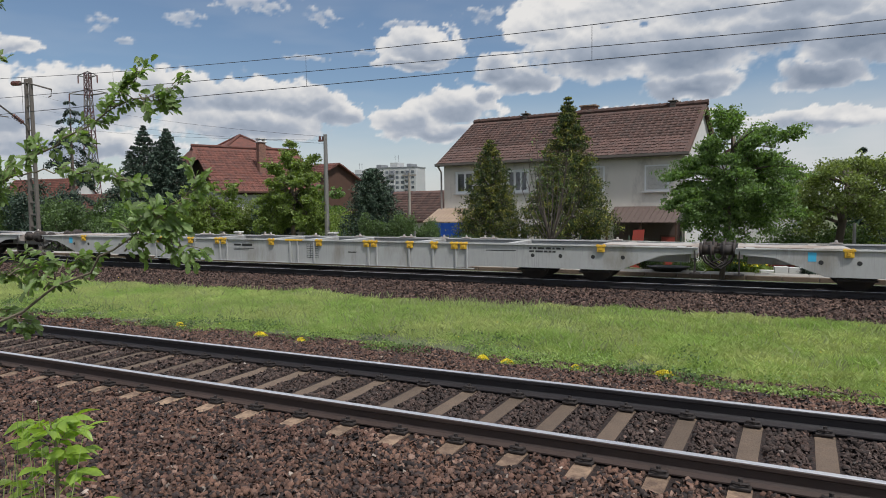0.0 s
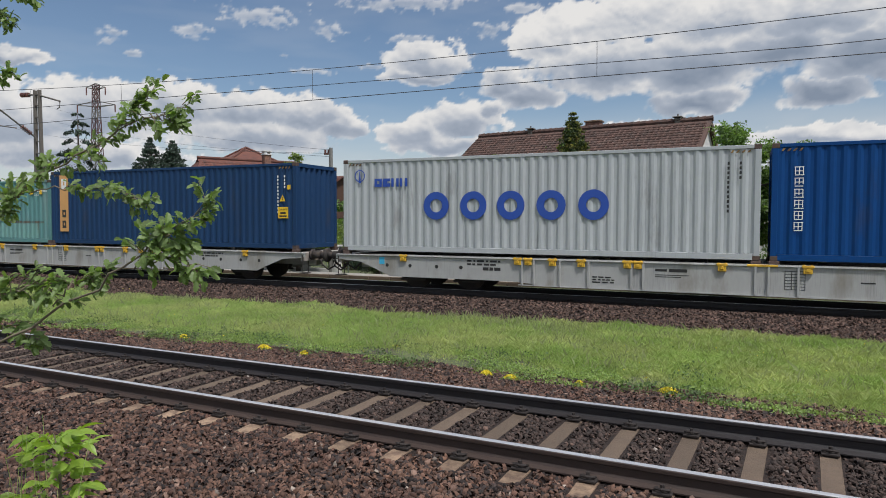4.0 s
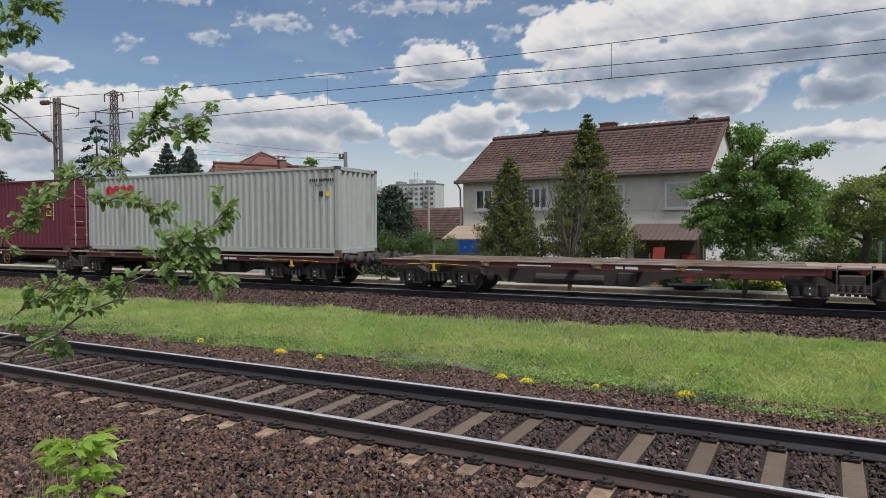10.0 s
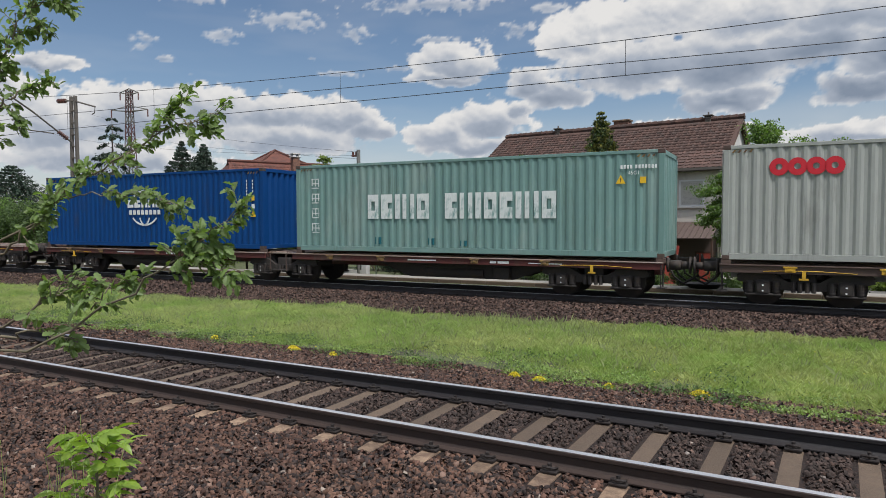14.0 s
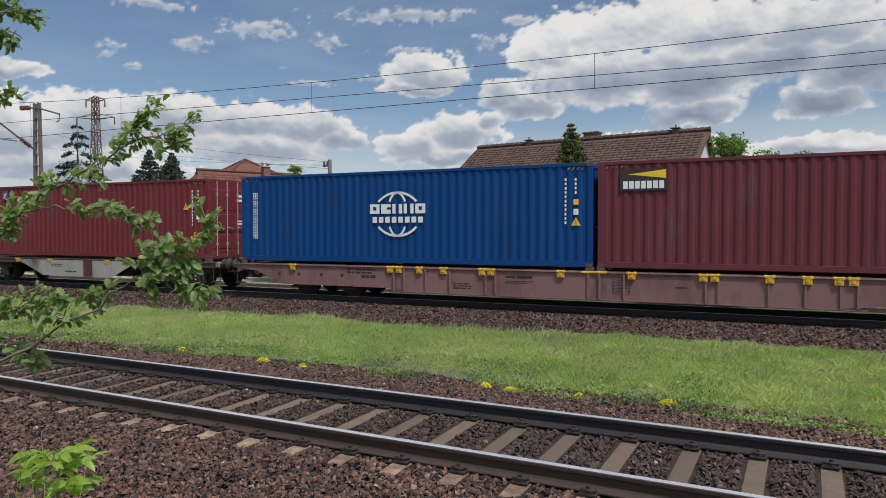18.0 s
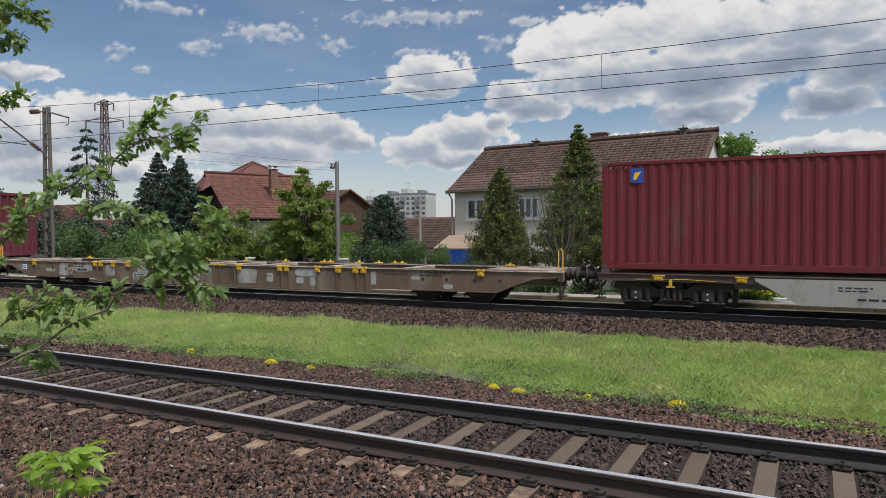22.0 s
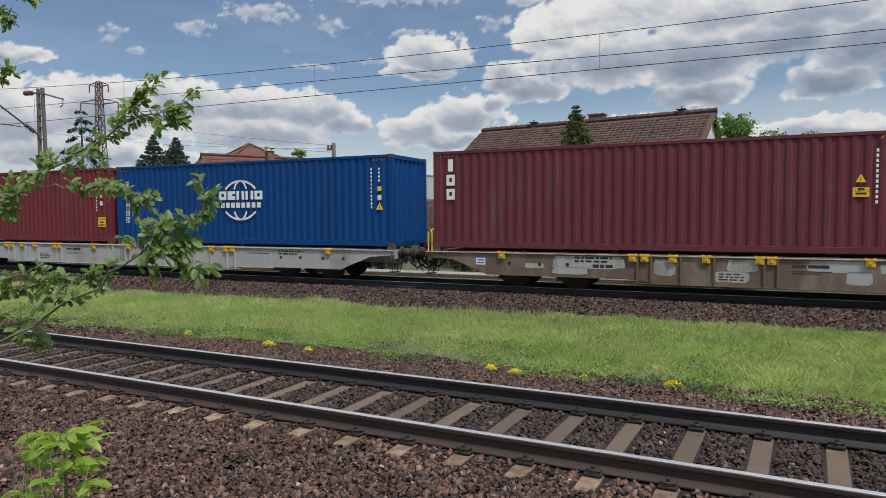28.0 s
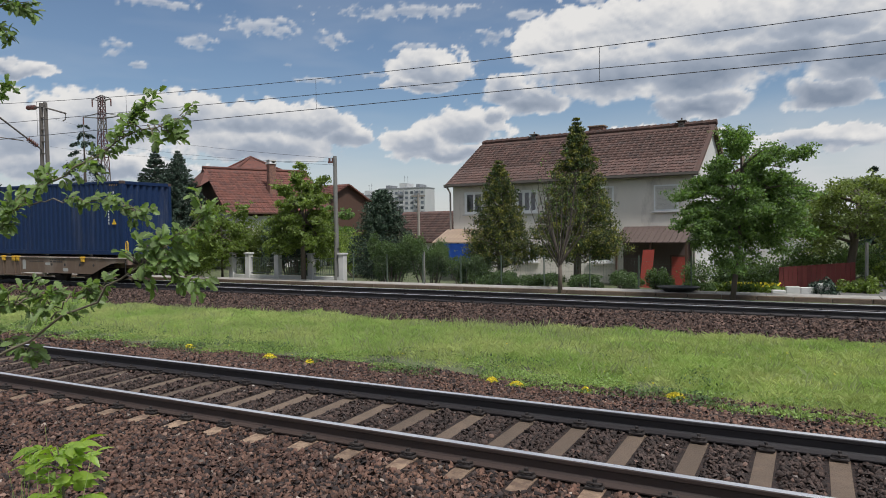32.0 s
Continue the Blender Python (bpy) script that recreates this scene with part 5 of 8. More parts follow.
strip = part("name_strip", plate(0.52, 1.02, 0.48, 2.74, -1.227), M["sign_orange"], c, "orange strip")
mark_row(strip, M["sign_black"], 0.66, 0.62, [0.22], 0.3, 0, -1.229)
mark_row(strip, M["sign_black"], 0.66, 1.05, [0.22], 0.3, 0, -1.229)
mark_row(strip, M["sign_white"], 0.63, 2.2, [0.28], 0.4, 0, -1.229)
triangle_sign(c, 11.5, 1.60, 0.25)
caution(c, 11.44, 1.03)
part("label_plate", plate(11.82, 11.96, 2.0, 2.15, -1.227), M["sign_yellow"], c)
load(38.01, c)
wagon(long_wagon, 51.25, "wagon_grey", G)
c = container(0, "light_grey", "light grey shipping container with four large blue rings")
for k, (x, sl) in enumerate(((3.30, 0.3), (4.51, 0.3), (5.67, 0.3), (6.86, 0.3), (8.05, 0.3))):
    part("marking", Shape().ring((x, -1.2225, 1.42), "y", 0.20, 0.42, -0.004, 0.0, 26), M["sign_blue"], c, "large plain blue ring")
part("emblem", Shape().ring((0.62, -1.2225, 2.38), "y", 0.16, 0.19, -0.004, 0, 24).extrude([(0.58, 2.15), (0.66, 2.15), (0.62, 2.62)], "y", -1.226, -1.223), M["sign_blue"], c)
mark_row(c, M["sign_blue"], 1.16, 2.02, [0.26] * 4, 0.26, 0.04)
load(51.49, c)
load(63.41, globe(0, "bright blue shipping container with a white globe emblem and end doors", True))
wagon(long_wagon, 76.34, "wagon_grey", G)
load(76.61, china(0, "teal", "teal green shipping container with white block markings", flat=False, signs=0))
c = container(0, "maroon", "maroon shipping container with a round blue sticker")
part("sticker", Shape().ring((0.88, -1.2225, 2.33), "y", 0, 0.21, -0.004, 0, 24), M["sign_sky"], c, "round blue sticker")
triangle_sign(c, 11.6, 1.2, 0.25)
load(88.47, c)
B = "articulated brown container wagon on three bogies"
wagon(twin_wagon, 101.53, "wagon_brown", B)
load(101.63, column_box(0, "maroon", "maroon shipping container with white signs and end doors", True))
load(114.70, red_name_box(0, "white shipping container with a row of red rings"))
wagon(twin_wagon, 127.95, "wagon_brown", B + ", running empty", wheel=False)
wagon(twin_wagon, 154.07, "wagon_brown", B, wheel=False)
load(154.12, globe(0, "bright blue shipping container with a white globe emblem"))
load(167.24, china(0, "sage", "faded sage green shipping container with white block markings", patches="small"))
wagon(twin_wagon, 180.26, "wagon_white_brown", "articulated grimy white container wagon with deep side webs", deep=True)
load(180.31, red_name_box(0, "white shipping container with a row of red rings"))
load(193.10, flag_box(0, "red", "red shipping container with a blue emblem and end doors", True))
wagon(long_wagon, 206.01, "wagon_pink", "long faded pink container wagon with yellow locks", wheel=True)
load(206.25, globe(0, "bright blue shipping container with a white globe emblem"))
c = container(0, "maroon", "maroon shipping container with a black and yellow name plate")
plt = part("name_plate", plate(0.59, 1.82, 2.08, 2.66, -1.227), M["sign_black"], c, "black plate with a yellow beam")
part("emblem", Shape().extrude([(0.80, 2.52), (1.78, 2.40), (1.78, 2.63)], "y", -1.231, -1.227), M["sign_yellow"], plt)
mark_row(plt, M["sign_white"], 0.68, 2.14, [0.12] * 7, 0.20, 0.035, -1.228, slot=0)
triangle_sign(c, 11.60, 1.18, 0.26)
caution(c, 11.52, 0.74)
part("label_plate", plate(11.66, 11.80, 1.78, 1.93, -1.227), M["sign_yellow"], c)
load(218.08, c)
D = "long container wagon with brown grime and pale patches"
wagon(long_wagon, 230.80, "wagon_dirty", D + ", running empty", patches=True, empty=True, wheel=True)
wagon(twin_wagon, 255.79, "wagon_white_brown", "articulated white and brown container wagon with deep side webs", deep=True)
load(255.89, flag_box(0, "red", "red shipping container with a blue emblem and end doors", True))
load(268.57, china(0, "teal", "teal green shipping container with white block markings"))
wagon(long_wagon, 281.45, "wagon_grey", G)
load(281.69, flag_box(0, "red", "red shipping container with a blue emblem", False))
load(293.74, globe(0, "bright blue shipping container with a white globe emblem"))
wagon(long_wagon, 306.56, "wagon_dirty", D, patches=True)
load(306.80, column_box(0, "maroon", "maroon shipping container with white signs", False))
c = container(0, "dark_blue", "dark blue shipping container with yellow block marks")
mark_row(c, M["sign_yellow"], 0.42, 2.26, [0.26] * 5, 0.27, 0.03)
triangle_sign(c, 11.6, 1.2, 0.25)
load(318.67, c)


# ---- houses and the street beyond the line ----
M.update({
    "render_grey": paint("render_grey", (0.66, 0.615, 0.55), 0.9, vary=0.14, scale=1.2, fine=60, bump=0.25, dist=0.006, dirt=(0.42, 0.385, 0.34), dirt_at=0.62, dirt_scale=0.8, stretch=(1, 1, 0.45)),
    # white render; on the grey house's gables its darker tone stands in for shade
    "render_white_gable_shade": paint("render_white_gable_shade", (0.52, 0.51, 0.49), 0.9, vary=0.12, scale=1.5, fine=60, bump=0.2, dist=0.006, dirt=(0.40, 0.39, 0.37), dirt_at=0.66, dirt_scale=1.0),
    "tile_brown": paint("tile_brown", (0.086, 0.047, 0.037), 0.85, vary=0.4, scale=0.8, fine=14, bump=0.2, dirt=(0.070, 0.048, 0.041), dirt_at=0.56, dirt_scale=2.5, each=0.25, island=0.25),
    "tile_red": paint("tile_red", (0.118, 0.042, 0.029), 0.8, vary=0.35, scale=0.8, fine=14, bump=0.2, dirt=(0.078, 0.034, 0.027), dirt_at=0.56, dirt_scale=2.0, each=0.22, island=0.22),
    "brick": paint("brick", (0.23, 0.115, 0.08), 0.9, vary=0.3, scale=4, fine=30, bump=0.4, dirt=(0.13, 0.075, 0.06), dirt_at=0.5, dirt_scale=9),
    "frame_white": paint("frame_white", (0.75, 0.75, 0.74), 0.5, vary=0.08, bump=0.03),
    "blind": paint("blind", (0.52, 0.50, 0.46), 0.6, vary=0.1, bump=0.05),
    # near-black colour stands in for the shade inside unlit rooms
    "room_shade": paint("room_shade", (0.03, 0.028, 0.028), 0.9, vary=0.3, bump=0.0),
    "curtain": paint("curtain", (0.50, 0.46, 0.50), 0.9, vary=0.35, scale=2, fine=14, bump=0.2, stretch=(6, 1, 0.3)),
    "zinc": paint("zinc", (0.30, 0.28, 0.26), 0.55, 0.5, vary=0.25, bump=0.05),
    "awning": paint("awning", (0.33, 0.245, 0.17), 0.7, vary=0.3, scale=2, fine=20, bump=0.1, dirt=(0.26, 0.19, 0.14), dirt_at=0.55, dirt_scale=2),
    "awning_brown": paint("awning_brown", (0.095, 0.066, 0.056), 0.8, vary=0.25, bump=0.1),
    "tarp": paint("tarp", (0.015, 0.075, 0.36), 0.5, vary=0.35, scale=2.5, fine=12, bump=0.5, dist=0.03),
    "red_paint_wood": paint("red_paint_wood", (0.33, 0.05, 0.035), 0.7, vary=0.25, bump=0.15),
    "red_fence": paint("red_fence", (0.20, 0.045, 0.04), 0.8, vary=0.25, scale=3, bump=0.2, each=0.15),
    "dark_wood": paint("dark_wood", (0.07, 0.035, 0.022), 0.8, vary=0.3, bump=0.2, stretch=(1, 1, 0.2)),
    "post_wood": paint("post_wood", (0.33, 0.215, 0.115), 0.7, vary=0.25, scale=6, fine=60, bump=0.2, dist=0.004, stretch=(6, 6, 0.35), dirt=(0.30, 0.19, 0.10), dirt_at=0.6, dirt_scale=4),
    "weathered_wood": paint("weathered_wood", (0.26, 0.235, 0.20), 0.9, vary=0.3, scale=4, fine=40, bump=0.3, stretch=(4, 4, 0.3)),
    "galvanised": paint("galvanised", (0.20, 0.195, 0.18), 0.65, 0.35, vary=0.25, scale=4, bump=0.08),
    "mast_steel": paint("mast_steel", (0.13, 0.115, 0.10), 0.75, 0.2, vary=0.3, scale=5, bump=0.15),
    "pylon_red": paint("pylon_red", (0.085, 0.040, 0.040), 0.8, 0.1, vary=0.3, bump=0.1),
    "wire": paint("wire", (0.05, 0.05, 0.055), 0.6, 0.4, vary=0.1, bump=0.0),
    "insulator": paint("insulator", (0.12, 0.05, 0.04), 0.3, vary=0.1, bump=0.0),
    "panel_block": paint("panel_block", (0.42, 0.425, 0.42), 0.9, vary=0.15, scale=0.15, fine=1, bump=0.0, each=0.06),
    "panel_dark": paint("panel_dark", (0.20, 0.21, 0.22), 0.9, vary=0.15, scale=0.15, fine=1, bump=0.0),
    "block_glass": paint("block_glass", (0.10, 0.115, 0.13), 0.3, vary=0.2, scale=0.3, fine=1, bump=0.0, each=0.5),
    "fence_wire": paint("fence_wire", (0.10, 0.13, 0.10), 0.6, 0.3, vary=0.2, bump=0.0),
    "black_plastic": paint("black_plastic", (0.012, 0.012, 0.012), 0.45, vary=0.3, scale=6, bump=0.2),
})
glass = bpy.data.materials.new("window_glass")
glass.use_nodes = True
gb = glass.node_tree.nodes["Principled BSDF"]
gb.inputs["Base Color"].default_value = (0.55, 0.6, 0.63, 1)
gb.inputs["Roughness"].default_value = 0.04
gb.inputs["Transmission Weight"].default_value = 1.0
M["glass"] = glass


def wall_with_openings(x0, x1, z0, z1, y0, y1, openings):
    """A wall in the x-z plane with thickness y0 to y1 and rectangular openings (xa, xb, za, zb) through it."""
    xs = sorted({x0, x1, *[o[0] for o in openings], *[o[1] for o in openings]})
    zs = sorted({z0, z1, *[o[2] for o in openings], *[o[3] for o in openings]})
    s = Shape()
    index = {}
    solid = {(i, k): not any(o[0] <= xs[i] and xs[i + 1] <= o[1] and o[2] <= zs[k] and zs[k + 1] <= o[3] for o in openings)
             for i in range(len(xs) - 1) for k in range(len(zs) - 1)}
    pts, faces = [], []

    def p(i, k, b):
        if (i, k, b) not in index:
            index[i, k, b] = len(pts)
            pts.append((xs[i], (y0, y1)[b], zs[k]))
        return index[i, k, b]
    for (i, k), full in solid.items():
        if not full:
            continue
        faces += [(p(i, k, 0), p(i + 1, k, 0), p(i + 1, k + 1, 0), p(i, k + 1, 0)), (p(i, k, 1), p(i, k + 1, 1), p(i + 1, k + 1, 1), p(i + 1, k, 1))]
        for di, dk, a, b in ((-1, 0, (i, k), (i, k + 1)), (1, 0, (i + 1, k), (i + 1, k + 1)), (0, -1, (i, k), (i + 1, k)), (0, 1, (i, k + 1), (i + 1, k + 1))):
            if not solid.get((i + di, k + dk), False):
                faces.append((p(*a, 0), p(*b, 0), p(*b, 1), p(*a, 1)))
    return s.add(pts, faces)


def window(house, x, z, w, h, sashes=2, blind=0.0, y=0.0, mat="frame_white"):
    """A window in an opening of the front wall, with frame, sashes, panes, sill and a curtain behind; one-sash windows
    get a board coloured near-black for the unlit room.
    """
    t = 0.07
    f = Shape()
    for a, b, c, d in ((x, x + w, z, z + t), (x, x + w, z + h - t, z + h), (x, x + t, z + t, z + h - t), (x + w - t, x + w, z + t, z + h - t)):
        f.box(a, b, y - 0.02, y + 0.08, c, d)
    win = part("window", f, M[mat], house)
    step = (w - 2 * t) / sashes
    for i in range(sashes):
        a = x + t + i * step
        sash = Shape()
        for q in ((a, a + step, z + t, z + t + 0.06), (a, a + step, z + h - t - 0.06, z + h - t), (a, a + 0.06, z + t + 0.06, z + h - t - 0.06), (a + step - 0.06, a + step, z + t + 0.06, z + h - t - 0.06)):
            sash.box(q[0] + 0.003, q[1] - 0.003, y + 0.01, y + 0.06, q[2], q[3])
        part("sash", sash, M[mat], win)
        pane = part("pane", Shape().box(a + 0.06, a + step - 0.06, y + 0.03, y + 0.038, z + t + 0.06, z + h - t - 0.06), M["glass"], win)
        pane.visible_shadow = False
    # behind a single sash this is a black board painting the room's shade
    part("curtain", Shape().box(x, x + w, y + 0.30, y + 0.32, z - 0.05, z + h + 0.05), M["curtain" if sashes > 1 else "room_shade"], win)
    part("sill", Shape().box(x - 0.08, x + w + 0.08, y - 0.12, y - 0.02, z - 0.07, z - 0.01, 0.01), M["render_white_gable_shade"], win)
    if blind:
        b = Shape()
        n = int(h * blind / 0.055)
        for i in range(n):
            zz = z + h - t - 0.055 * (i + 1)
            b.box(x + t, x + w - t, y - 0.015, y + 0.005, zz + 0.004, zz + 0.055)
        tagged(part("roller_blind", b, M["blind"], win, "lowered beige roller blind"), kind="stuff")
    return win


def tile_shape(w, l):
    """One interlocking roof tile, lying up the slope along +y, with a raised roll and a thick front edge."""
    prof = [(0.0, 0.0), (w * 0.55, 0.0), (w * 0.68, 0.022), (w * 0.86, 0.022), (w * 1.0, 0.0)]
    pts = [(x, 0.0, z + 0.030) for x, z in prof] + [(x, l * 1.04, z + 0.004) for x, z in prof] + [(x, 0.0, z + 0.002) for x, z in prof]
    n = len(prof)
    return Shape().add(pts, [(i, i + 1, n + i + 1, n + i) for i in range(n - 1)] + [(2 * n + i, 2 * n + i + 1, i + 1, i) for i in range(n - 1)])


def tiled_slope(house, mat, width, slope_len, m, single=0, tile_w=0.30, tile_l=0.34, inset=None):
    """Tiles on a slope whose lower left corner is m's origin: x along the eaves, y up the slope. The first `single` of them are pieces of their own."""
    base = put("roof", Shape().box(0, width, 0, slope_len, -0.10, 0.0).mesh("roof") if inset is None else
               Shape().extrude(inset, "z", -0.10, 0.0).mesh("roof"), M[mat], house)
    base.matrix_basis = m
    tm = shared(("roof_tile", tile_w, tile_l), lambda: tile_shape(tile_w, tile_l))
    shape = tile_shape(tile_w, tile_l)
    tv, tf = np.array(shape.v), np.array(shape.f)
    nx, ny = int(width / tile_w), int(slope_len / tile_l)
    verts, faces, made = [], [], 0
    rnd = random.Random(int(width * 100))
    for j in range(ny):
        for i in range(nx):
            x, y = i * tile_w, j * tile_l
            if inset is not None:
                lo = np.interp(y, [0, slope_len], [min(p[0] for p in inset if p[1] < 0.01), min(p[0] for p in inset if p[1] > slope_len - 0.01)])
                hi = np.interp(y, [0, slope_len], [max(p[0] for p in inset if p[1] < 0.01), max(p[0] for p in inset if p[1] > slope_len - 0.01)])
                if x < lo or x + tile_w > hi:
                    continue
            dz, tilt = rnd.uniform(0, 0.008), rnd.uniform(-0.006, 0.006)
            if made < single:
                t = put("roof_tile", tm, M[mat], base)
                t.location = (x + tilt, y, dz)
                made += 1
            else:
                faces.append(tf + len(verts) * len(tv))
                verts.append(tv + np.array([x + tilt, y, dz]))
    if verts:
        rest = put("roof_tiles", raw_mesh("roof_tiles", np.concatenate(verts), np.concatenate(faces)), M[mat], base)
        tagged(rest, kind="stuff")
    return base


def slope_pose(x, y, z, angle, rz=0.0):
    return pose(x, y, z, 0, 0, rz) @ pose(0, 0, 0, angle, 0, 0)


def white_house():
    W, D, eave, ridge, g = 12.41, 7.8, 4.40, 6.80, -0.95
    h = thing("house", -13.85, 27.0, 0, -4.0, label="two-storey house with grey rendered walls and a brown tiled roof", category="house")
    holes = [(0.71, 1.84, 2.69, 3.86), (3.72, 4.92, 2.69, 3.84), (7.80, 8.80, 2.55, 3.84), (10.66, 11.75, 2.61, 3.80), (3.90, 4.92, 0.22, 0.95), (7.60, 8.75, 0.23, 1.2)]
    part("front_wall", wall_with_openings(0, W, g, eave, 0, 0.35, holes), M["render_grey"], h)
    gable = [(0.35, g), (D, g), (D, eave), (D / 2, ridge), (0.35, eave + 0.21)]
    # gables are coloured darker than the front to hold back the sun on them
    for x in (0, W - 0.3):
        part("gable_wall", Shape().extrude(gable, "x", x, x + 0.3), M["render_white_gable_shade"], h, "gable wall in a darker render that tones down the sunlight")
    part("back_wall", Shape().box(0.3, W - 0.3, D - 0.3, D, g, eave), M["render_grey"], h)
    # near-black sheet painted as the unlit depth behind the windows
    part("inner_wall", Shape().box(0.3, W - 0.3, 1.6, 1.7, g, eave), M["room_shade"], h)
    for (a, b, c, d), (n, bl) in zip(holes, ((2, 0), (3, 0), (2, 0.75), (1, 0.88), (2, 0), (1, 0))):
        window(h, a, c, b - a, d - c, n, bl)
    ang = math.degrees(math.atan2(ridge - eave, D / 2))
    sl = math.hypot(ridge - eave, D / 2)
    ov = 0.45
    lift = 0.12
    low = (-ov * math.cos(radians(ang)), -ov * math.sin(radians(ang)))
    tiled_slope(h, "tile_brown", W + 0.5, sl + ov, slope_pose(-0.25, low[0], eave + low[1] + lift, ang), 300, 0.26, 0.28)
    tiled_slope(h, "tile_brown", W + 0.5, sl + ov, pose(W + 0.25, D - low[0], eave + low[1] + lift, 0, 0, 180) @ pose(0, 0, 0, ang, 0, 0))
    part("ridge", Shape().tube([(-0.25, D / 2, ridge + lift + 0.02), (W + 0.25, D / 2, ridge + lift + 0.02)], 0.12, 8), M["tile_brown"], h)
    for i in range(40):
        r = put("ridge_tile", shared(("ridge_tile",), lambda: Shape().tube([(0, 0, 0), (0.33, 0, 0.02)], [0.13, 0.15], 8)), M["tile_brown"], h)
        r.location = (-0.22 + i * 0.323, D / 2, ridge + lift + 0.03)
    gutter = [(low[0] - 0.14, eave + low[1] + 0.13), (low[0] - 0.14, eave + low[1] + 0.02), (low[0] - 0.07, eave + low[1] - 0.03), (low[0], eave + low[1] + 0.0), (low[0], eave + low[1] + 0.03), (low[0] - 0.12, eave + low[1] + 0.13)]
    part("gutter", Shape().extrude(gutter, "x", -0.28, W + 0.28), M["mast_steel"], h)
    part("soffit", Shape().box(-0.2, W + 0.2, low[0] - 0.02, 0.0, eave - 0.16, eave - 0.12), M["dark_wood"], h)
    for x in (-0.12, W + 0.02):
        part("downpipe", Shape().tube([(x, low[0] - 0.07, eave + low[1]), (x, -0.1, eave - 0.55), (x, -0.08, g)], 0.05, 8), M["zinc"], h)
    for x, w, ht in ((6.15, 0.80, 0.50),):
        c = part("chimney", Shape().box(x, x + w, D / 2 + 0.2, D / 2 + 0.75, ridge - 0.4, ridge + ht, 0.01), M["brick"], h)
        part("chimney_cap", Shape().box(x - 0.06, x + w + 0.06, D / 2 + 0.14, D / 2 + 0.81, ridge + ht, ridge + ht + 0.08, 0.01), M["concrete"], c)
    for x in (2.9, 10.9):
        v_ = part("roof_vent", Shape().box(x, x + 0.28, D / 2 - 0.14, D / 2 + 0.14, ridge, ridge + 0.30, 0.02), M["mast_steel"], h)
        part("cowl", Shape().box(x - 0.09, x + 0.37, D / 2 - 0.22, D / 2 + 0.22, ridge + 0.33, ridge + 0.38, 0.01).tube([(x + 0.14, D / 2, ridge + 0.38), (x + 0.14, D / 2, ridge + 0.52)], 0.04, 6), M["mast_steel"], v_)
    # added dark brown sheet: the porch's shade on the wall, put into colour
    part("cladding", Shape().box(9.25, W - 0.1, -0.03, -0.004, g, 1.2), M["awning_brown"], h, "dark brown panel painting the shaded wall under the porch roof")
    door = part("door", Shape().box(11.45, 12.1, -0.075, -0.031, g, 0.55, 0.008), M["red_paint_wood"], h, "dark red door")
    part("door_frame", Shape().box(11.38, 11.45, -0.085, -0.031, g, 0.62).box(12.1, 12.17, -0.085, -0.031, g, 0.62).box(11.45, 12.1, -0.085, -0.031, 0.55, 0.62), M["dark_wood"], door)
    part("verge_board", Shape().extrude([(low[0], eave + low[1] - 0.05), (low[0], eave + low[1] + 0.10), (D / 2, ridge + 0.12), (D / 2, ridge - 0.05)], "x", W + 0.20, W + 0.25), M["awning"], h)
    part("verge_board", Shape().extrude([(D / 2, ridge - 0.05), (D / 2, ridge + 0.12), (D - low[0], eave + low[1] + 0.10), (D - low[0], eave + low[1] - 0.05)], "x", W + 0.20, W + 0.25), M["awning"], h)
    # porches
    for x0, x1, mat in ((-0.35, 2.7, "awning"), (9.3, 12.5, "awning_brown")):
        a = thing("porch_roof_base")
        a.parent = h
        a.name = "porch"
        for i in range(int((x1 - x0) / 0.24)):
            q = put("roof_sheet", shared(("roof_sheet",), lambda: Shape().add([(0, -1.65, 1.24), (0.22, -1.65, 1.24), (0.22, -0.003, 1.93), (0, -0.003, 1.93), (0, -1.65, 1.21), (0.22, -1.65, 1.21), (0.22, -0.003, 1.90), (0, -0.003, 1.90)],
                                                                       [(0, 1, 2, 3), (7, 6, 5, 4), (0, 4, 5, 1), (1, 5, 6, 2), (3, 7, 4, 0)]).box(0.2, 0.235, -1.66, -1.62, 1.2, 1.27)), M[mat], a)
            q.location = (x0 + i * 0.24, 0, 0)
        for x in (x0 + 0.1, (x0 + x1) / 2, x1 - 0.1):
            part("porch_post", Shape().box(x - 0.04, x + 0.04, -1.6, -1.52, g, 1.22), M["dark_wood"], a)
    return h


white_house()
tarp = thing("tarpaulin", -13.85, 27.0, 0, -4.0, label="creased bright blue tarpaulin hanging under the porch roof", category="tarpaulin")
gx, gz = np.meshgrid(np.linspace(0.25, 2.0, 22), np.linspace(-0.3, 1.18, 20), indexing="ij")
gy = -1.68 + 0.09 * (fbm(gx * 2.2 + gz * 1.5, gz * 2.0, 3, 3) - 0.5)
ti = (np.arange(21)[:, None] * 20 + np.arange(19)[None]).ravel()
put("sheet", raw_mesh("sheet", np.stack([gx, gy, gz], -1).reshape(-1, 3), np.stack([ti, ti + 20, ti + 21, ti + 1], 1), True), M["tarp"], tarp)
rb = thing("board", -13.85, 27.0, 0, -4.0, label="red painted board leaning under the porch", category="board")
part("panel", Shape().add([(10.5, -1.9, -0.75), (11.0, -1.95, -0.75), (11.12, -1.75, 0.92), (10.62, -1.7, 0.9), (10.5, -1.86, -0.75), (11.0, -1.91, -0.75), (11.12, -1.71, 0.92), (10.62, -1.66, 0.9)],
                          [(0, 1, 2, 3), (7, 6, 5, 4), (0, 4, 5, 1), (1, 5, 6, 2), (2, 6, 7, 3), (3, 7, 4, 0)]), M["red_paint_wood"], rb)


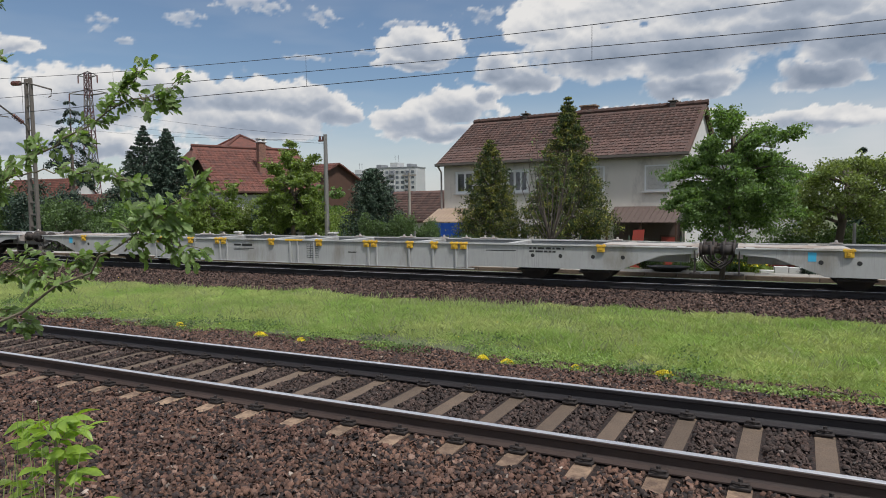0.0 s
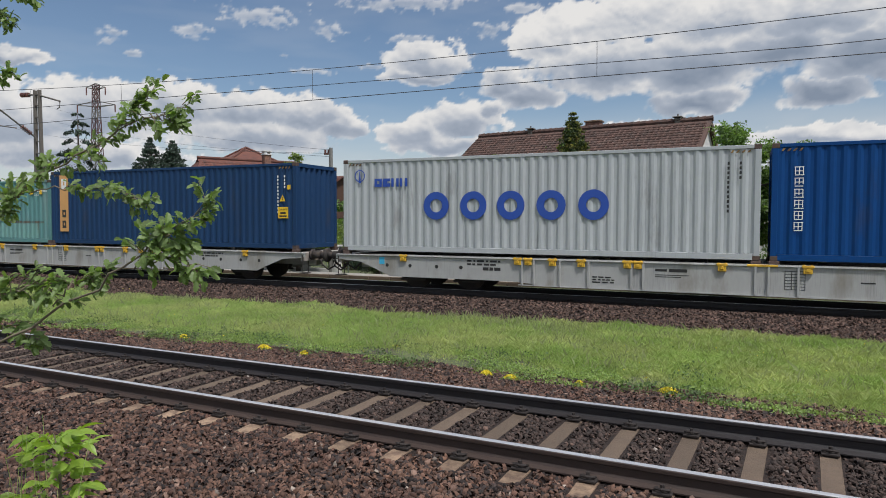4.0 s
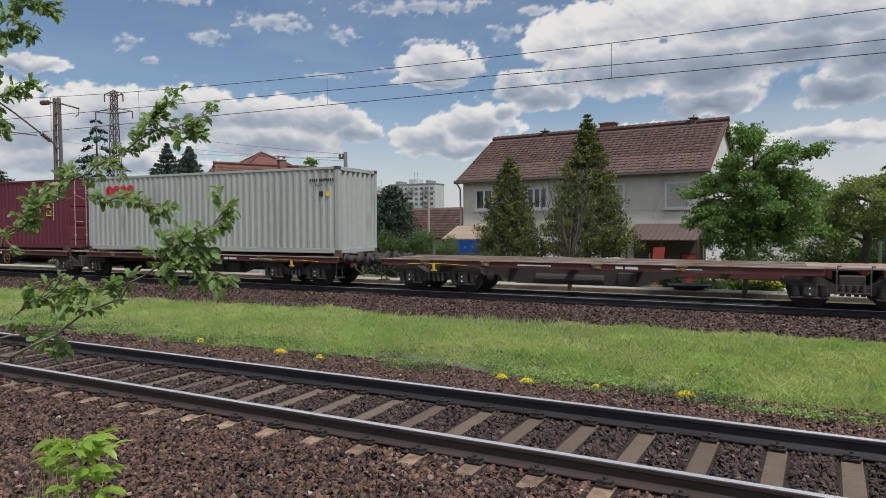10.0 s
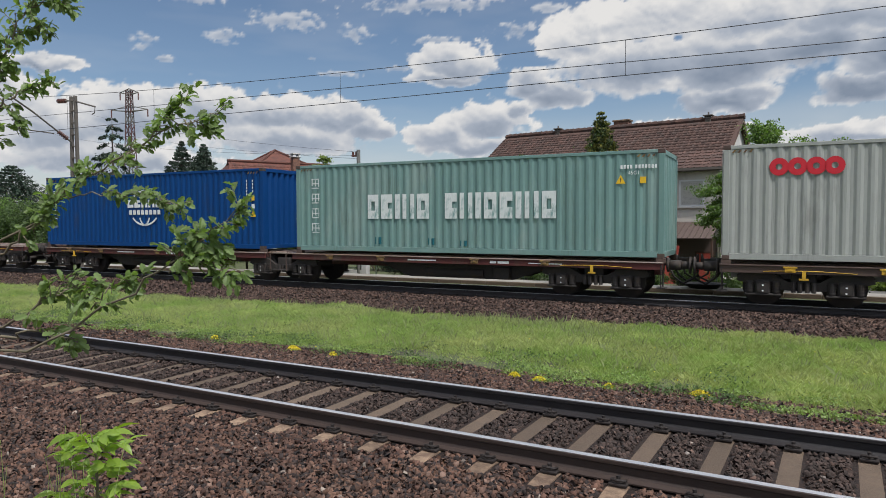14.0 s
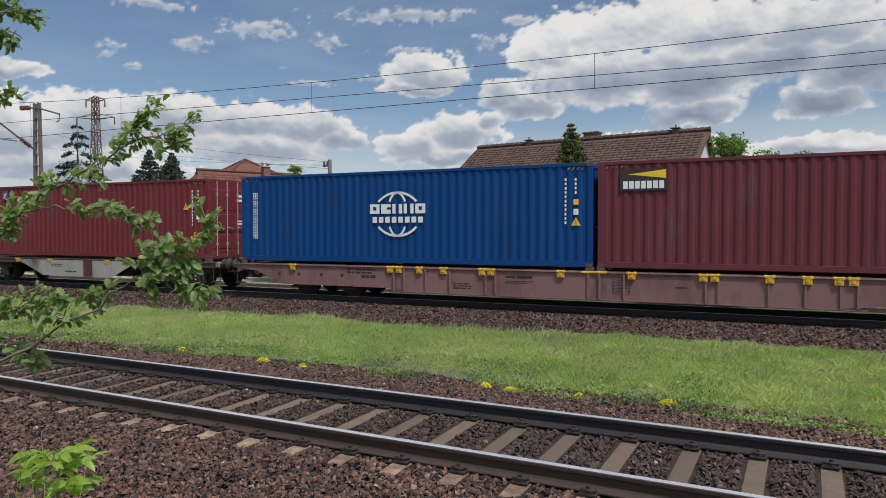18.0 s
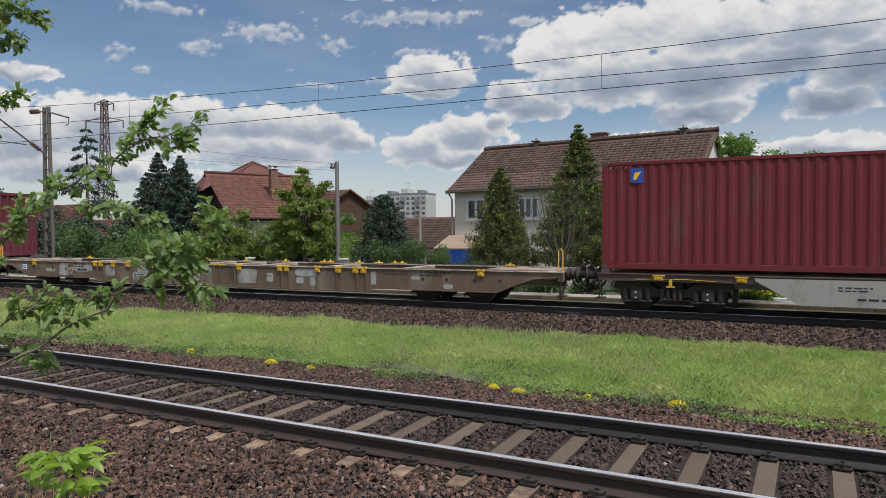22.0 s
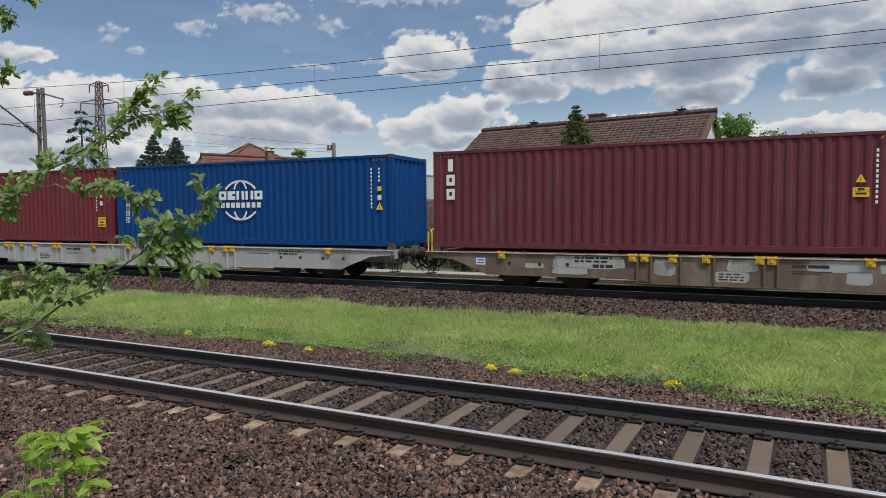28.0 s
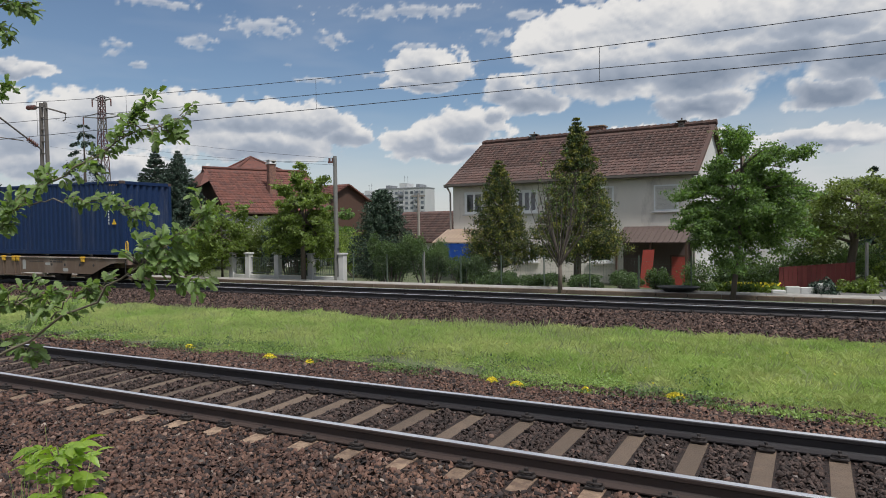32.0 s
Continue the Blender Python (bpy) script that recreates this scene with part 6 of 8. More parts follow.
def red_house():
    """A house turned to the street, with a gabled red roof, a taller pyramid roof behind and a brick chimney."""
    g = -0.9
    W, D, eave, ridge = 8.5, 10.0, 3.25, 6.75
    h = thing("house", -32.45, 28.9, 0, 65, label="house with a red tiled roof, brick chimney and brown wood trim", category="house")
    holes = [(1.0, 2.0, 0.8, 2.2), (4.0, 5.2, 0.8, 2.2), (6.5, 7.5, 0.8, 2.2)]
    part("front_wall", wall_with_openings(0.3, W, g, eave - 0.2, 0.5, 0.8, holes), M["render_white_gable_shade"], h)
    for a, b, c, d in holes:
        window(h, a, c, b - a, d - c, 2, 0, 0.5, "dark_wood")
    part("gable_wall", Shape().extrude([(0.8, g), (D - 0.5, g), (D - 0.5, eave - 0.1), (D / 2, ridge - 0.25), (0.8, eave)], "x", 0.35, 0.65), M["render_white_gable_shade"], h)
    part("body", Shape().box(0.65, W, 1.7, D - 0.5, g, eave - 0.2), M["render_white_gable_shade"], h)
    ang = math.degrees(math.atan2(ridge - eave, D / 2))
    sl = math.hypot(ridge - eave, D / 2)
    tiled_slope(h, "tile_red", W, sl, slope_pose(0, 0, eave, ang), single=150)
    tiled_slope(h, "tile_red", W, sl, pose(W, D, eave, 0, 0, 180) @ pose(0, 0, 0, ang, 0, 0))
    part("ridge", Shape().tube([(0, D / 2, ridge + 0.05), (W, D / 2, ridge + 0.05)], 0.12, 8), M["tile_red"], h)
    part("half_hip", Shape().add([(-0.02, D / 2 - 1.5, ridge - 1.05), (-0.02, D / 2 + 1.5, ridge - 1.05), (-0.9, D / 2 + 2.2, ridge - 1.5), (-0.9, D / 2 - 2.2, ridge - 1.5), (0.3, D / 2, ridge + 0.05)],
                                 [(4, 3, 2), (4, 0, 3), (4, 2, 1), (0, 1, 2, 3)]), M["tile_red"], h)
    for y in (2.6, 3.6, 4.6, 5.6):
        pane = part("gable_window", Shape().box(0.30, 0.36, y, y + 0.7, 3.6, 4.9), M["frame_white"], h)
        # solid near-black pane, the room's shade put into its colour
        part("pane", Shape().box(0.28, 0.30, y + 0.1, y + 0.6, 3.7, 4.8), M["room_shade"], pane)
    part("gable_cladding", Shape().extrude([(1.4, eave + 0.1), (D - 1.4, eave + 0.1), (D / 2, ridge - 0.5)], "x", 0.25, 0.34), M["dark_wood"], h)
    part("gutter", Shape().box(0, W, -0.12, 0.0, eave - 0.06, eave + 0.04), M["dark_wood"], h)
    c0, r0 = Vector((4.96, 8.1, 0)), 4.1
    base = [(c0.x - r0, c0.y - r0, 5.6), (c0.x + r0, c0.y - r0, 5.6), (c0.x + r0, c0.y + r0, 5.6), (c0.x - r0, c0.y + r0, 5.6)]
    for k in range(4):
        a, b = base[k], base[(k + 1) % 4]
        part("pyramid_slope", Shape().add([a, b, (c0.x, c0.y, 8.1), (a[0], a[1], a[2] - 0.12), (b[0], b[1], b[2] - 0.12)], [(0, 1, 2), (3, 4, 1, 0)]), M["tile_red"], h)
        part("hip_tiles", Shape().tube([a, (c0.x, c0.y, 8.12)], 0.11, 7), M["tile_red"], h)
    part("tower_wall", Shape().box(c0.x - 2.5, c0.x + 2.5, c0.y - 2.5, c0.y + 2.5, g, 5.55), M["dark_wood"], h)
    return h


ch = thing("chimney", -32.74, 33.8, 4.25, 65, label="brick chimney stack with a pale cap on the red roof", category="chimney")
part("shaft", Shape().box(-0.26, 0.26, -0.26, 0.26, 0, 2.75, 0.01), M["brick"], ch)
part("cap", Shape().box(-0.33, 0.33, -0.33, 0.33, 2.75, 2.83, 0.01).box(-0.26, -0.18, -0.26, 0.26, 2.83, 3.0).box(0.18, 0.26, -0.26, 0.26, 2.83, 3.0).box(-0.31, 0.31, -0.31, 0.31, 3.0, 3.07), M["render_white_gable_shade"], ch)
red_house()


def small_house(x, y, w, d, eave, ridge, mat, wall, rz, label):
    h = thing("house", x, y, 0, rz, label=label, category="house")
    holes = [(w * 0.15, w * 0.35, eave - 1.6, eave - 0.5), (w * 0.6, w * 0.8, eave - 1.6, eave - 0.5)]
    part("wall", wall_with_openings(0, w, -1.0, eave, 0, 0.3, holes), M[wall], h)
    for a, b, c, e in holes:
        window(h, a, c, b - a, e - c, 2, 0, 0.0, "dark_wood")
    part("wall", Shape().extrude([(0.3, -1.0), (d, -1.0), (d, eave), (d / 2, ridge - 0.1), (0.3, eave + 0.1)], "x", 0.0, 0.3), M[wall], h)
    part("wall", Shape().extrude([(0.3, -1.0), (d, -1.0), (d, eave), (d / 2, ridge - 0.1), (0.3, eave + 0.1)], "x", w - 0.3, w), M[wall], h)
    ang, sl = math.degrees(math.atan2(ridge - eave, d / 2)), math.hypot(ridge - eave, d / 2)
    tiled_slope(h, mat, w + 0.8, sl + 0.5, slope_pose(-0.4, -0.5 * math.cos(radians(ang)), eave - 0.5 * math.sin(radians(ang)) + 0.1, ang), 0, 0.4, 0.42)
    tiled_slope(h, mat, w + 0.8, sl + 0.5, pose(w + 0.4, d + 0.5 * math.cos(radians(ang)), eave - 0.5 * math.sin(radians(ang)) + 0.1, 0, 0, 180) @ pose(0, 0, 0, ang, 0, 0), 0, 0.4, 0.42)
    return h


small_house(-37.9, 43.2, 3.2, 5.6, 4.7, 6.1, "tile_red", "dark_wood", -8, "small upper storey of dark wood under a red tiled roof")
small_house(-33.2, 50, 9.5, 8, 0.9, 3.6, "tile_brown", "render_white_gable_shade", -4, "low white house with a brown tiled roof behind the gardens")
small_house(-118, 62, 16, 9, 2.6, 7.6, "tile_red", "render_white_gable_shade", 6, "house with a faded red tiled roof among trees")
small_house(-96, 58, 9, 8, 2.0, 4.6, "tile_red", "render_white_gable_shade", 0, "low house with a red tiled roof among trees")
small_house(3.3, 36, 9, 6.4, 3.5, 5.2, "tile_brown", "render_white_gable_shade", 90, "house with a brown roof behind large trees")


def tower_block(x, y, w, d, floors, bays, rz, label):
    b = thing("apartment_building", x, y, 0, rz, label=label, category="apartment building")
    fh = 2.65
    H = floors * fh + 2
    part("wall", Shape().box(0, w, 0.3, d, -1, H), M["panel_block"], b)
    part("roof", Shape().box(-0.2, w + 0.2, 0.1, d + 0.2, H, H + 0.5), M["panel_dark"], b)
    part("lift_house", Shape().box(w * 0.42, w * 0.58, 2, d - 2, H + 0.5, H + 2.9), M["panel_block"], b)
    part("lift_house", Shape().box(w * 0.12, w * 0.22, 2, d - 2, H + 0.5, H + 2.1), M["panel_dark"], b)
    part("lift_house", Shape().box(w * 0.78, w * 0.86, 2, d - 2, H + 0.5, H + 2.1), M["panel_dark"], b)
    for k in (0.46, 0.53):
        part("aerial", Shape().tube([(w * k, d / 2, H + 3.5), (w * k, d / 2, H + 7)], 0.08, 4).box(w * k - 0.5, w * k + 0.5, d / 2 - 0.03, d / 2 + 0.03, H + 6, H + 6.1), M["panel_dark"], b)
    pm = shared(("block_window", w, bays), lambda: Shape().box(0.5, w / bays - 0.9, -0.02, 0.08, 0.75, 2.1))
    bm_ = shared(("block_balcony", w, bays), lambda: Shape().box(0.2, w / bays - 0.2, -0.9, 0.0, 0.0, 1.05).box(0.1, 0.2, -0.9, 0.3, 0.0, fh).box(w / bays - 0.2, w / bays - 0.1, -0.9, 0.3, 0.0, fh))
    sm = shared(("block_panel", w, bays), lambda: Shape().box(0.03, w / bays - 0.03, 0.06, 0.3, 0.03, fh - 0.03))
    for i in range(bays):
        for k in range(floors):
            at = (i * w / bays, 0.2, 1 + k * fh)
            pn = put("wall_panel", sm, M["panel_block"], b)
            pn.location = at
            if i % 3 == 1:
                q = put("balcony", bm_, M["panel_dark"] if (i // 4 + k) % 3 else M["panel_block"], b)
                q.location = at
            wd = put("window", pm, M["block_glass"], pn)
            wd.location = (0, 0.0, 0)
    return b


tower_block(-218, 300, 22, 12, 7, 7, 8, "grey concrete panel apartment block of seven storeys")
tower_block(-195, 296, 27, 12, 8, 9, 4, "grey concrete panel apartment block with a lift house")
tower_block(-134, 330, 22, 12, 7, 6, 4, "grey concrete panel apartment block far off")

# ---- street: pavement slabs, kerb, gate posts, fences ----
pave = tagged(part("pavement", Shape().box(-90, 30, 17.32, 18.3, -0.6, -0.262), M["pavement"]), label="pale concrete pavement beside the far track", category="pavement", kind="structure")
sm = Shape().box(-0.74, 0.74, -0.47, 0.47, 0.0, 0.03, 0.008).mesh("paving_slab")
for i in range(52):
    q = put("paving_slab", sm, M["pavement"], pave)
    q.location = (-62 + i * 1.5, 17.81, -0.262)
km = Shape().box(-0.49, 0.49, 0, 0.12, -0.25, 0.0, 0.015).mesh("kerb_stone")
for i in range(70):
    q = put("kerb_stone", km, M["concrete"], pave)
    q.location = (-62 + i * 1.0, 17.19, -0.235)
tagged(part("road", Shape().box(3.0, 40, 18.4, 23.5, -0.7, -0.30), M["asphalt"]), label="grey asphalt side road", category="road", kind="structure")

gp = Shape().box(-0.14, 0.14, -0.14, 0.14, 0.0, 1.2, 0.015).box(-0.18, 0.18, -0.18, 0.18, 1.2, 1.28, 0.015).mesh("pillar")
wall = thing("garden_wall", -22.0, 19.0, -0.45, label="white gate pillars with low wall and dark wire panels", category="fence")
xs = [0.0, 1.08, 2.9, 4.9, 6.65]
for x in xs:
    q = put("pillar", gp, M["render_white_gable_shade"], wall, "white rendered pillar")
    q.location = (x, 0, 0.1)
for a, b in zip(xs, xs[1:]):
    part("plinth", Shape().box(a + 0.14, b - 0.14, -0.1, 0.1, 0, 0.32, 0.01), M["render_white_gable_shade"], wall)
    n = int((b - a) / 0.12)
    for i in range(1, n):
        q = put("bar", shared(("fence_bar",), lambda: Shape().box(-0.008, 0.008, -0.008, 0.008, 0.34, 1.15)), M["fence_wire"], wall)
        q.location = (a + (b - a) * i / n, 0, 0)
    part("rail", Shape().box(a + 0.14, b - 0.14, -0.015, 0.015, 1.1, 1.14).box(a + 0.14, b - 0.14, -0.015, 0.015, 0.4, 0.44), M["fence_wire"], wall)
wf = thing("wire_fence", -14.6, 18.75, -0.45, label="green wire mesh fence on thin posts before the gardens", category="fence")
for i in range(9):
    q = put("post", shared(("fence_post",), lambda: Shape().tube([(0, 0, 0), (0, 0, 1.35)], 0.025, 6)), M["fence_wire"], wf)
    q.location = (i * 1.75, 0, 0)
mesh = Shape()
for i in range(141):
    mesh.box(i * 0.1 - 0.0015, i * 0.1 + 0.0015, -0.002, 0.001, 0.05, 1.25)
for k in range(13):
    mesh.box(0, 14.0, -0.002, 0.001, 0.05 + 0.1 * k, 0.053 + 0.1 * k)
tagged(part("wire_mesh", mesh, M["fence_wire"], wf), kind="stuff")

# brown-red board fence and stepped white wall by the side road
rf = thing("board_fence", 2.0, 21.6, -0.75, 8, label="dark red board fence beside the side road", category="fence")
for i in range(16):
    q = put("board", shared(("fence_board",), lambda: Shape().box(0, 0.145, -0.012, 0.012, 0.0, 1.15, 0.004)), M["red_fence"], rf)
    q.location = (i * 0.15, 0, 0.0 + 0.012 * i)
part("rail", Shape().box(0, 2.4, 0.013, 0.05, 0.3, 0.38).box(0, 2.4, 0.013, 0.05, 0.9, 0.98), M["dark_wood"], rf)
lw = thing("garden_wall", 1.85, 18.9, -0.45, 10, label="low stepped white garden wall", category="wall")
for i in range(4):
    part("block", Shape().box(i * 0.42, i * 0.42 + 0.41, -0.1, 0.1, 0, 0.26 + 0.07 * (i % 2) + 0.05 * i, 0.02), M["render_white_gable_shade"], lw)
tub = thing("tub", -0.87, 17.75, -0.232, 4, label="black plastic tub on the pavement", category="tub")
part("bowl", Shape().add([(r * math.cos(a) * 1.4, r * math.sin(a), z) for r, z in ((0.30, 0.0), (0.46, 0.16), (0.50, 0.17), (0.44, 0.12), (0.26, 0.03)) for a in np.linspace(0, 2 * math.pi, 20, endpoint=False)],
                         [(20 * k + i, 20 * k + (i + 1) % 20, 20 * k + 20 + (i + 1) % 20, 20 * k + 20 + i) for k in range(4) for i in range(20)] + [tuple(range(20)), tuple(range(80, 100))]), M["black_plastic"], tub, smooth=True)


# ---- poles, masts, wires ----
up = thing("utility_pole", -15.67, 19.0, -0.5, label="grey concrete utility pole with insulators and a street lamp arm", category="utility pole")
part("pole", Shape().tube([(0, 0, 0), (0, 0, 5.75)], [0.13, 0.085], 10), M["galvanised"], up)
part("arm", Shape().box(-0.35, 0.05, -0.05, 0.05, 5.45, 5.53).tube([(-0.3, 0, 5.5), (-0.3, 0, 5.68)], 0.05, 8).tube([(-0.12, 0, 5.5), (-0.12, 0, 5.68)], 0.05, 8), M["insulator"], up)
st = thing("stake", -10.55, 17.9, -0.5, label="thin grey metal stake beside the pavement", category="stake")
part("bar", Shape().tube([(0, 0, 0), (0, 0, 1.55)], 0.03, 6), M["galvanised"], st)
tp = thing("utility_pole", -23.5, 40.0, -0.9, label="distant wooden pole with a crossarm", category="utility pole")
part("pole", Shape().tube([(0, 0, 0), (0, 0, 5.6)], [0.13, 0.09], 8), M["weathered_wood"], tp)
part("crossarm", Shape().box(-0.6, 0.6, -0.05, 0.05, 5.35, 5.47), M["weathered_wood"], tp)
lp = thing("street_lamp", 4.6, 20.5, -0.6, label="thin grey steel post at the side road", category="street lamp")
part("pole", Shape().tube([(0, 0, 0), (0, 0, 1.9)], [0.06, 0.05], 8), M["galvanised"], lp)


def beside_line(x, y, z):
    """A place near the overhead line, drawn in with the line as it comes nearer to the near track."""
    k = 18.966 / (18.966 - 0.0529 * (max(x, -45.0) - 2.657)) if x < 2.657 else 1.0
    return (2.657 + (x - 2.657) * k, -5.458 + (y + 5.458) * k, 1.95 + (z - 1.95) * k)


def lattice_mast(x, y, z, h, label):
    """A railway mast of two channels with rungs between."""
    m = thing("catenary_mast", x, y, z, label=label, category="catenary mast")
    for k in (-1, 1):
        part("channel", Shape().add([(k * 0.28, -0.09, 0), (k * 0.28, 0.09, 0), (k * 0.40, 0.09, 0), (k * 0.40, -0.09, 0), (k * 0.13, -0.08, h), (k * 0.13, 0.08, h), (k * 0.24, 0.08, h), (k * 0.24, -0.08, h)],
                                    [(0, 1, 2, 3), (4, 5, 6, 7), (0, 1, 5, 4), (1, 2, 6, 5), (2, 3, 7, 6), (3, 0, 4, 7)]), M["mast_steel"], m)
    for i in range(14):
        w = 0.29 - 0.14 * i / 14
        zz = 0.4 + i * (h - 0.6) / 14
        part("rung", Shape().box(-w, w, -0.05, 0.05, zz, zz + 0.06), M["mast_steel"], m)
    return m


mx, my, mz = beside_line(-33.0, 16.6, -0.5)
cm = lattice_mast(mx, my, mz, 9.46, "steel lattice catenary mast with cantilever arms")
part("top_arm", Shape().tube([(-1.4, 0, 9.32), (0, 0, 9.22), (1.9, 0, 8.72)], 0.045, 6).tube([(1.9, 0, 8.72), (1.85, 0, 8.4), (1.65, 0, 8.35)], 0.03, 6), M["mast_steel"], cm)
for i in range(5):
    part("insulator", Shape().tube([(-1.35 + 0.13 * i, 0, 9.32 - 0.009 * i), (-1.29 + 0.13 * i, 0, 9.316 - 0.009 * i)], 0.13, 10), M["insulator"], cm)
part("cantilever", Shape().tube([(-0.1, -0.1, 6.98), (-0.22, -2.1, 8.39), (-0.28, -3.1, 9.0)], 0.045, 6).tube([(0.0, -1.1, 7.33), (-0.3, -2.1, 7.4), (-0.6, -3.2, 7.5)], 0.03, 6), M["mast_steel"], cm)
for i in range(5):
    f = 0.12 + 0.05 * i
    part("insulator", Shape().tube([(-0.1 - 0.12 * f, -0.1 - 2.0 * f, 6.98 + 1.41 * f), (-0.1 - 0.12 * (f + 0.02), -0.1 - 2.0 * (f + 0.02), 6.98 + 1.41 * (f + 0.02))], 0.12, 10), M["insulator"], cm)
cm.scale = ((my + 5.458) / 22.058,) * 3
part("footing", Shape().box(-0.5, 0.5, -0.35, 0.35, -0.6, 0.03, 0.02), M["concrete"], cm)
lattice_mast(45.0, 18.2, -0.5, 9.4, "steel lattice catenary mast beside the far track")


def wire(name, pts, r, label, mat="wire"):
    return tagged(part(name, Shape().tube(pts, r, 5), M[mat]), label=label, category="overhead wire")


oc = thing("overhead_line", 0, 0, 0, label="catenary of messenger and contact wires with droppers over the far track", category="overhead wire")


def hang(x):
    """Height of the messenger wire: masts at x = -33 and 45."""
    u = (x + 33) % 78 - 39
    return 6.93 + 0.00095 * u * u


XW = [x for x in range(-189, 46, 3)]
part("messenger_wire", Shape().tube([beside_line(x, YF, hang(x)) for x in XW], 0.011, 5), M["wire"], oc)
part("contact_wire", Shape().tube([beside_line(x, YF, max(6.2, 6.316 - 0.0317 * x) if x > -33 else 7.36) for x in XW], 0.011, 5), M["wire"], oc)
part("contact_wire", Shape().tube([beside_line(x, YF, 5.98 - 0.0182 * x if x > -33 else 6.58) for x in XW], 0.012, 5), M["wire"], oc)
for x in (-28.5, -22.3, -12.32, -2.32, 7.7, 17.7):
    part("dropper", Shape().tube([beside_line(x, YF, hang(x)), beside_line(x, YF, 5.98 - 0.0182 * x)], 0.008, 4), M["wire"], oc)
for k, (y0, z0, y1, z1) in enumerate(((40, 12.5, 19.0, 5.0), (44, 15.5, 19.05, 5.15), (44, 14.0, 18.95, 4.85))):
    a, b = Vector((-75, y0, z0)), Vector((-15.67, y1, z1))
    wire("overhead_wire", [a.lerp(b, i / 14) - Vector((0, 0, 2.2 * (i / 14) * (1 - i / 14))) for i in range(15)], 0.007, "thin dark overhead wire strung across the sky")


def pylon(x, y, z, h):
    p = thing("power_pylon", x, y, z, 24, label="tall red and white steel lattice power pylon with three crossarms", category="power pylon")

    def half(t):
        return 1.1 * (1 - t) ** 1.4 + 0.50

    def bar(name, a, b, r, mat):
        return part(name, Shape().tube([a, b], r, 4), M[mat], p)
    levels = [0, 0.14, 0.27, 0.39, 0.50, 0.60, 0.69, 0.77, 0.84, 0.90, 0.95, 1.0]
    for n, (a, b) in enumerate(zip(levels, levels[1:])):
        mat = "pylon_red" if n % 4 < 3 else "mast_steel"
        wa, wb, za, zb = half(a), half(b), a * h, b * h
        for sx, sy in ((-1, -1), (1, -1), (1, 1), (-1, 1)):
            bar("leg", (sx * wa, sy * wa, za), (sx * wb, sy * wb, zb), 0.115, mat)
        for (ax, ay), (bx, by) in (((-1, -1), (1, -1)), ((1, -1), (1, 1)), ((1, 1), (-1, 1)), ((-1, 1), (-1, -1))):
            bar("brace", (ax * wa, ay * wa, za), (bx * wb, by * wb, zb), 0.065, mat)
            bar("brace", (bx * wa, by * wa, za), (ax * wb, ay * wb, zb), 0.065, mat)
            bar("brace", (ax * wb, ay * wb, zb), (bx * wb, by * wb, zb), 0.065, mat)
    for zf, w in ((0.985, 2.1), (0.87, 4.2)):
        for s in (-1, 1):
            part("crossarm", Shape().tube([(0, 0, zf * h + 0.9), (s * w, 0, zf * h)], 0.10, 4).tube([(0, 0.5, zf * h - 0.4), (s * w, 0, zf * h)], 0.09, 4).tube([(0, -0.5, zf * h - 0.4), (s * w, 0, zf * h)], 0.09, 4), M["galvanised"], p)
            part("insulator", Shape().tube([(s * w, 0, zf * h), (s * w, 0, zf * h - 1.6)], 0.13, 6), M["insulator"], p)


pylon(-131.0, 90.0, -1.0, 32.5)


# ---- trees and plants ----
def scatter_leaves(centres, size, rng, flat=0.0, long=1.6, rise=-0.35):
    """Small pointed, folded leaves at the centres, turned at random: four corners each, two faces."""
    n = len(centres)
    a = rng.normal(size=(n, 3))
    a[:, 2] += rise
    a /= np.linalg.norm(a, axis=1)[:, None]
    b = np.cross(a, rng.normal(size=(n, 3)) * np.array([1 - flat, 1 - flat, 1]))
    b /= np.linalg.norm(b, axis=1)[:, None] + 1e-9
    c = np.cross(a, b)
    s = (size * rng.uniform(0.6, 1.35, n))[:, None]
    root, tip = centres - a * s * long * 0.5, centres + a * s * long * 0.5
    left, right = centres + b * s * 0.5 + c * s * 0.12, centres - b * s * 0.5 + c * s * 0.12
    v = np.stack([root, left, tip, right], 1).reshape(-1, 3)
    i = np.arange(n) * 4
    return v, np.concatenate([np.stack([i, i + 1, i + 2], 1), np.stack([i, i + 2, i + 3], 1)])


def clump_points(clumps, n, rng, hollow=0.55):
    """Points in a set of ellipsoid clumps (x, y, z, rx, ry, rz), thicker towards their skins."""
    cl = np.asarray(clumps, float)
    w = (cl[:, 3] * cl[:, 4] * cl[:, 5]) ** 0.67
    k = rng.choice(len(cl), n, p=w / w.sum())
    d = rng.normal(size=(n, 3))
    d /= np.linalg.norm(d, axis=1)[:, None]
    r = hollow + (1 - hollow) * rng.uniform(0, 1, n) ** 0.6
    r *= 1 + 0.10 * rng.normal(size=n)
    return cl[k, :3] + d * r[:, None] * cl[k, 3:]


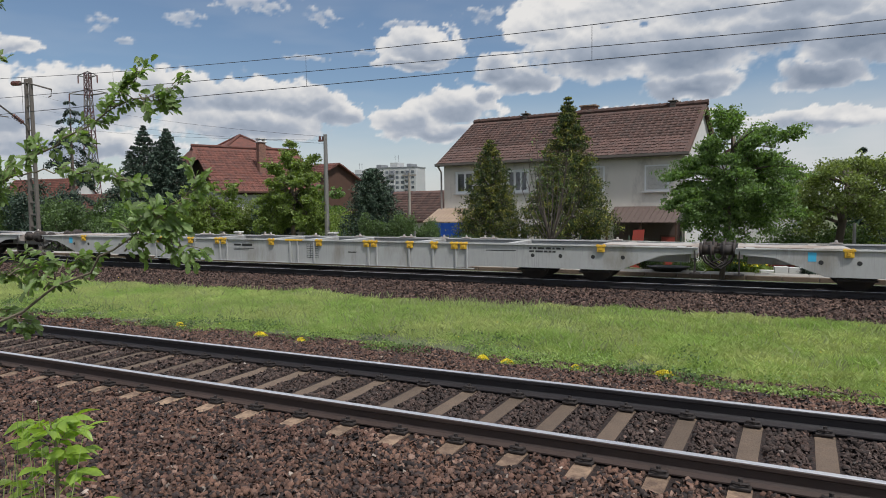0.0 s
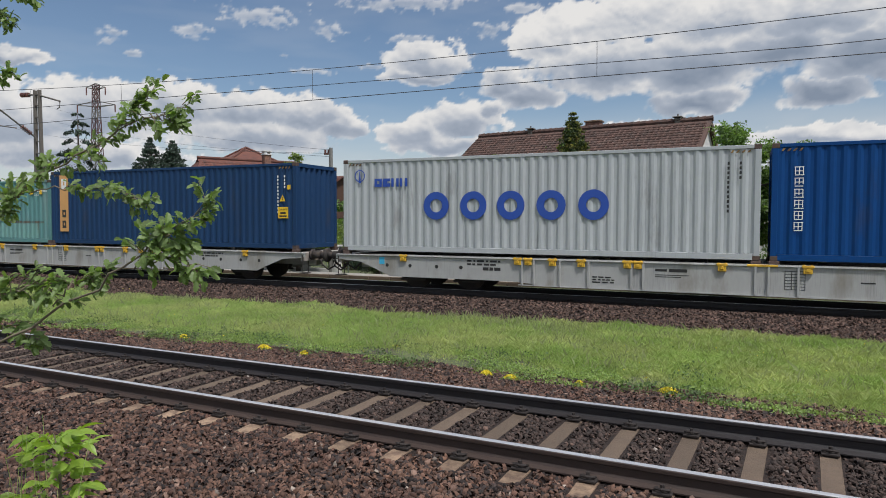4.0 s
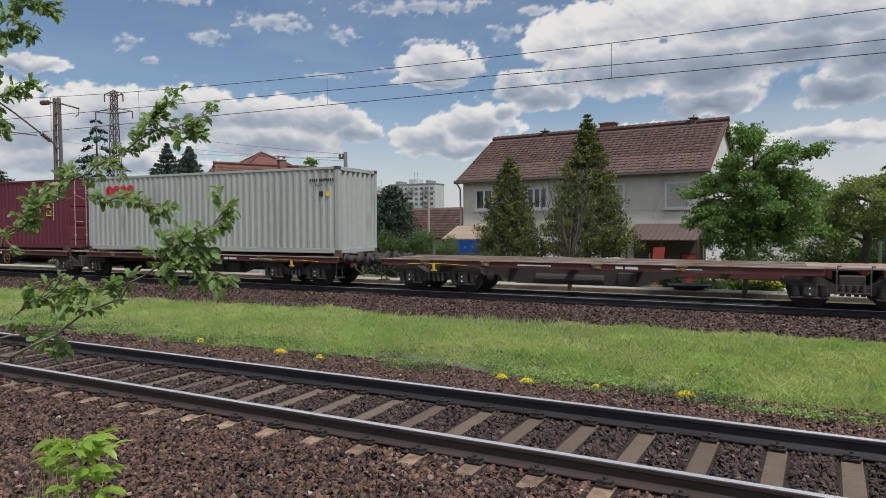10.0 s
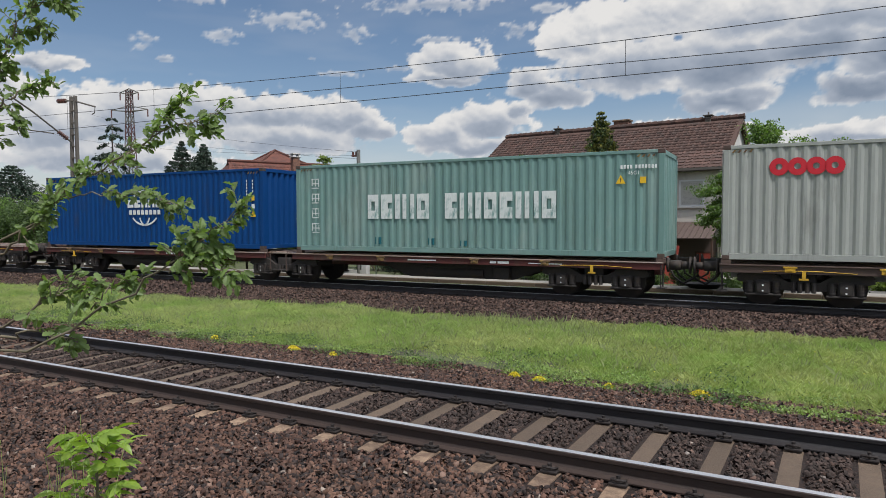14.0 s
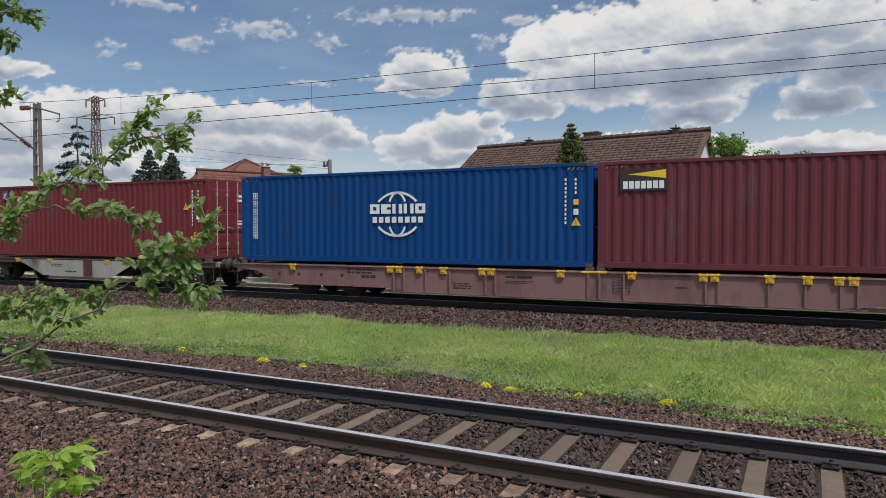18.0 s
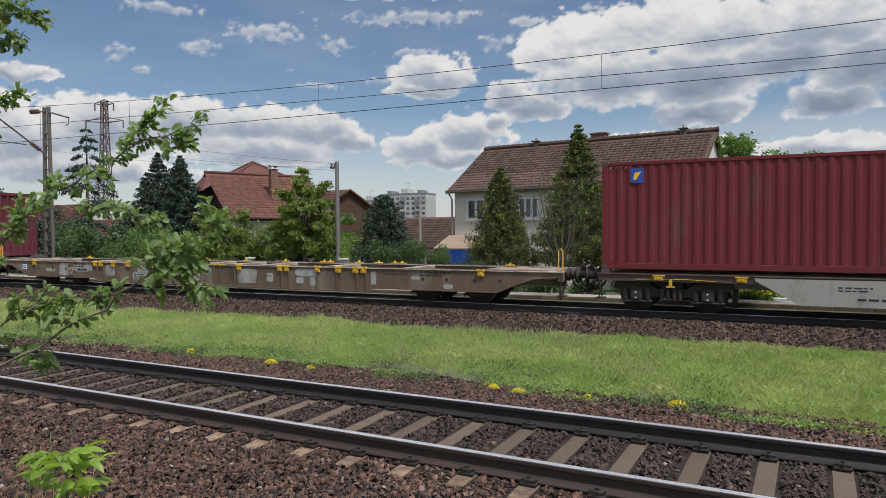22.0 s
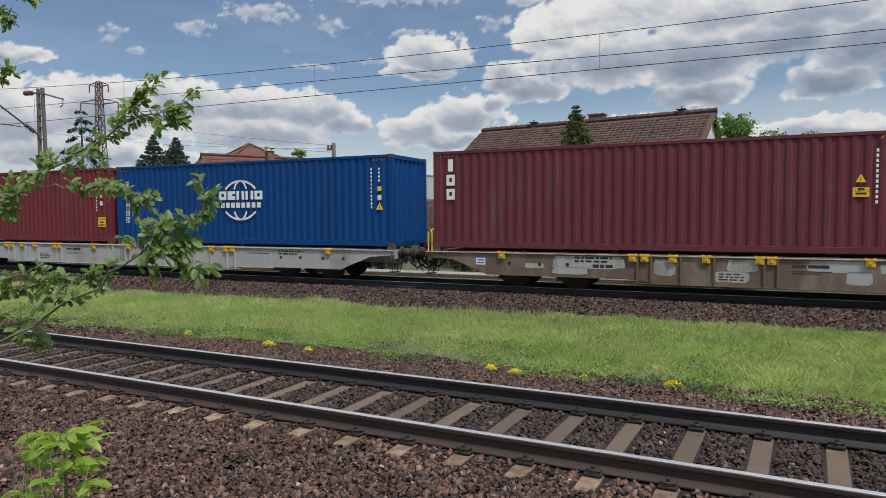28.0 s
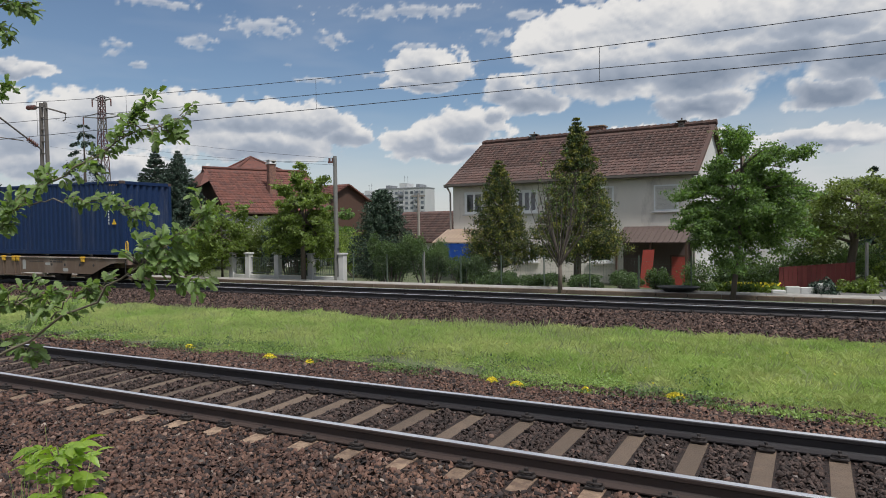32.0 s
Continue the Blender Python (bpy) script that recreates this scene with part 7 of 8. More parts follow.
def limbs(base, tops, r, rng, trunk_top):
    """Trunk and limbs from a base to the clumps' middles."""
    trunk = Shape().tube([base, Vector(base).lerp(Vector(trunk_top), 0.5) + Vector((rng.normal() * 0.04, rng.normal() * 0.04, 0)), trunk_top], [r, r * 0.8, r * 0.55], 9)
    out = []
    for t in tops:
        f = rng.uniform(0.45, 0.98)
        a = Vector(base).lerp(Vector(trunk_top), f)
        t = Vector(t)
        mid = a.lerp(t, 0.5) + Vector((rng.normal() * 0.12, rng.normal() * 0.12, 0.10))
        out.append(Shape().tube([a, mid, t], [r * 0.42, r * 0.26, r * 0.08], 6))
    return trunk, out


def leafy_tree(x, y, z, height, width, trunk_h, n_clumps, n_leaves, leaf, mat, label, seed, r=0.11, lean=(0, 0), cat="tree", taper=0.6, clump=0.30):
    rng = np.random.default_rng(seed)
    t = thing("tree", x, y, z, label=label, category=cat)
    ch = height - trunk_h
    core = Vector((lean[0] * 0.5, lean[1] * 0.5, trunk_h + ch * 0.41))
    sprays = []
    for i in range(n_clumps):
        w_ = 1 - 2 * (i + 0.5) / n_clumps
        a = i * 2.399 + rng.uniform(-0.3, 0.3)
        flat = math.sqrt(1 - w_ * w_) ** taper
        reach = rng.uniform(0.62, 1.06) if i % 4 else rng.uniform(0.35, 0.6)
        out = Vector((width / 2 * flat * math.cos(a), width / 2 * flat * math.sin(a), ch * (0.68 if w_ > 0 else 0.42) * w_)) * reach
        out += Vector((lean[0], lean[1], 0)) * (0.5 + 0.5 * w_)
        sprays.append((core + out * 0.42 + Vector((0, 0, 0.02 * width)), core + out))
    top = (lean[0], lean[1], trunk_h + ch * 0.72)
    tr, lim = limbs((0, 0, 0), [tuple(e) for _, e in sprays[::2]], r, rng, top)
    part("trunk", tr, M["bark"], t, smooth=True)
    for q in lim:
        part("limb", q, M["bark"], t, smooth=True)
    pts = []
    per = max(6, n_leaves // n_clumps // 14)
    for a, e in sprays:
        # tufts along each spray, fanning out flat towards its drooping end
        q = rng.uniform(0.15, 1.0, per) ** 0.65
        mid = np.array(a)[None] + q[:, None] * np.array(e - a)[None] + rng.normal(size=(per, 3)) * np.array([0.22, 0.22, 0.11]) * (width * clump) * (0.5 + 0.6 * q)[:, None]
        mid[:, 2] -= 0.06 * width * q * q
        pts.append(np.repeat(mid, 14, 0) + rng.normal(size=(per * 14, 3)) * np.array([0.085, 0.085, 0.042]) * (width / 4.5))
    pts = np.concatenate(pts)
    v, f = scatter_leaves(pts, leaf, rng)
    put("crown", raw_mesh("crown", v, f), M[mat], t)
    return t


def conifer(x, y, z, height, width, n, leaf, mat, label, seed, bare=0.1, droop=0.35, gaps=0.0, power=1.0, tiers=26, arms=9, rise=-0.35):
    """A conifer: whorls of boughs with dense sprays, longer below, some reaching out past the rest."""
    rng = np.random.default_rng(seed)
    t = thing("tree", x, y, z, label=label, category="conifer")
    part("trunk", Shape().tube([(0, 0, 0), (0, 0, height * 0.97)], [0.05 + width * 0.03, 0.015], 8), M["bark"], t)
    pts = []
    boughs = Shape()
    total = sum((1 - bare) * (1 - k / tiers) ** power + 0.12 for k in range(tiers)) * arms
    for k in range(tiers):
        u = bare + (1 - bare) * (k + rng.uniform(0, 0.5)) / tiers
        R = width / 2 * max(0.0, (1 - (u - bare) / (1 - bare))) ** power + 0.06
        share = (R / (width / 2) + 0.12) / total
        for a in np.linspace(0, 2 * math.pi, arms, endpoint=False) + rng.uniform(0, 1):
            if rng.uniform() < gaps:
                continue
            L = R * rng.uniform(0.72, 1.12)
            end = Vector((L * math.cos(a), L * math.sin(a), min(height * 0.99, u * height - droop * L)))
            start = Vector((0, 0, u * height))
            boughs.tube([start, start.lerp(end, 0.5) + Vector((0, 0, 0.05 * L)), end], [0.02, 0.015, 0.005], 4, False)
            m = max(5, int(n * share))
            q = rng.uniform(0.1, 1, m) ** 0.55
            spread = (0.06 + 0.13 * L) * (1.05 - 0.55 * q)
            p = np.array(start)[None] + q[:, None] * np.array(end - start)[None] + rng.normal(size=(m, 3)) * spread[:, None] * np.array([0.75, 0.75, 0.5])
            pts.append(p)
    part("bough", boughs, M["bark"], t)["kind"] = "stuff"
    v, f = scatter_leaves(np.concatenate(pts), leaf, rng, 0.3, 2.4, rise)
    put("crown", raw_mesh("crown", v, f), M[mat], t)
    return t


def bush(x, y, z, w, d, h, n, leaf, mat, label, seed, clumps=9):
    rng = np.random.default_rng(seed)
    b = thing("bush", x, y, z, label=label, category="bush")
    cl = [(rng.uniform(-0.42, 0.42) * w, rng.uniform(-0.42, 0.42) * d, h * rng.uniform(0.25, 0.72), w * rng.uniform(0.12, 0.24), d * rng.uniform(0.16, 0.3), h * rng.uniform(0.16, 0.30)) for _ in range(int(clumps * 1.6))]
    stems = Shape()
    for c in cl:
        stems.tube([(c[0] * 0.5, c[1] * 0.5, 0), c[:3]], [0.03, 0.01], 5)
    tagged(part("stem", stems, M["bark"], b), kind="stuff")
    v, f = scatter_leaves(clump_points(cl, n, rng, 0.35), leaf, rng)
    put("leaves", raw_mesh("leaves", v, f), M[mat], b)
    return b


# street trees and gardens
leafy_tree(0.84, 16.95, -0.40, 5.7, 4.15, 1.15, 60, 56000, 0.055, "leaf", "leafy young maple with a slim grey trunk beside the track", 5, 0.085, (0.30, 0), clump=0.17, taper=0.7)
leafy_tree(-17.15, 18.5, -0.4, 5.5, 3.9, 0.9, 54, 40000, 0.066, "leaf_light", "dense leafy street tree behind the track", 8, 0.12, clump=0.17)
leafy_tree(-22.6, 18.9, -0.45, 4.0, 3.6, 0.8, 40, 14000, 0.075, "leaf_light", "small leafy street tree near white gate pillars", 9, 0.06)
leafy_tree(4.1, 22.5, -0.75, 4.9, 5.6, 1.9, 44, 28000, 0.062, "leaf_olive", "spreading leafy tree with dark forked trunk by the side road", 12, 0.16, (0.5, 0), clump=0.16)
leafy_tree(7.6, 24.0, -0.75, 4.7, 5.0, 1.2, 70, 24000, 0.06, "leaf_olive", "leafy garden tree beyond the side road", 13, 0.15)


def bare_tree(x, y, z, height, width, label, seed):
    """A thin tree with bare fanning branches and a few leaves."""
    rng = np.random.default_rng(seed)
    t = thing("tree", x, y, z, label=label, category="tree")
    part("trunk", Shape().tube([(0, 0, 0), (0.02, 0, 0.6), (0, 0, 1.25)], [0.085, 0.07, 0.06], 10), M["bark"], t, smooth=True)
    tips = []
    for k in range(20):
        a, lean = k * 2.4, rng.uniform(0.25, 1.0)
        top = Vector((math.cos(a) * width / 2 * lean, math.sin(a) * width / 2 * lean, height * (1.05 - 0.45 * lean) * rng.uniform(0.9, 1.0)))
        root = Vector((0, 0, rng.uniform(0.8, 1.25)))
        mid = root.lerp(top, 0.45) + Vector((math.cos(a) * 0.12, math.sin(a) * 0.12, -0.1))
        limb = part("limb", Shape().tube([root, mid, top], [0.024, 0.014, 0.004], 6), M["dark_bark"], t)
        for _ in range(6):
            r = mid.lerp(top, rng.uniform(0.0, 0.9))
            e = r + Vector((rng.normal() * 0.22, rng.normal() * 0.22, rng.uniform(0.15, 0.6)))
            part("twig", Shape().tube([r, r.lerp(e, 0.5) + Vector((rng.normal() * 0.03, 0, 0)), e], [0.007, 0.005, 0.003], 4), M["dark_bark"], limb)
            tips.append(e)
    p = np.repeat(np.array(tips), 3, 0) + rng.normal(size=(len(tips) * 3, 3)) * 0.06
    v, f = scatter_leaves(p, 0.045, rng)
    put("crown", raw_mesh("crown", v, f), M["leaf"], t)


bare_tree(-4.75, 17.25, -0.38, 5.2, 3.7, "nearly bare thin street tree with grey forked branches", 15)
conifer(-8.6, 21.0, -0.7, 5.5, 3.3, 26000, 0.040, "thuja", "bushy yellowish green garden cypress", 20, 0.16, -0.30, 0.10, 0.80, 30, 9, 0.9)
conifer(-5.3, 21.2, -0.7, 7.05, 4.3, 48000, 0.042, "thuja", "tall yellowish green garden cypress in front of the house", 21, 0.15, -0.30, 0.16, 0.98, 36, 9, 0.9)
conifer(-14.25, 20.6, -0.6, 4.35, 3.3, 30000, 0.045, "juniper", "round dark green juniper bush", 22, 0.04, -0.35, 0.05, 0.55, 26, 10, 0.5)
bush(-22.3, 21.0, -0.6, 3.2, 2.0, 3.5, 18000, 0.06, "leaf_olive", "leafy garden shrub before the red-roofed house", 24, 16)
bush(-19.5, 20.6, -0.6, 2.4, 2.0, 3.5, 20000, 0.05, "juniper", "dark green yew beside the white gate pillars", 23, 14)
for k, (x, w, h, m) in enumerate(((-13.1, 2.2, 2.3, "leaf_hedge"), (-11.3, 2.4, 2.3, "leaf_hedge"), (-9.6, 2.1, 1.6, "leaf_hedge"), (-8.0, 1.9, 1.05, "leaf_hedge"), (-6.3, 1.8, 1.0, "leaf_hedge"),
                                  (-4.6, 1.6, 0.95, "leaf_hedge"), (-2.95, 1.3, 1.15, "leaf_hedge"), (-1.75, 1.1, 1.45, "leaf_hedge"), (-0.4, 1.3, 0.75, "leaf_hedge"), (0.9, 1.2, 0.7, "leaf_hedge"))):
    bush(x, 19.5 + 0.2 * (k % 3), -0.5, w * 0.9, 1.3, h * (0.8 if x > -9 else 1), int(6000 * w * h / 2), 0.045, m, "leafy garden shrub behind the wire fence", 30 + k)
bush(3.25, 19.3, -0.5, 0.95, 0.8, 0.75, 2600, 0.05, "spruce", "clipped dark round bush at the road corner", 45, 12)
bush(0.3, 22.6, -0.7, 3.2, 1.6, 1.7, 9000, 0.055, "leaf_hedge", "dark green garden shrubs beside the house", 48, 12)
bush(3.4, 25.0, -0.75, 4.2, 2.0, 2.2, 11000, 0.06, "leaf_hedge", "dark green garden shrubs beyond the board fence", 49, 14)
bush(4.3, 20.2, -0.5, 1.2, 1.0, 0.8, 1800, 0.07, "leaf_light", "light green shrub at the road corner", 46)
bush(6.2, 21.5, -0.7, 2.4, 1.8, 1.8, 3500, 0.09, "leaf_light", "light green garden shrub", 47)
fl = thing("flower_bed", 1.35, 19.25, -0.5, label="bed of yellow irises with green leaves", category="flowers")
rng = np.random.default_rng(50)
p = np.c_[rng.uniform(-1.2, 0.9, 420), rng.uniform(-0.3, 0.3, 420), rng.uniform(0.0, 0.42, 420)]
v, f = scatter_leaves(p, 0.09, rng, 0, 3.0)
put("leaves", raw_mesh("leaves", v, f), M["leaf_light"], fl)
p = np.c_[rng.uniform(-0.9, 0.75, 70), rng.uniform(-0.3, 0.2, 70), rng.uniform(0.36, 0.52, 70)]
v, f = scatter_leaves(p, 0.085, rng, 0, 1.1)
put("blossoms", raw_mesh("blossoms", v, f), M["yellow_flower"], fl, "yellow blossoms")

# farther gardens to the left
conifer(-39.0, 28.5, -0.8, 9.0, 9.0, 40000, 0.080, "spruce", "dark blue-green spruce beside the red-roofed house", 60, 0.05, -0.10, 0.10, 1.08, 40, 8)
conifer(-36.9, 28.7, -0.8, 8.7, 8.6, 40000, 0.080, "spruce", "dark blue-green spruce beside the red-roofed house", 61, 0.05, -0.10, 0.10, 1.08, 40, 8)
conifer(-64.0, 40.0, -0.8, 14.7, 9.5, 15000, 0.12, "spruce", "tall sparse spruce with drooping boughs", 62, 0.16, 0.50, 0.40, 0.70, 15, 6)
conifer(-76.0, 36.0, -0.8, 9.6, 13.0, 24000, 0.11, "spruce", "dark pine among garden trees", 63, 0.15, 0.05, 0.1, 0.75, 22)
for k, (x, y, h, w, m) in enumerate(((-27.3, 20.5, 3.2, 3.6, "leaf_light"), (-31.0, 22.5, 3.6, 4.2, "leaf"), (-36.0, 24.0, 3.6, 4.8, "leaf_hedge"), (-41.5, 24.5, 4.2, 5.0, "leaf_hedge"),
                                     (-46.5, 25.5, 5.4, 5.6, "spruce"), (-52.0, 26.0, 5.2, 6.0, "leaf_hedge"), (-58.0, 27.0, 5.6, 7.0, "leaf_hedge"), (-66.0, 29.0, 5.8, 8.0, "leaf"),
                                     (-75.0, 31.0, 6.4, 9.5, "leaf_hedge"), (-86.0, 34.0, 7.0, 11.0, "leaf"), (-97.0, 38.0, 7.6, 13.0, "leaf_hedge"))):
    bush(x, y, -0.8, w, 3.0, h, 13000, 0.065 + 0.0009 * abs(x), m, "overgrown leafy garden shrubs behind the far track", 70 + k, 14)
leafy_tree(-29.2, 36.0, -0.8, 5.2, 4.8, 1.2, 24, 5000, 0.15, "leaf", "garden tree behind the street tree", 85, 0.15)
bush(-24.5, 33.0, -0.8, 8.0, 3.0, 3.0, 15000, 0.075, "leaf_light", "rambling shrubs in the garden beside the white house", 86, 16)
bush(-18.5, 26.0, -0.8, 5.0, 2.5, 2.4, 12000, 0.065, "leaf_light", "rambling shrubs in the garden beside the white house", 87, 14)
conifer(5.8, 33.0, -0.75, 5.5, 2.6, 3500, 0.11, "spruce", "dark spruce behind the leafy trees by the side road", 89, 0.1, 0.2, 0.1, 0.8, 16)
conifer(-21.8, 52.0, -0.8, 6.6, 3.4, 2500, 0.16, "spruce", "dark spruce beyond the white house", 88, 0.1, 0.3, 0.1, 0.8, 14)


def far_woods():
    rng = np.random.default_rng(99)
    cl = []
    for x in np.arange(-420, 160, 7.0):
        y = 170 + rng.uniform(-20, 40)
        h = rng.uniform(4, 8.5)
        cl.append((x, y, h * 0.45 - 1, rng.uniform(4, 7), 4, h * 0.55))
    v, f = scatter_leaves(clump_points(cl, 16000, rng, 0.6), 0.9, rng)
    tagged(put("far_trees", raw_mesh("far_trees", v, f), M["leaf"]), label="distant line of leafy trees on the horizon", category="trees", kind="stuff")


far_woods()


# ---- grass strip, weeds and flowers between the tracks ----
def grass_blades(x, y, h, w, lean, rng, sink=0.01):
    """Thin bent blades: two faces each."""
    n = len(x)
    a = rng.uniform(0, 2 * np.pi, n)
    z = ground_z(x, y) - sink
    b = np.stack([x, y, z], 1)
    side = np.stack([np.cos(a) * w, np.sin(a) * w, 0 * w], 1)
    way = rng.normal(size=(n, 2)) * (lean * h)[:, None]
    mid = b + np.stack([way[:, 0] * 0.3, way[:, 1] * 0.3, h * 0.62], 1)
    tip = b + np.stack([way[:, 0], way[:, 1], h], 1)
    v = np.stack([b - side, b + side, mid, tip], 1).reshape(-1, 3)
    i = np.arange(n) * 4
    return v, np.concatenate([np.stack([i, i + 1, i + 2], 1), np.stack([i + 2, i + 1, i + 3], 1)])


def grass_strip():
    rng = np.random.default_rng(7)
    n = 760000
    x = 6.5 - (rng.uniform(0, 1, n) ** 1.6) * 60
    y = rng.uniform(3.2, 11.2, n)
    edge = 0.5 * (fbm(x * 1.1, y * 0 + 3, 4, 9) - 0.5) - 0.15 * np.clip(x - 0.4, 0, 4)
    patch = fbm(x * 0.5, y * 0.75, 5, 41)
    tuft = fbm(x * 2.6, y * 2.6, 3, 43)
    # sparse and low along the near ballast, tall and dense towards the far one
    rise = np.clip((y - 4.2 - edge * 2.0 - 1.4 * (patch - 0.5)) / 1.9, 0, 1)
    keep = (y > 3.9 + edge * 1.6) & (y < 9.75 + 1.3 * (fbm(x * 0.9, y * 0 + 8, 4, 19) - 0.5))
    keep &= rng.uniform(0, 1, n) < np.clip(0.10 + 1.1 * rise, 0, 1) * np.clip((tuft - 0.25) * 3.2, 0.4, 1)
    x, y, patch, tuft, rise = x[keep], y[keep], patch[keep], tuft[keep], rise[keep]
    n = len(x)
    far = np.clip((6.5 - x) / 40, 0, 1)
    h = (0.040 + 0.095 * rise * (0.5 + patch) * (0.7 + 0.6 * tuft)) * rng.uniform(0.5, 1.25, n)
    w = (0.0011 + 0.0010 * rng.uniform(0, 1, n)) * (1 + 2.6 * far)
    v, f = grass_blades(x, along_line(x, y), h, w, 0.30 + 0.35 * rng.uniform(0, 1, n), rng)
    tagged(put("grass", raw_mesh("grass", v, f), M["grass"]), label="tall fresh green grass between the two tracks", category="grass", kind="stuff")
    # thin pale seed stalks standing over the grass, most of them along its far edge
    n = 34000
    x = 6.5 - rng.uniform(0, 1, n) ** 1.3 * 46
    y = np.where(rng.uniform(0, 1, n) < 0.35, rng.uniform(8.6, 10.0, n), rng.uniform(5.2, 9.7, n))
    ok = fbm(x * 0.9, y * 0.9, 3, 47) + 0.010 * (x + 8) > 0.44
    x, y = x[ok], along_line(x[ok], y[ok])
    v, f = grass_blades(x, y, rng.uniform(0.10, 0.26, len(x)) * rng.uniform(0.6, 1.15, len(x)), 0.0009 * (1 + 2.0 * np.clip((6.5 - x) / 40, 0, 1)), np.full(len(x), 0.22), rng)
    tagged(put("grass_stalks", raw_mesh("grass_stalks", v, f), M["stalk"]), label="thin pale seed stalks standing over the grass", category="grass", kind="stuff")
    # low broad-leaved weeds along the near edge
    for name, count, seed, level, leaf, high, mat in (("weeds", 110000, 77, 0.49, 0.024, 0.10, "weeds"), ("dark_weeds", 52000, 83, 0.57, 0.028, 0.16, "weeds_dark")):
        x = 6.0 - rng.uniform(0, 1, count) ** 1.4 * 40
        y = 3.55 - 0.22 * np.clip(x - 0.4, 0, 4) + np.abs(rng.normal(size=count)) * 1.35
        level_here = fbm(x * 1.5, y * 2.0, 4, seed)
        ok = (level_here > level) & (y < 8.5)
        x, y, level_here = x[ok], y[ok], level_here[ok]
        p = np.stack([x, y, ground_z(x, y) + rng.uniform(0.005, 1.0, len(x)) * high * np.clip((level_here - level) * 9, 0.15, 1)], 1)
        v, f = scatter_leaves(p, leaf, rng, 0.5, 1.5)
        tagged(put(name, raw_mesh(name, v, f), M[mat]), label="low broad-leaved weeds in clumps at the edge of the ballast" if mat == "weeds" else "dark bluish green weeds in clumps along the grass", category="weeds", kind="stuff")
    # small scattered yellow blossoms
    n = 700
    x, y = 6.0 - rng.uniform(0, 1, n) ** 1.4 * 32, rng.uniform(3.9, 9.5, n)
    ok = fbm(x * 0.8, y * 1.1, 3, 15) > 0.55
    x, y = x[ok], y[ok]
    p = np.stack([x, y, ground_z(x, y) + rng.uniform(0.08, 0.22, len(x))], 1)
    v, f = scatter_leaves(p, 0.020, rng, 0, 1.1)
    tagged(put("wild_flowers", raw_mesh("wild_flowers", v, f), M["yellow_flower"]), label="small scattered yellow wild flowers in the grass", category="flowers", kind="stuff")


grass_strip()


def stonecrop(x, y, w, seed):
    """A low cushion of yellow blossoms on fleshy leaves."""
    rng = np.random.default_rng(seed)
    z = float(ground_z(np.array([x]), np.array([y]))[0])
    c = thing("flower_cushion", x, y, z, label="low cushion of bright yellow stonecrop blossoms", category="flowers", group="yellow cushions")
    n = 500
    a, r = rng.uniform(0, 2 * np.pi, n), np.sqrt(rng.uniform(0, 1, n)) * w / 2
    top = 0.075 * (1 - (2 * r / w) ** 2) + 0.02
    p = np.stack([r * np.cos(a), r * np.sin(a) * 0.7, top + rng.uniform(0, 0.015, n)], 1)
    v, f = scatter_leaves(p, 0.016, rng, 0, 1.1)
    put("blossoms", raw_mesh("blossoms", v, f), M["yellow_flower"], c, "yellow blossoms")
    p = np.stack([r * np.cos(a) * 1.15, r * np.sin(a) * 0.8, rng.uniform(0, 0.05, n)], 1)
    v, f = scatter_leaves(p, 0.014, rng)
    put("leaves", raw_mesh("leaves", v, f), M["weeds"], c)


for k, (x, y, w) in enumerate(((-1.0, 3.72, 0.24), (-1.45, 3.85, 0.20), (1.2, 3.95, 0.32), (0.02, 3.75, 0.16), (-6.0, 4.0, 0.30), (-4.9, 3.8, 0.18), (-8.2, 4.1, 0.25))):
    stonecrop(x, y, w, 200 + k)


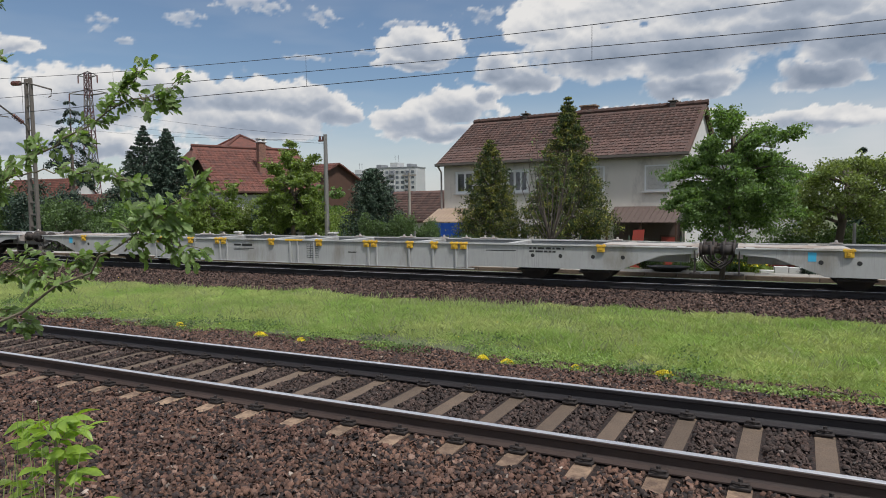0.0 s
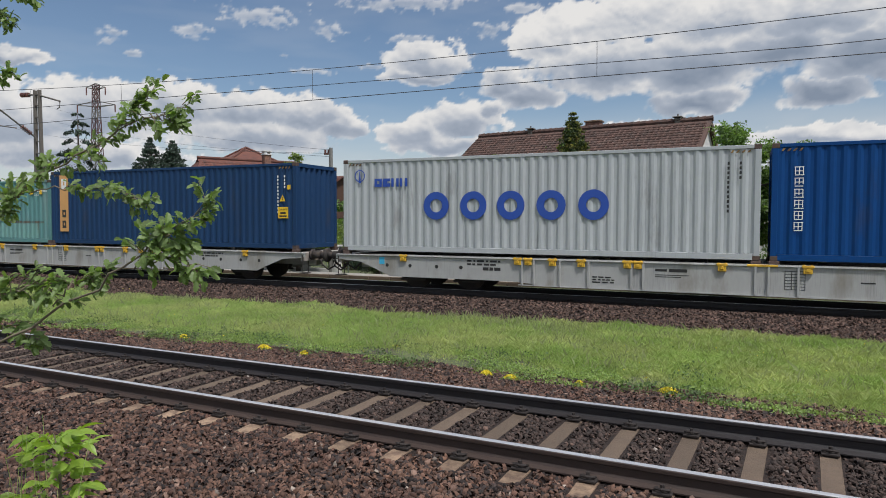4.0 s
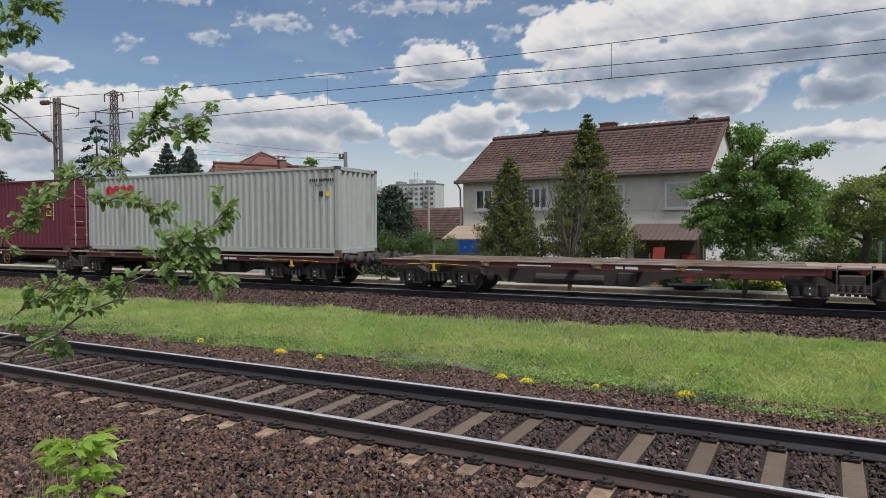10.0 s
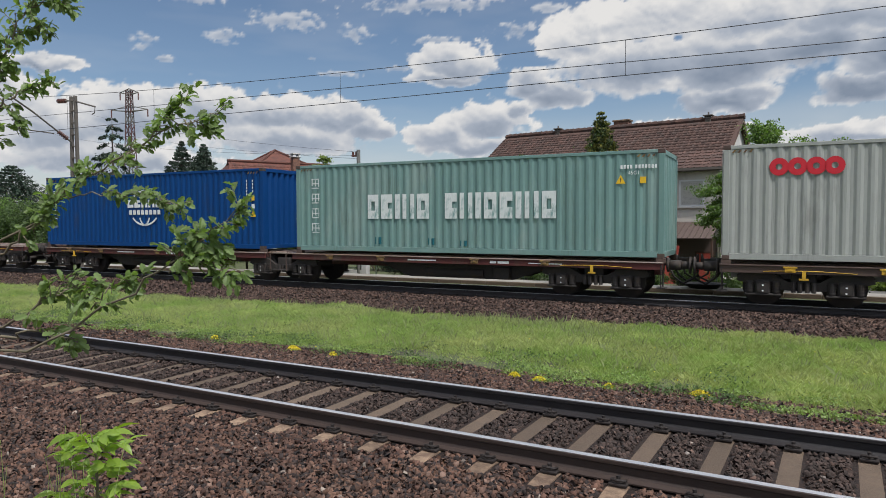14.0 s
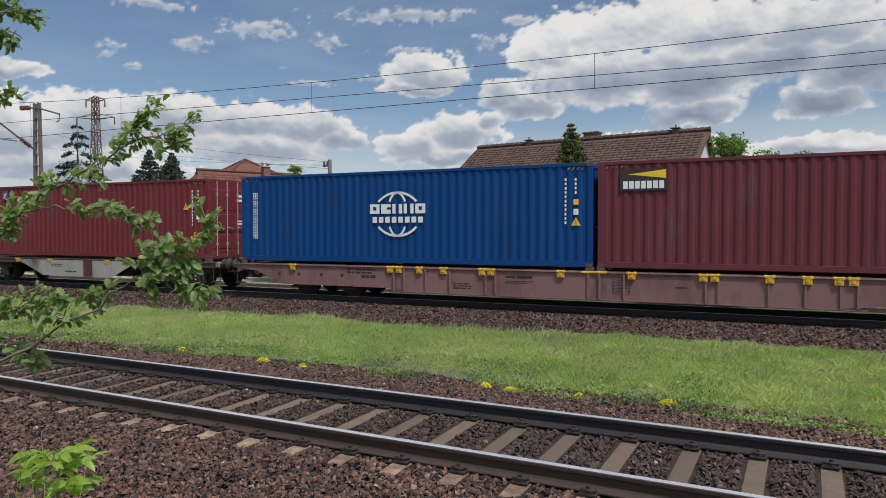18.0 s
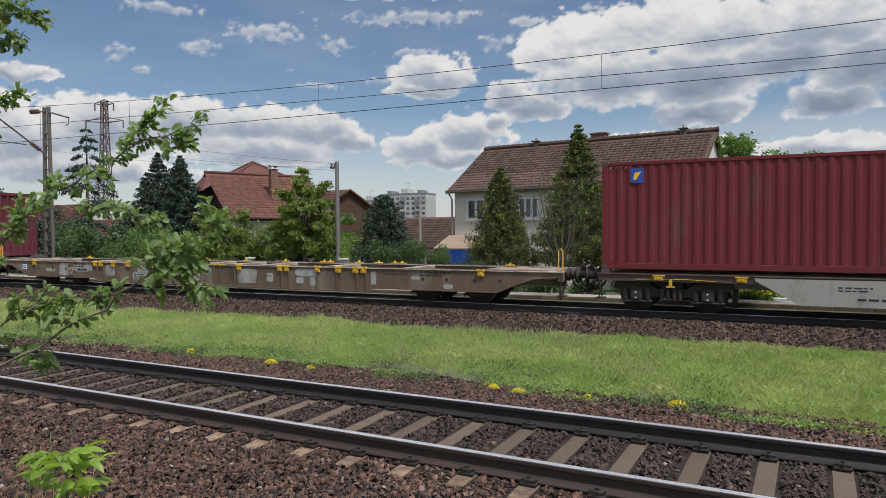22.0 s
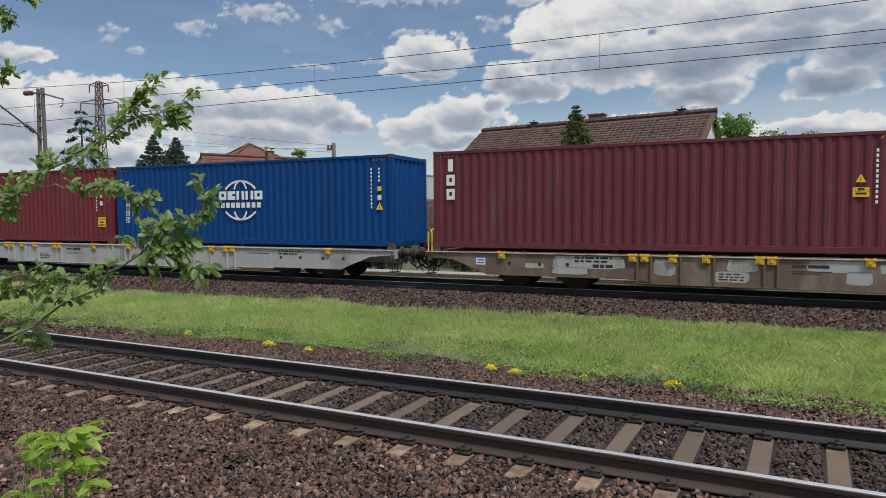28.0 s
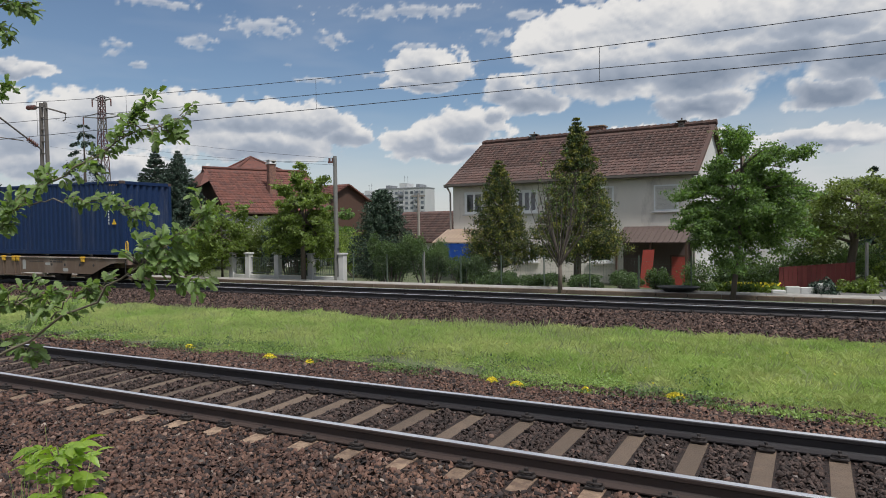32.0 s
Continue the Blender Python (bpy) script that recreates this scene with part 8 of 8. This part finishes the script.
# ---- crushed stone ----
def stones(name, n, area, size, mat, seed, label, gap=None, power=1.0, low=False):
    """Angular stones scattered over x0..x1, y0..y1, as one heap of stuff."""
    rng = np.random.default_rng(seed)
    x0, x1, y0, y1 = area
    x, y = x1 - (x1 - x0) * rng.uniform(0, 1, n) ** power, rng.uniform(y0, y1, n)
    if gap is not None:
        ok = gap(x, y)
        x, y = x[ok], y[ok]
    n = len(x)
    y = along_line(x, y)
    base = np.array([(1, 1, 0.7), (-1, 0.9, 0.8), (-0.9, -1, 0.7), (1.05, -0.9, 0.75), (0.9, 1, -0.7), (-1.1, 0.9, -0.7), (-0.9, -1.1, -0.7), (1, -1, -0.7)])
    faces = np.array([(0, 1, 2), (0, 2, 3), (0, 4, 5), (0, 5, 1), (1, 5, 6), (1, 6, 2), (2, 6, 7), (2, 7, 3), (3, 7, 4), (3, 4, 0)])
    if low:
        # far off, stones of fewer faces: a ridge over four corners
        base = np.array([(0.5, 0.1, 0.9), (-0.4, -0.1, 1.0), (1.0, 0.9, -0.6), (-1.1, 0.9, -0.6), (-0.9, -1.0, -0.6), (1.0, -0.9, -0.6)])
        faces = np.array([(0, 2, 3), (0, 3, 1), (1, 3, 4), (1, 4, 5), (1, 5, 0), (0, 5, 2)])
    k = len(base)
    s = size * rng.uniform(0.5, 1.25, n)
    pts = base[None] * (1 + 0.35 * rng.uniform(-1, 1, (n, k, 3))) * np.stack([s * rng.uniform(0.7, 1.2, n), s * rng.uniform(0.6, 1.0, n), s * rng.uniform(0.45, 0.8, n)], 1)[:, None, :]
    q = rng.normal(size=(n, 4))
    q[:, 0] += 2.2 if low else 0.8
    q /= np.linalg.norm(q, axis=1)[:, None]
    w_, a_, b_, c_ = q.T
    R = np.stack([np.stack([1 - 2 * (b_ * b_ + c_ * c_), 2 * (a_ * b_ - c_ * w_), 2 * (a_ * c_ + b_ * w_)], -1),
                  np.stack([2 * (a_ * b_ + c_ * w_), 1 - 2 * (a_ * a_ + c_ * c_), 2 * (b_ * c_ - a_ * w_)], -1),
                  np.stack([2 * (a_ * c_ - b_ * w_), 2 * (b_ * c_ + a_ * w_), 1 - 2 * (a_ * a_ + b_ * b_)], -1)], 1)
    pts = np.einsum("nij,nkj->nki", R, pts)
    z = ground_z(x, y) + 0.012 + s * rng.uniform(-0.2, 0.75, n)
    pts += np.stack([x, y, z], 1)[:, None, :]
    f = (faces[None] + (np.arange(n) * k)[:, None, None]).reshape(-1, 3)
    return tagged(put(name, raw_mesh(name, pts.reshape(-1, 3), f), mat), label=label, category="ballast", kind="stuff")


def clear_of_sleepers(x, y):
    k = np.abs(((x - 0.036) / 0.587 + 0.5) % 1.0 - 0.5) * 0.587
    on = (k < 0.125) & (y > -0.42) & (y < 1.93)
    return ~on & (np.abs(y) > 0.10) & (np.abs(y - 1.507) > 0.10)


stones("ballast_stones", 62000, (-8.0, 5.0, -3.2, 0.0), 0.0225, M["ballast"], 301, "reddish brown crushed ballast stones before the near track", clear_of_sleepers)
stones("ballast_stones", 31000, (-9.0, 5.0, 0.0, 1.507), 0.0215, M["ballast_dark"], 304, "dark oily ballast stones between the near rails", clear_of_sleepers)
stones("ballast_stones", 40000, (-9.0, 5.0, 1.507, 4.3), 0.0225, M["ballast"], 305, "brown crushed ballast stones along the grass", clear_of_sleepers)
stones("ballast_stones", 32000, (-34.0, -9.0, -1.6, 4.1), 0.031, M["ballast"], 302, "brown crushed ballast stones along the near track", clear_of_sleepers, 1.0, True)
stones("ballast_stones", 66000, (-45.0, 6.5, 9.8, 12.45), 0.032, M["far_ballast"], 303, "brown crushed stone shoulder of the far track", None, 1.4, True)


# ---- near the camera: oak twigs, a sapling, a wooden post ----
def oak_leaf(length):
    """Outline of a lobed leaf along +y, folded a little along its rib."""
    half = [(0.03, 0.0), (0.05, 0.12), (0.16, 0.2), (0.13, 0.3), (0.26, 0.42), (0.18, 0.52), (0.31, 0.66), (0.20, 0.74), (0.22, 0.88), (0.10, 0.96)]
    pts, faces = [], []
    for k, (x, y) in enumerate(half):
        pts += [(-x, y, x * 0.35 - 0.25 * y * y), (0.0, y, -0.25 * y * y), (x, y, x * 0.35 - 0.25 * y * y)]
    for k in range(len(half) - 1):
        a = 3 * k
        faces += [(a, a + 1, a + 4, a + 3), (a + 1, a + 2, a + 5, a + 4)]
    pts.append((0, 1.02, -0.26))
    a = 3 * (len(half) - 1)
    faces += [(a, a + 1, len(pts) - 1), (a + 1, a + 2, len(pts) - 1)]
    return np.array(pts) * length, faces


def lance_leaf(length):
    half = [(0.015, 0.0), (0.11, 0.15), (0.19, 0.35), (0.20, 0.5), (0.15, 0.72), (0.06, 0.9)]
    pts, faces = [], []
    for x, y in half:
        pts += [(-x, y, x * 0.4 - 0.3 * y * y), (0.0, y, -0.3 * y * y), (x, y, x * 0.4 - 0.3 * y * y)]
    for k in range(len(half) - 1):
        a = 3 * k
        faces += [(a, a + 1, a + 4, a + 3), (a + 1, a + 2, a + 5, a + 4)]
    pts.append((0, 1.03, -0.31))
    a = 3 * (len(half) - 1)
    faces += [(a, a + 1, len(pts) - 1), (a + 1, a + 2, len(pts) - 1)]
    return np.array(pts) * length, faces


def leaf_turn(direction, rng, wild):
    d = Vector(direction) + Vector(rng.normal(size=3)) * wild
    d.normalize()
    nrm = Vector((rng.normal() * 0.5, -0.55 + rng.normal() * 0.5, 0.8 + rng.normal() * 0.3))
    s = d.cross(nrm).normalized()
    n = s.cross(d)
    return Matrix((s, d, n)).transposed()


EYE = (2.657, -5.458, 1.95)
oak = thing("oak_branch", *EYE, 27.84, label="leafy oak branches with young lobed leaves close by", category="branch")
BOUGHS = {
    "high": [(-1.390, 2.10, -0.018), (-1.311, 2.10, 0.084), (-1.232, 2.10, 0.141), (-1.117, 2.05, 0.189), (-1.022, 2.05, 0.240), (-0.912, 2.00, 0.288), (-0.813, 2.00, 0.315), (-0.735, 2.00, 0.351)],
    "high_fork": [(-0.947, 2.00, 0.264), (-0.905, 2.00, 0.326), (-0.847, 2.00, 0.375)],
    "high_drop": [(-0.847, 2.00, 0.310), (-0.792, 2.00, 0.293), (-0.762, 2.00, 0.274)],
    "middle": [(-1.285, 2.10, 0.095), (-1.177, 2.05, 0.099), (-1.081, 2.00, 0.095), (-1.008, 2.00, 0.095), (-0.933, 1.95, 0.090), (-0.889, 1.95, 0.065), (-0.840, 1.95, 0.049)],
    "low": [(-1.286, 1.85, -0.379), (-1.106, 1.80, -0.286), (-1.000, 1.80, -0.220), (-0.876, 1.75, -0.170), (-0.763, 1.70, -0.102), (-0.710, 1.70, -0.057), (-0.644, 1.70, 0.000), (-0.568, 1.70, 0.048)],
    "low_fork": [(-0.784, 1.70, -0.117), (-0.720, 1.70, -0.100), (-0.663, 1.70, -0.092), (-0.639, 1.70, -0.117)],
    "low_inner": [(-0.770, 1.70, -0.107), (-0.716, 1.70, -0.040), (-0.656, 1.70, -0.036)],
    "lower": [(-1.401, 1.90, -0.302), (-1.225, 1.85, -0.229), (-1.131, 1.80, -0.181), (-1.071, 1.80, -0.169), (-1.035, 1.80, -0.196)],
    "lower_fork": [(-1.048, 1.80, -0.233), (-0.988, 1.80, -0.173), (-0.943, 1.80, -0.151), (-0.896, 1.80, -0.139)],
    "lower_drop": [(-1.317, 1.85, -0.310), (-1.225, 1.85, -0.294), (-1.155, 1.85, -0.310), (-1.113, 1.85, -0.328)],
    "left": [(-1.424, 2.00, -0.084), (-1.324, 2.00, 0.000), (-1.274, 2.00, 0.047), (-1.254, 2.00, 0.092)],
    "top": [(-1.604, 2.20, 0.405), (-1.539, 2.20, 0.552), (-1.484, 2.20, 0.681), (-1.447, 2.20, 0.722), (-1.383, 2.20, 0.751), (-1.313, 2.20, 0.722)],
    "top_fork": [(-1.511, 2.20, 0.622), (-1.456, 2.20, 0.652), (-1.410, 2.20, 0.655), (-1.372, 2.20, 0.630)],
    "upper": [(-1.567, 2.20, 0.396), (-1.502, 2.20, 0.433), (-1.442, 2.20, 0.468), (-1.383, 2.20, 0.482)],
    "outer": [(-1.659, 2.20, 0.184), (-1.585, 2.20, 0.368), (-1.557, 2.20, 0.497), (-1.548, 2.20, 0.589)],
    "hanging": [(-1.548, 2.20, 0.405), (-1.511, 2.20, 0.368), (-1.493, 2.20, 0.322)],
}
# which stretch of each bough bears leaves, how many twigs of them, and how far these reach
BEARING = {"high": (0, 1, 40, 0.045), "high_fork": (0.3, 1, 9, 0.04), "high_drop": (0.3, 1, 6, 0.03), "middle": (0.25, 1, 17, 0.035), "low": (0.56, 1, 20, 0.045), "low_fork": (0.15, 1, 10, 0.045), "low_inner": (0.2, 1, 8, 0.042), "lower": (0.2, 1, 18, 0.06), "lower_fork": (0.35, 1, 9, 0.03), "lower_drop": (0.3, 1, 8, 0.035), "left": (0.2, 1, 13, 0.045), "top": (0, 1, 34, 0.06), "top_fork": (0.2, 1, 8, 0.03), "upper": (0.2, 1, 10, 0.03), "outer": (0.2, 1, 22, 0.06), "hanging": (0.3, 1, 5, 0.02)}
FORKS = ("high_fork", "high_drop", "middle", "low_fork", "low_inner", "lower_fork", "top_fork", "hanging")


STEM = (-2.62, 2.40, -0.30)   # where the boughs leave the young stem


def along(pts, u):
    k = u * (len(pts) - 1)
    i = min(int(k), len(pts) - 2)
    return Vector(pts[i]).lerp(Vector(pts[i + 1]), k - i)


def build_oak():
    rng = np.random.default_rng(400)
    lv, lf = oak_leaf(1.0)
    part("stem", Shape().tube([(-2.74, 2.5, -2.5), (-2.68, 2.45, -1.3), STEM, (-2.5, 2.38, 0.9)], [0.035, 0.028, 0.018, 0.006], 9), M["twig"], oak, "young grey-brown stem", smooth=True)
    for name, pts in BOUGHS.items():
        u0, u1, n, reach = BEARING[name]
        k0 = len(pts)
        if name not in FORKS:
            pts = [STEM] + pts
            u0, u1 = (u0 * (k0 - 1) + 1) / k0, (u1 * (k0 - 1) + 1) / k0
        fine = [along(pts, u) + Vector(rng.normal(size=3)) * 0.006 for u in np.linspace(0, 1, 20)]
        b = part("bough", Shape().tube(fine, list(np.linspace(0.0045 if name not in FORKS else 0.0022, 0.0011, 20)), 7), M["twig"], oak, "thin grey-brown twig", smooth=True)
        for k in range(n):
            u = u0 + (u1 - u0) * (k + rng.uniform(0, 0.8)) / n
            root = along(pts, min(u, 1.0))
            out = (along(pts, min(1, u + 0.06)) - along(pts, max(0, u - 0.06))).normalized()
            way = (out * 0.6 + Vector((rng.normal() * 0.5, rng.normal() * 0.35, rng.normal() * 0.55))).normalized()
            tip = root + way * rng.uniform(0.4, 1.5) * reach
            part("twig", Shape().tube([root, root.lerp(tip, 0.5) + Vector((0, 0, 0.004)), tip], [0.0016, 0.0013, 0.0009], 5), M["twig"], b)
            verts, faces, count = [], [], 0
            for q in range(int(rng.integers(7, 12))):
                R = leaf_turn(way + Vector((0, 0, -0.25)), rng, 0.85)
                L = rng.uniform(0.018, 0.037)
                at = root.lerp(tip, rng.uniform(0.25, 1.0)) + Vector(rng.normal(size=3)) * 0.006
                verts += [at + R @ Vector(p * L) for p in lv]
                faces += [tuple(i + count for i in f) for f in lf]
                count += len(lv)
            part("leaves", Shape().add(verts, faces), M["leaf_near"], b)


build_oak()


def sapling():
    rng = np.random.default_rng(410)
    s = thing("sapling", *EYE, 27.84, label="young sapling with bright green pointed leaves", category="sapling")
    stem = [(-1.832, 3.2, -2.40), (-1.83, 3.2, -1.9), (-1.832, 3.2, -1.619), (-1.828, 3.2, -1.316), (-1.83, 3.2, -1.124), (-1.854, 3.2, -1.015)]
    st_ = part("stem", Shape().tube(stem, [0.012, 0.011, 0.010, 0.008, 0.005, 0.003], 7), M["twig"], s)
    lv, lf = lance_leaf(1.0)
    for k in range(27):
        u = 0.26 + 0.72 * k / 27
        root = along(stem, u)
        a = k * 2.4
        reach = 0.26 * (1.15 - u) + 0.06
        way = Vector((math.cos(a), math.sin(a) * 0.8, 0.35))
        tip = root + way * reach * rng.uniform(0.7, 1.15)
        stalk = part("stalk", Shape().tube([root, root.lerp(tip, 0.5) + Vector((0, 0, 0.02)), tip], [0.003, 0.0025, 0.0015], 5), M["leaf_sapling"], st_)
        for q in np.linspace(0.35, 1.0, 5):
            for side in ((-1, 1) if q < 0.99 else (0,)):
                d = (way + Vector((-way.y, way.x, 0)) * side * 1.2 + Vector((0, 0, -0.2))).normalized()
                R = leaf_turn(d, rng, 0.28)
                L = rng.uniform(0.07, 0.125) * (0.65 + 0.35 * q)
                part("leaf", Shape().add([root.lerp(tip, q) + R @ Vector(p * L) for p in lv], lf), M["leaf_sapling"], stalk, smooth=True)


sapling()
pp = thing("wooden_post", *EYE, 27.84, label="round pale wooden post with a small printed tag", category="post")
part("post", Shape().tube([(-1.458, 1.9, -2.6), (-1.425, 1.9, 0.055), (-1.425, 1.9, 0.063)], [0.043, 0.040, 0.036], 20), M["post_wood"], pp, smooth=True)
tag = Shape()
cols = [radians(a) for a in np.linspace(-175, 25, 13)]
for z0, z1 in ((-0.775, -0.60),):
    ring = [(-1.438 + 0.0445 * math.cos(a), 1.9 + 0.0445 * math.sin(a)) for a in cols]
    tag.add([(x, y, z) for x, y in ring for z in (z0, z1)], [(2 * i, 2 * i + 2, 2 * i + 3, 2 * i + 1) for i in range(len(ring) - 1)])
tg = part("tag", tag, M["sign_white"], pp, "white tag with blue bands")
for z0, z1, mat in ((-0.775, -0.765, "sign_sky"), (-0.612, -0.60, "sign_sky"), (-0.69, -0.655, "sign_blue")):
    band = Shape()
    ring = [(-1.438 + 0.0452 * math.cos(a), 1.9 + 0.0452 * math.sin(a)) for a in cols]
    band.add([(x, y, z) for x, y in ring for z in (z0, z1)], [(2 * i, 2 * i + 2, 2 * i + 3, 2 * i + 1) for i in range(len(ring) - 1)])
    part("band", band, M[mat], tg)
tf_ = thing("grass_tuft", *EYE, 27.84, label="tuft of thin pale grass beside the post", category="grass")
rng = np.random.default_rng(420)
blades = Shape()
for k in range(46):
    x, y = -1.98 + rng.uniform(-0.26, 0.3), 2.9 + rng.uniform(-0.2, 0.2)
    h = rng.uniform(0.8, 1.56)
    dx, dy = rng.normal() * 0.12, rng.normal() * 0.1
    blades.tube([(x, y, -2.45), (x + dx * 0.3, y + dy * 0.3, -2.45 + h * 0.6), (x + dx, y + dy, -2.45 + h)], [0.004, 0.003, 0.001], 4)
tagged(part("blade", blades, M["grass"], tf_), kind="stuff")


# ---- the train runs by, slowing down ----
RUN = [(0.5 * i, d) for i, d in enumerate((
    0.00, 8.08, 16.01, 23.90, 31.77, 39.44, 46.95, 54.17, 61.31, 68.36, 75.28,
    82.07, 88.71, 95.17, 101.46, 107.66, 113.74, 119.70, 125.55, 131.30, 136.96, 142.62,
    148.20, 153.72, 159.15, 164.47, 169.68, 174.87, 179.99, 185.11, 190.20, 195.28, 200.32,
    205.30, 210.24, 215.12, 220.03, 224.90, 229.68, 234.53, 239.24, 243.87, 248.51, 253.17,
    257.93, 262.59, 267.26, 271.97, 276.60, 281.24, 285.92, 290.60, 295.25, 299.86, 304.45,
    309.04, 313.65, 318.26, 322.85, 327.33, 331.71, 336.18, 340.72, 345.33, 350.07,
))]


def motions():
    for s, z, ob in TRAIN:
        ob.scale = (TRAIN_SCALE,) * 3
        walk(ob, [(t, on_far_track(s - d, z)) for t, d in RUN])


motions()
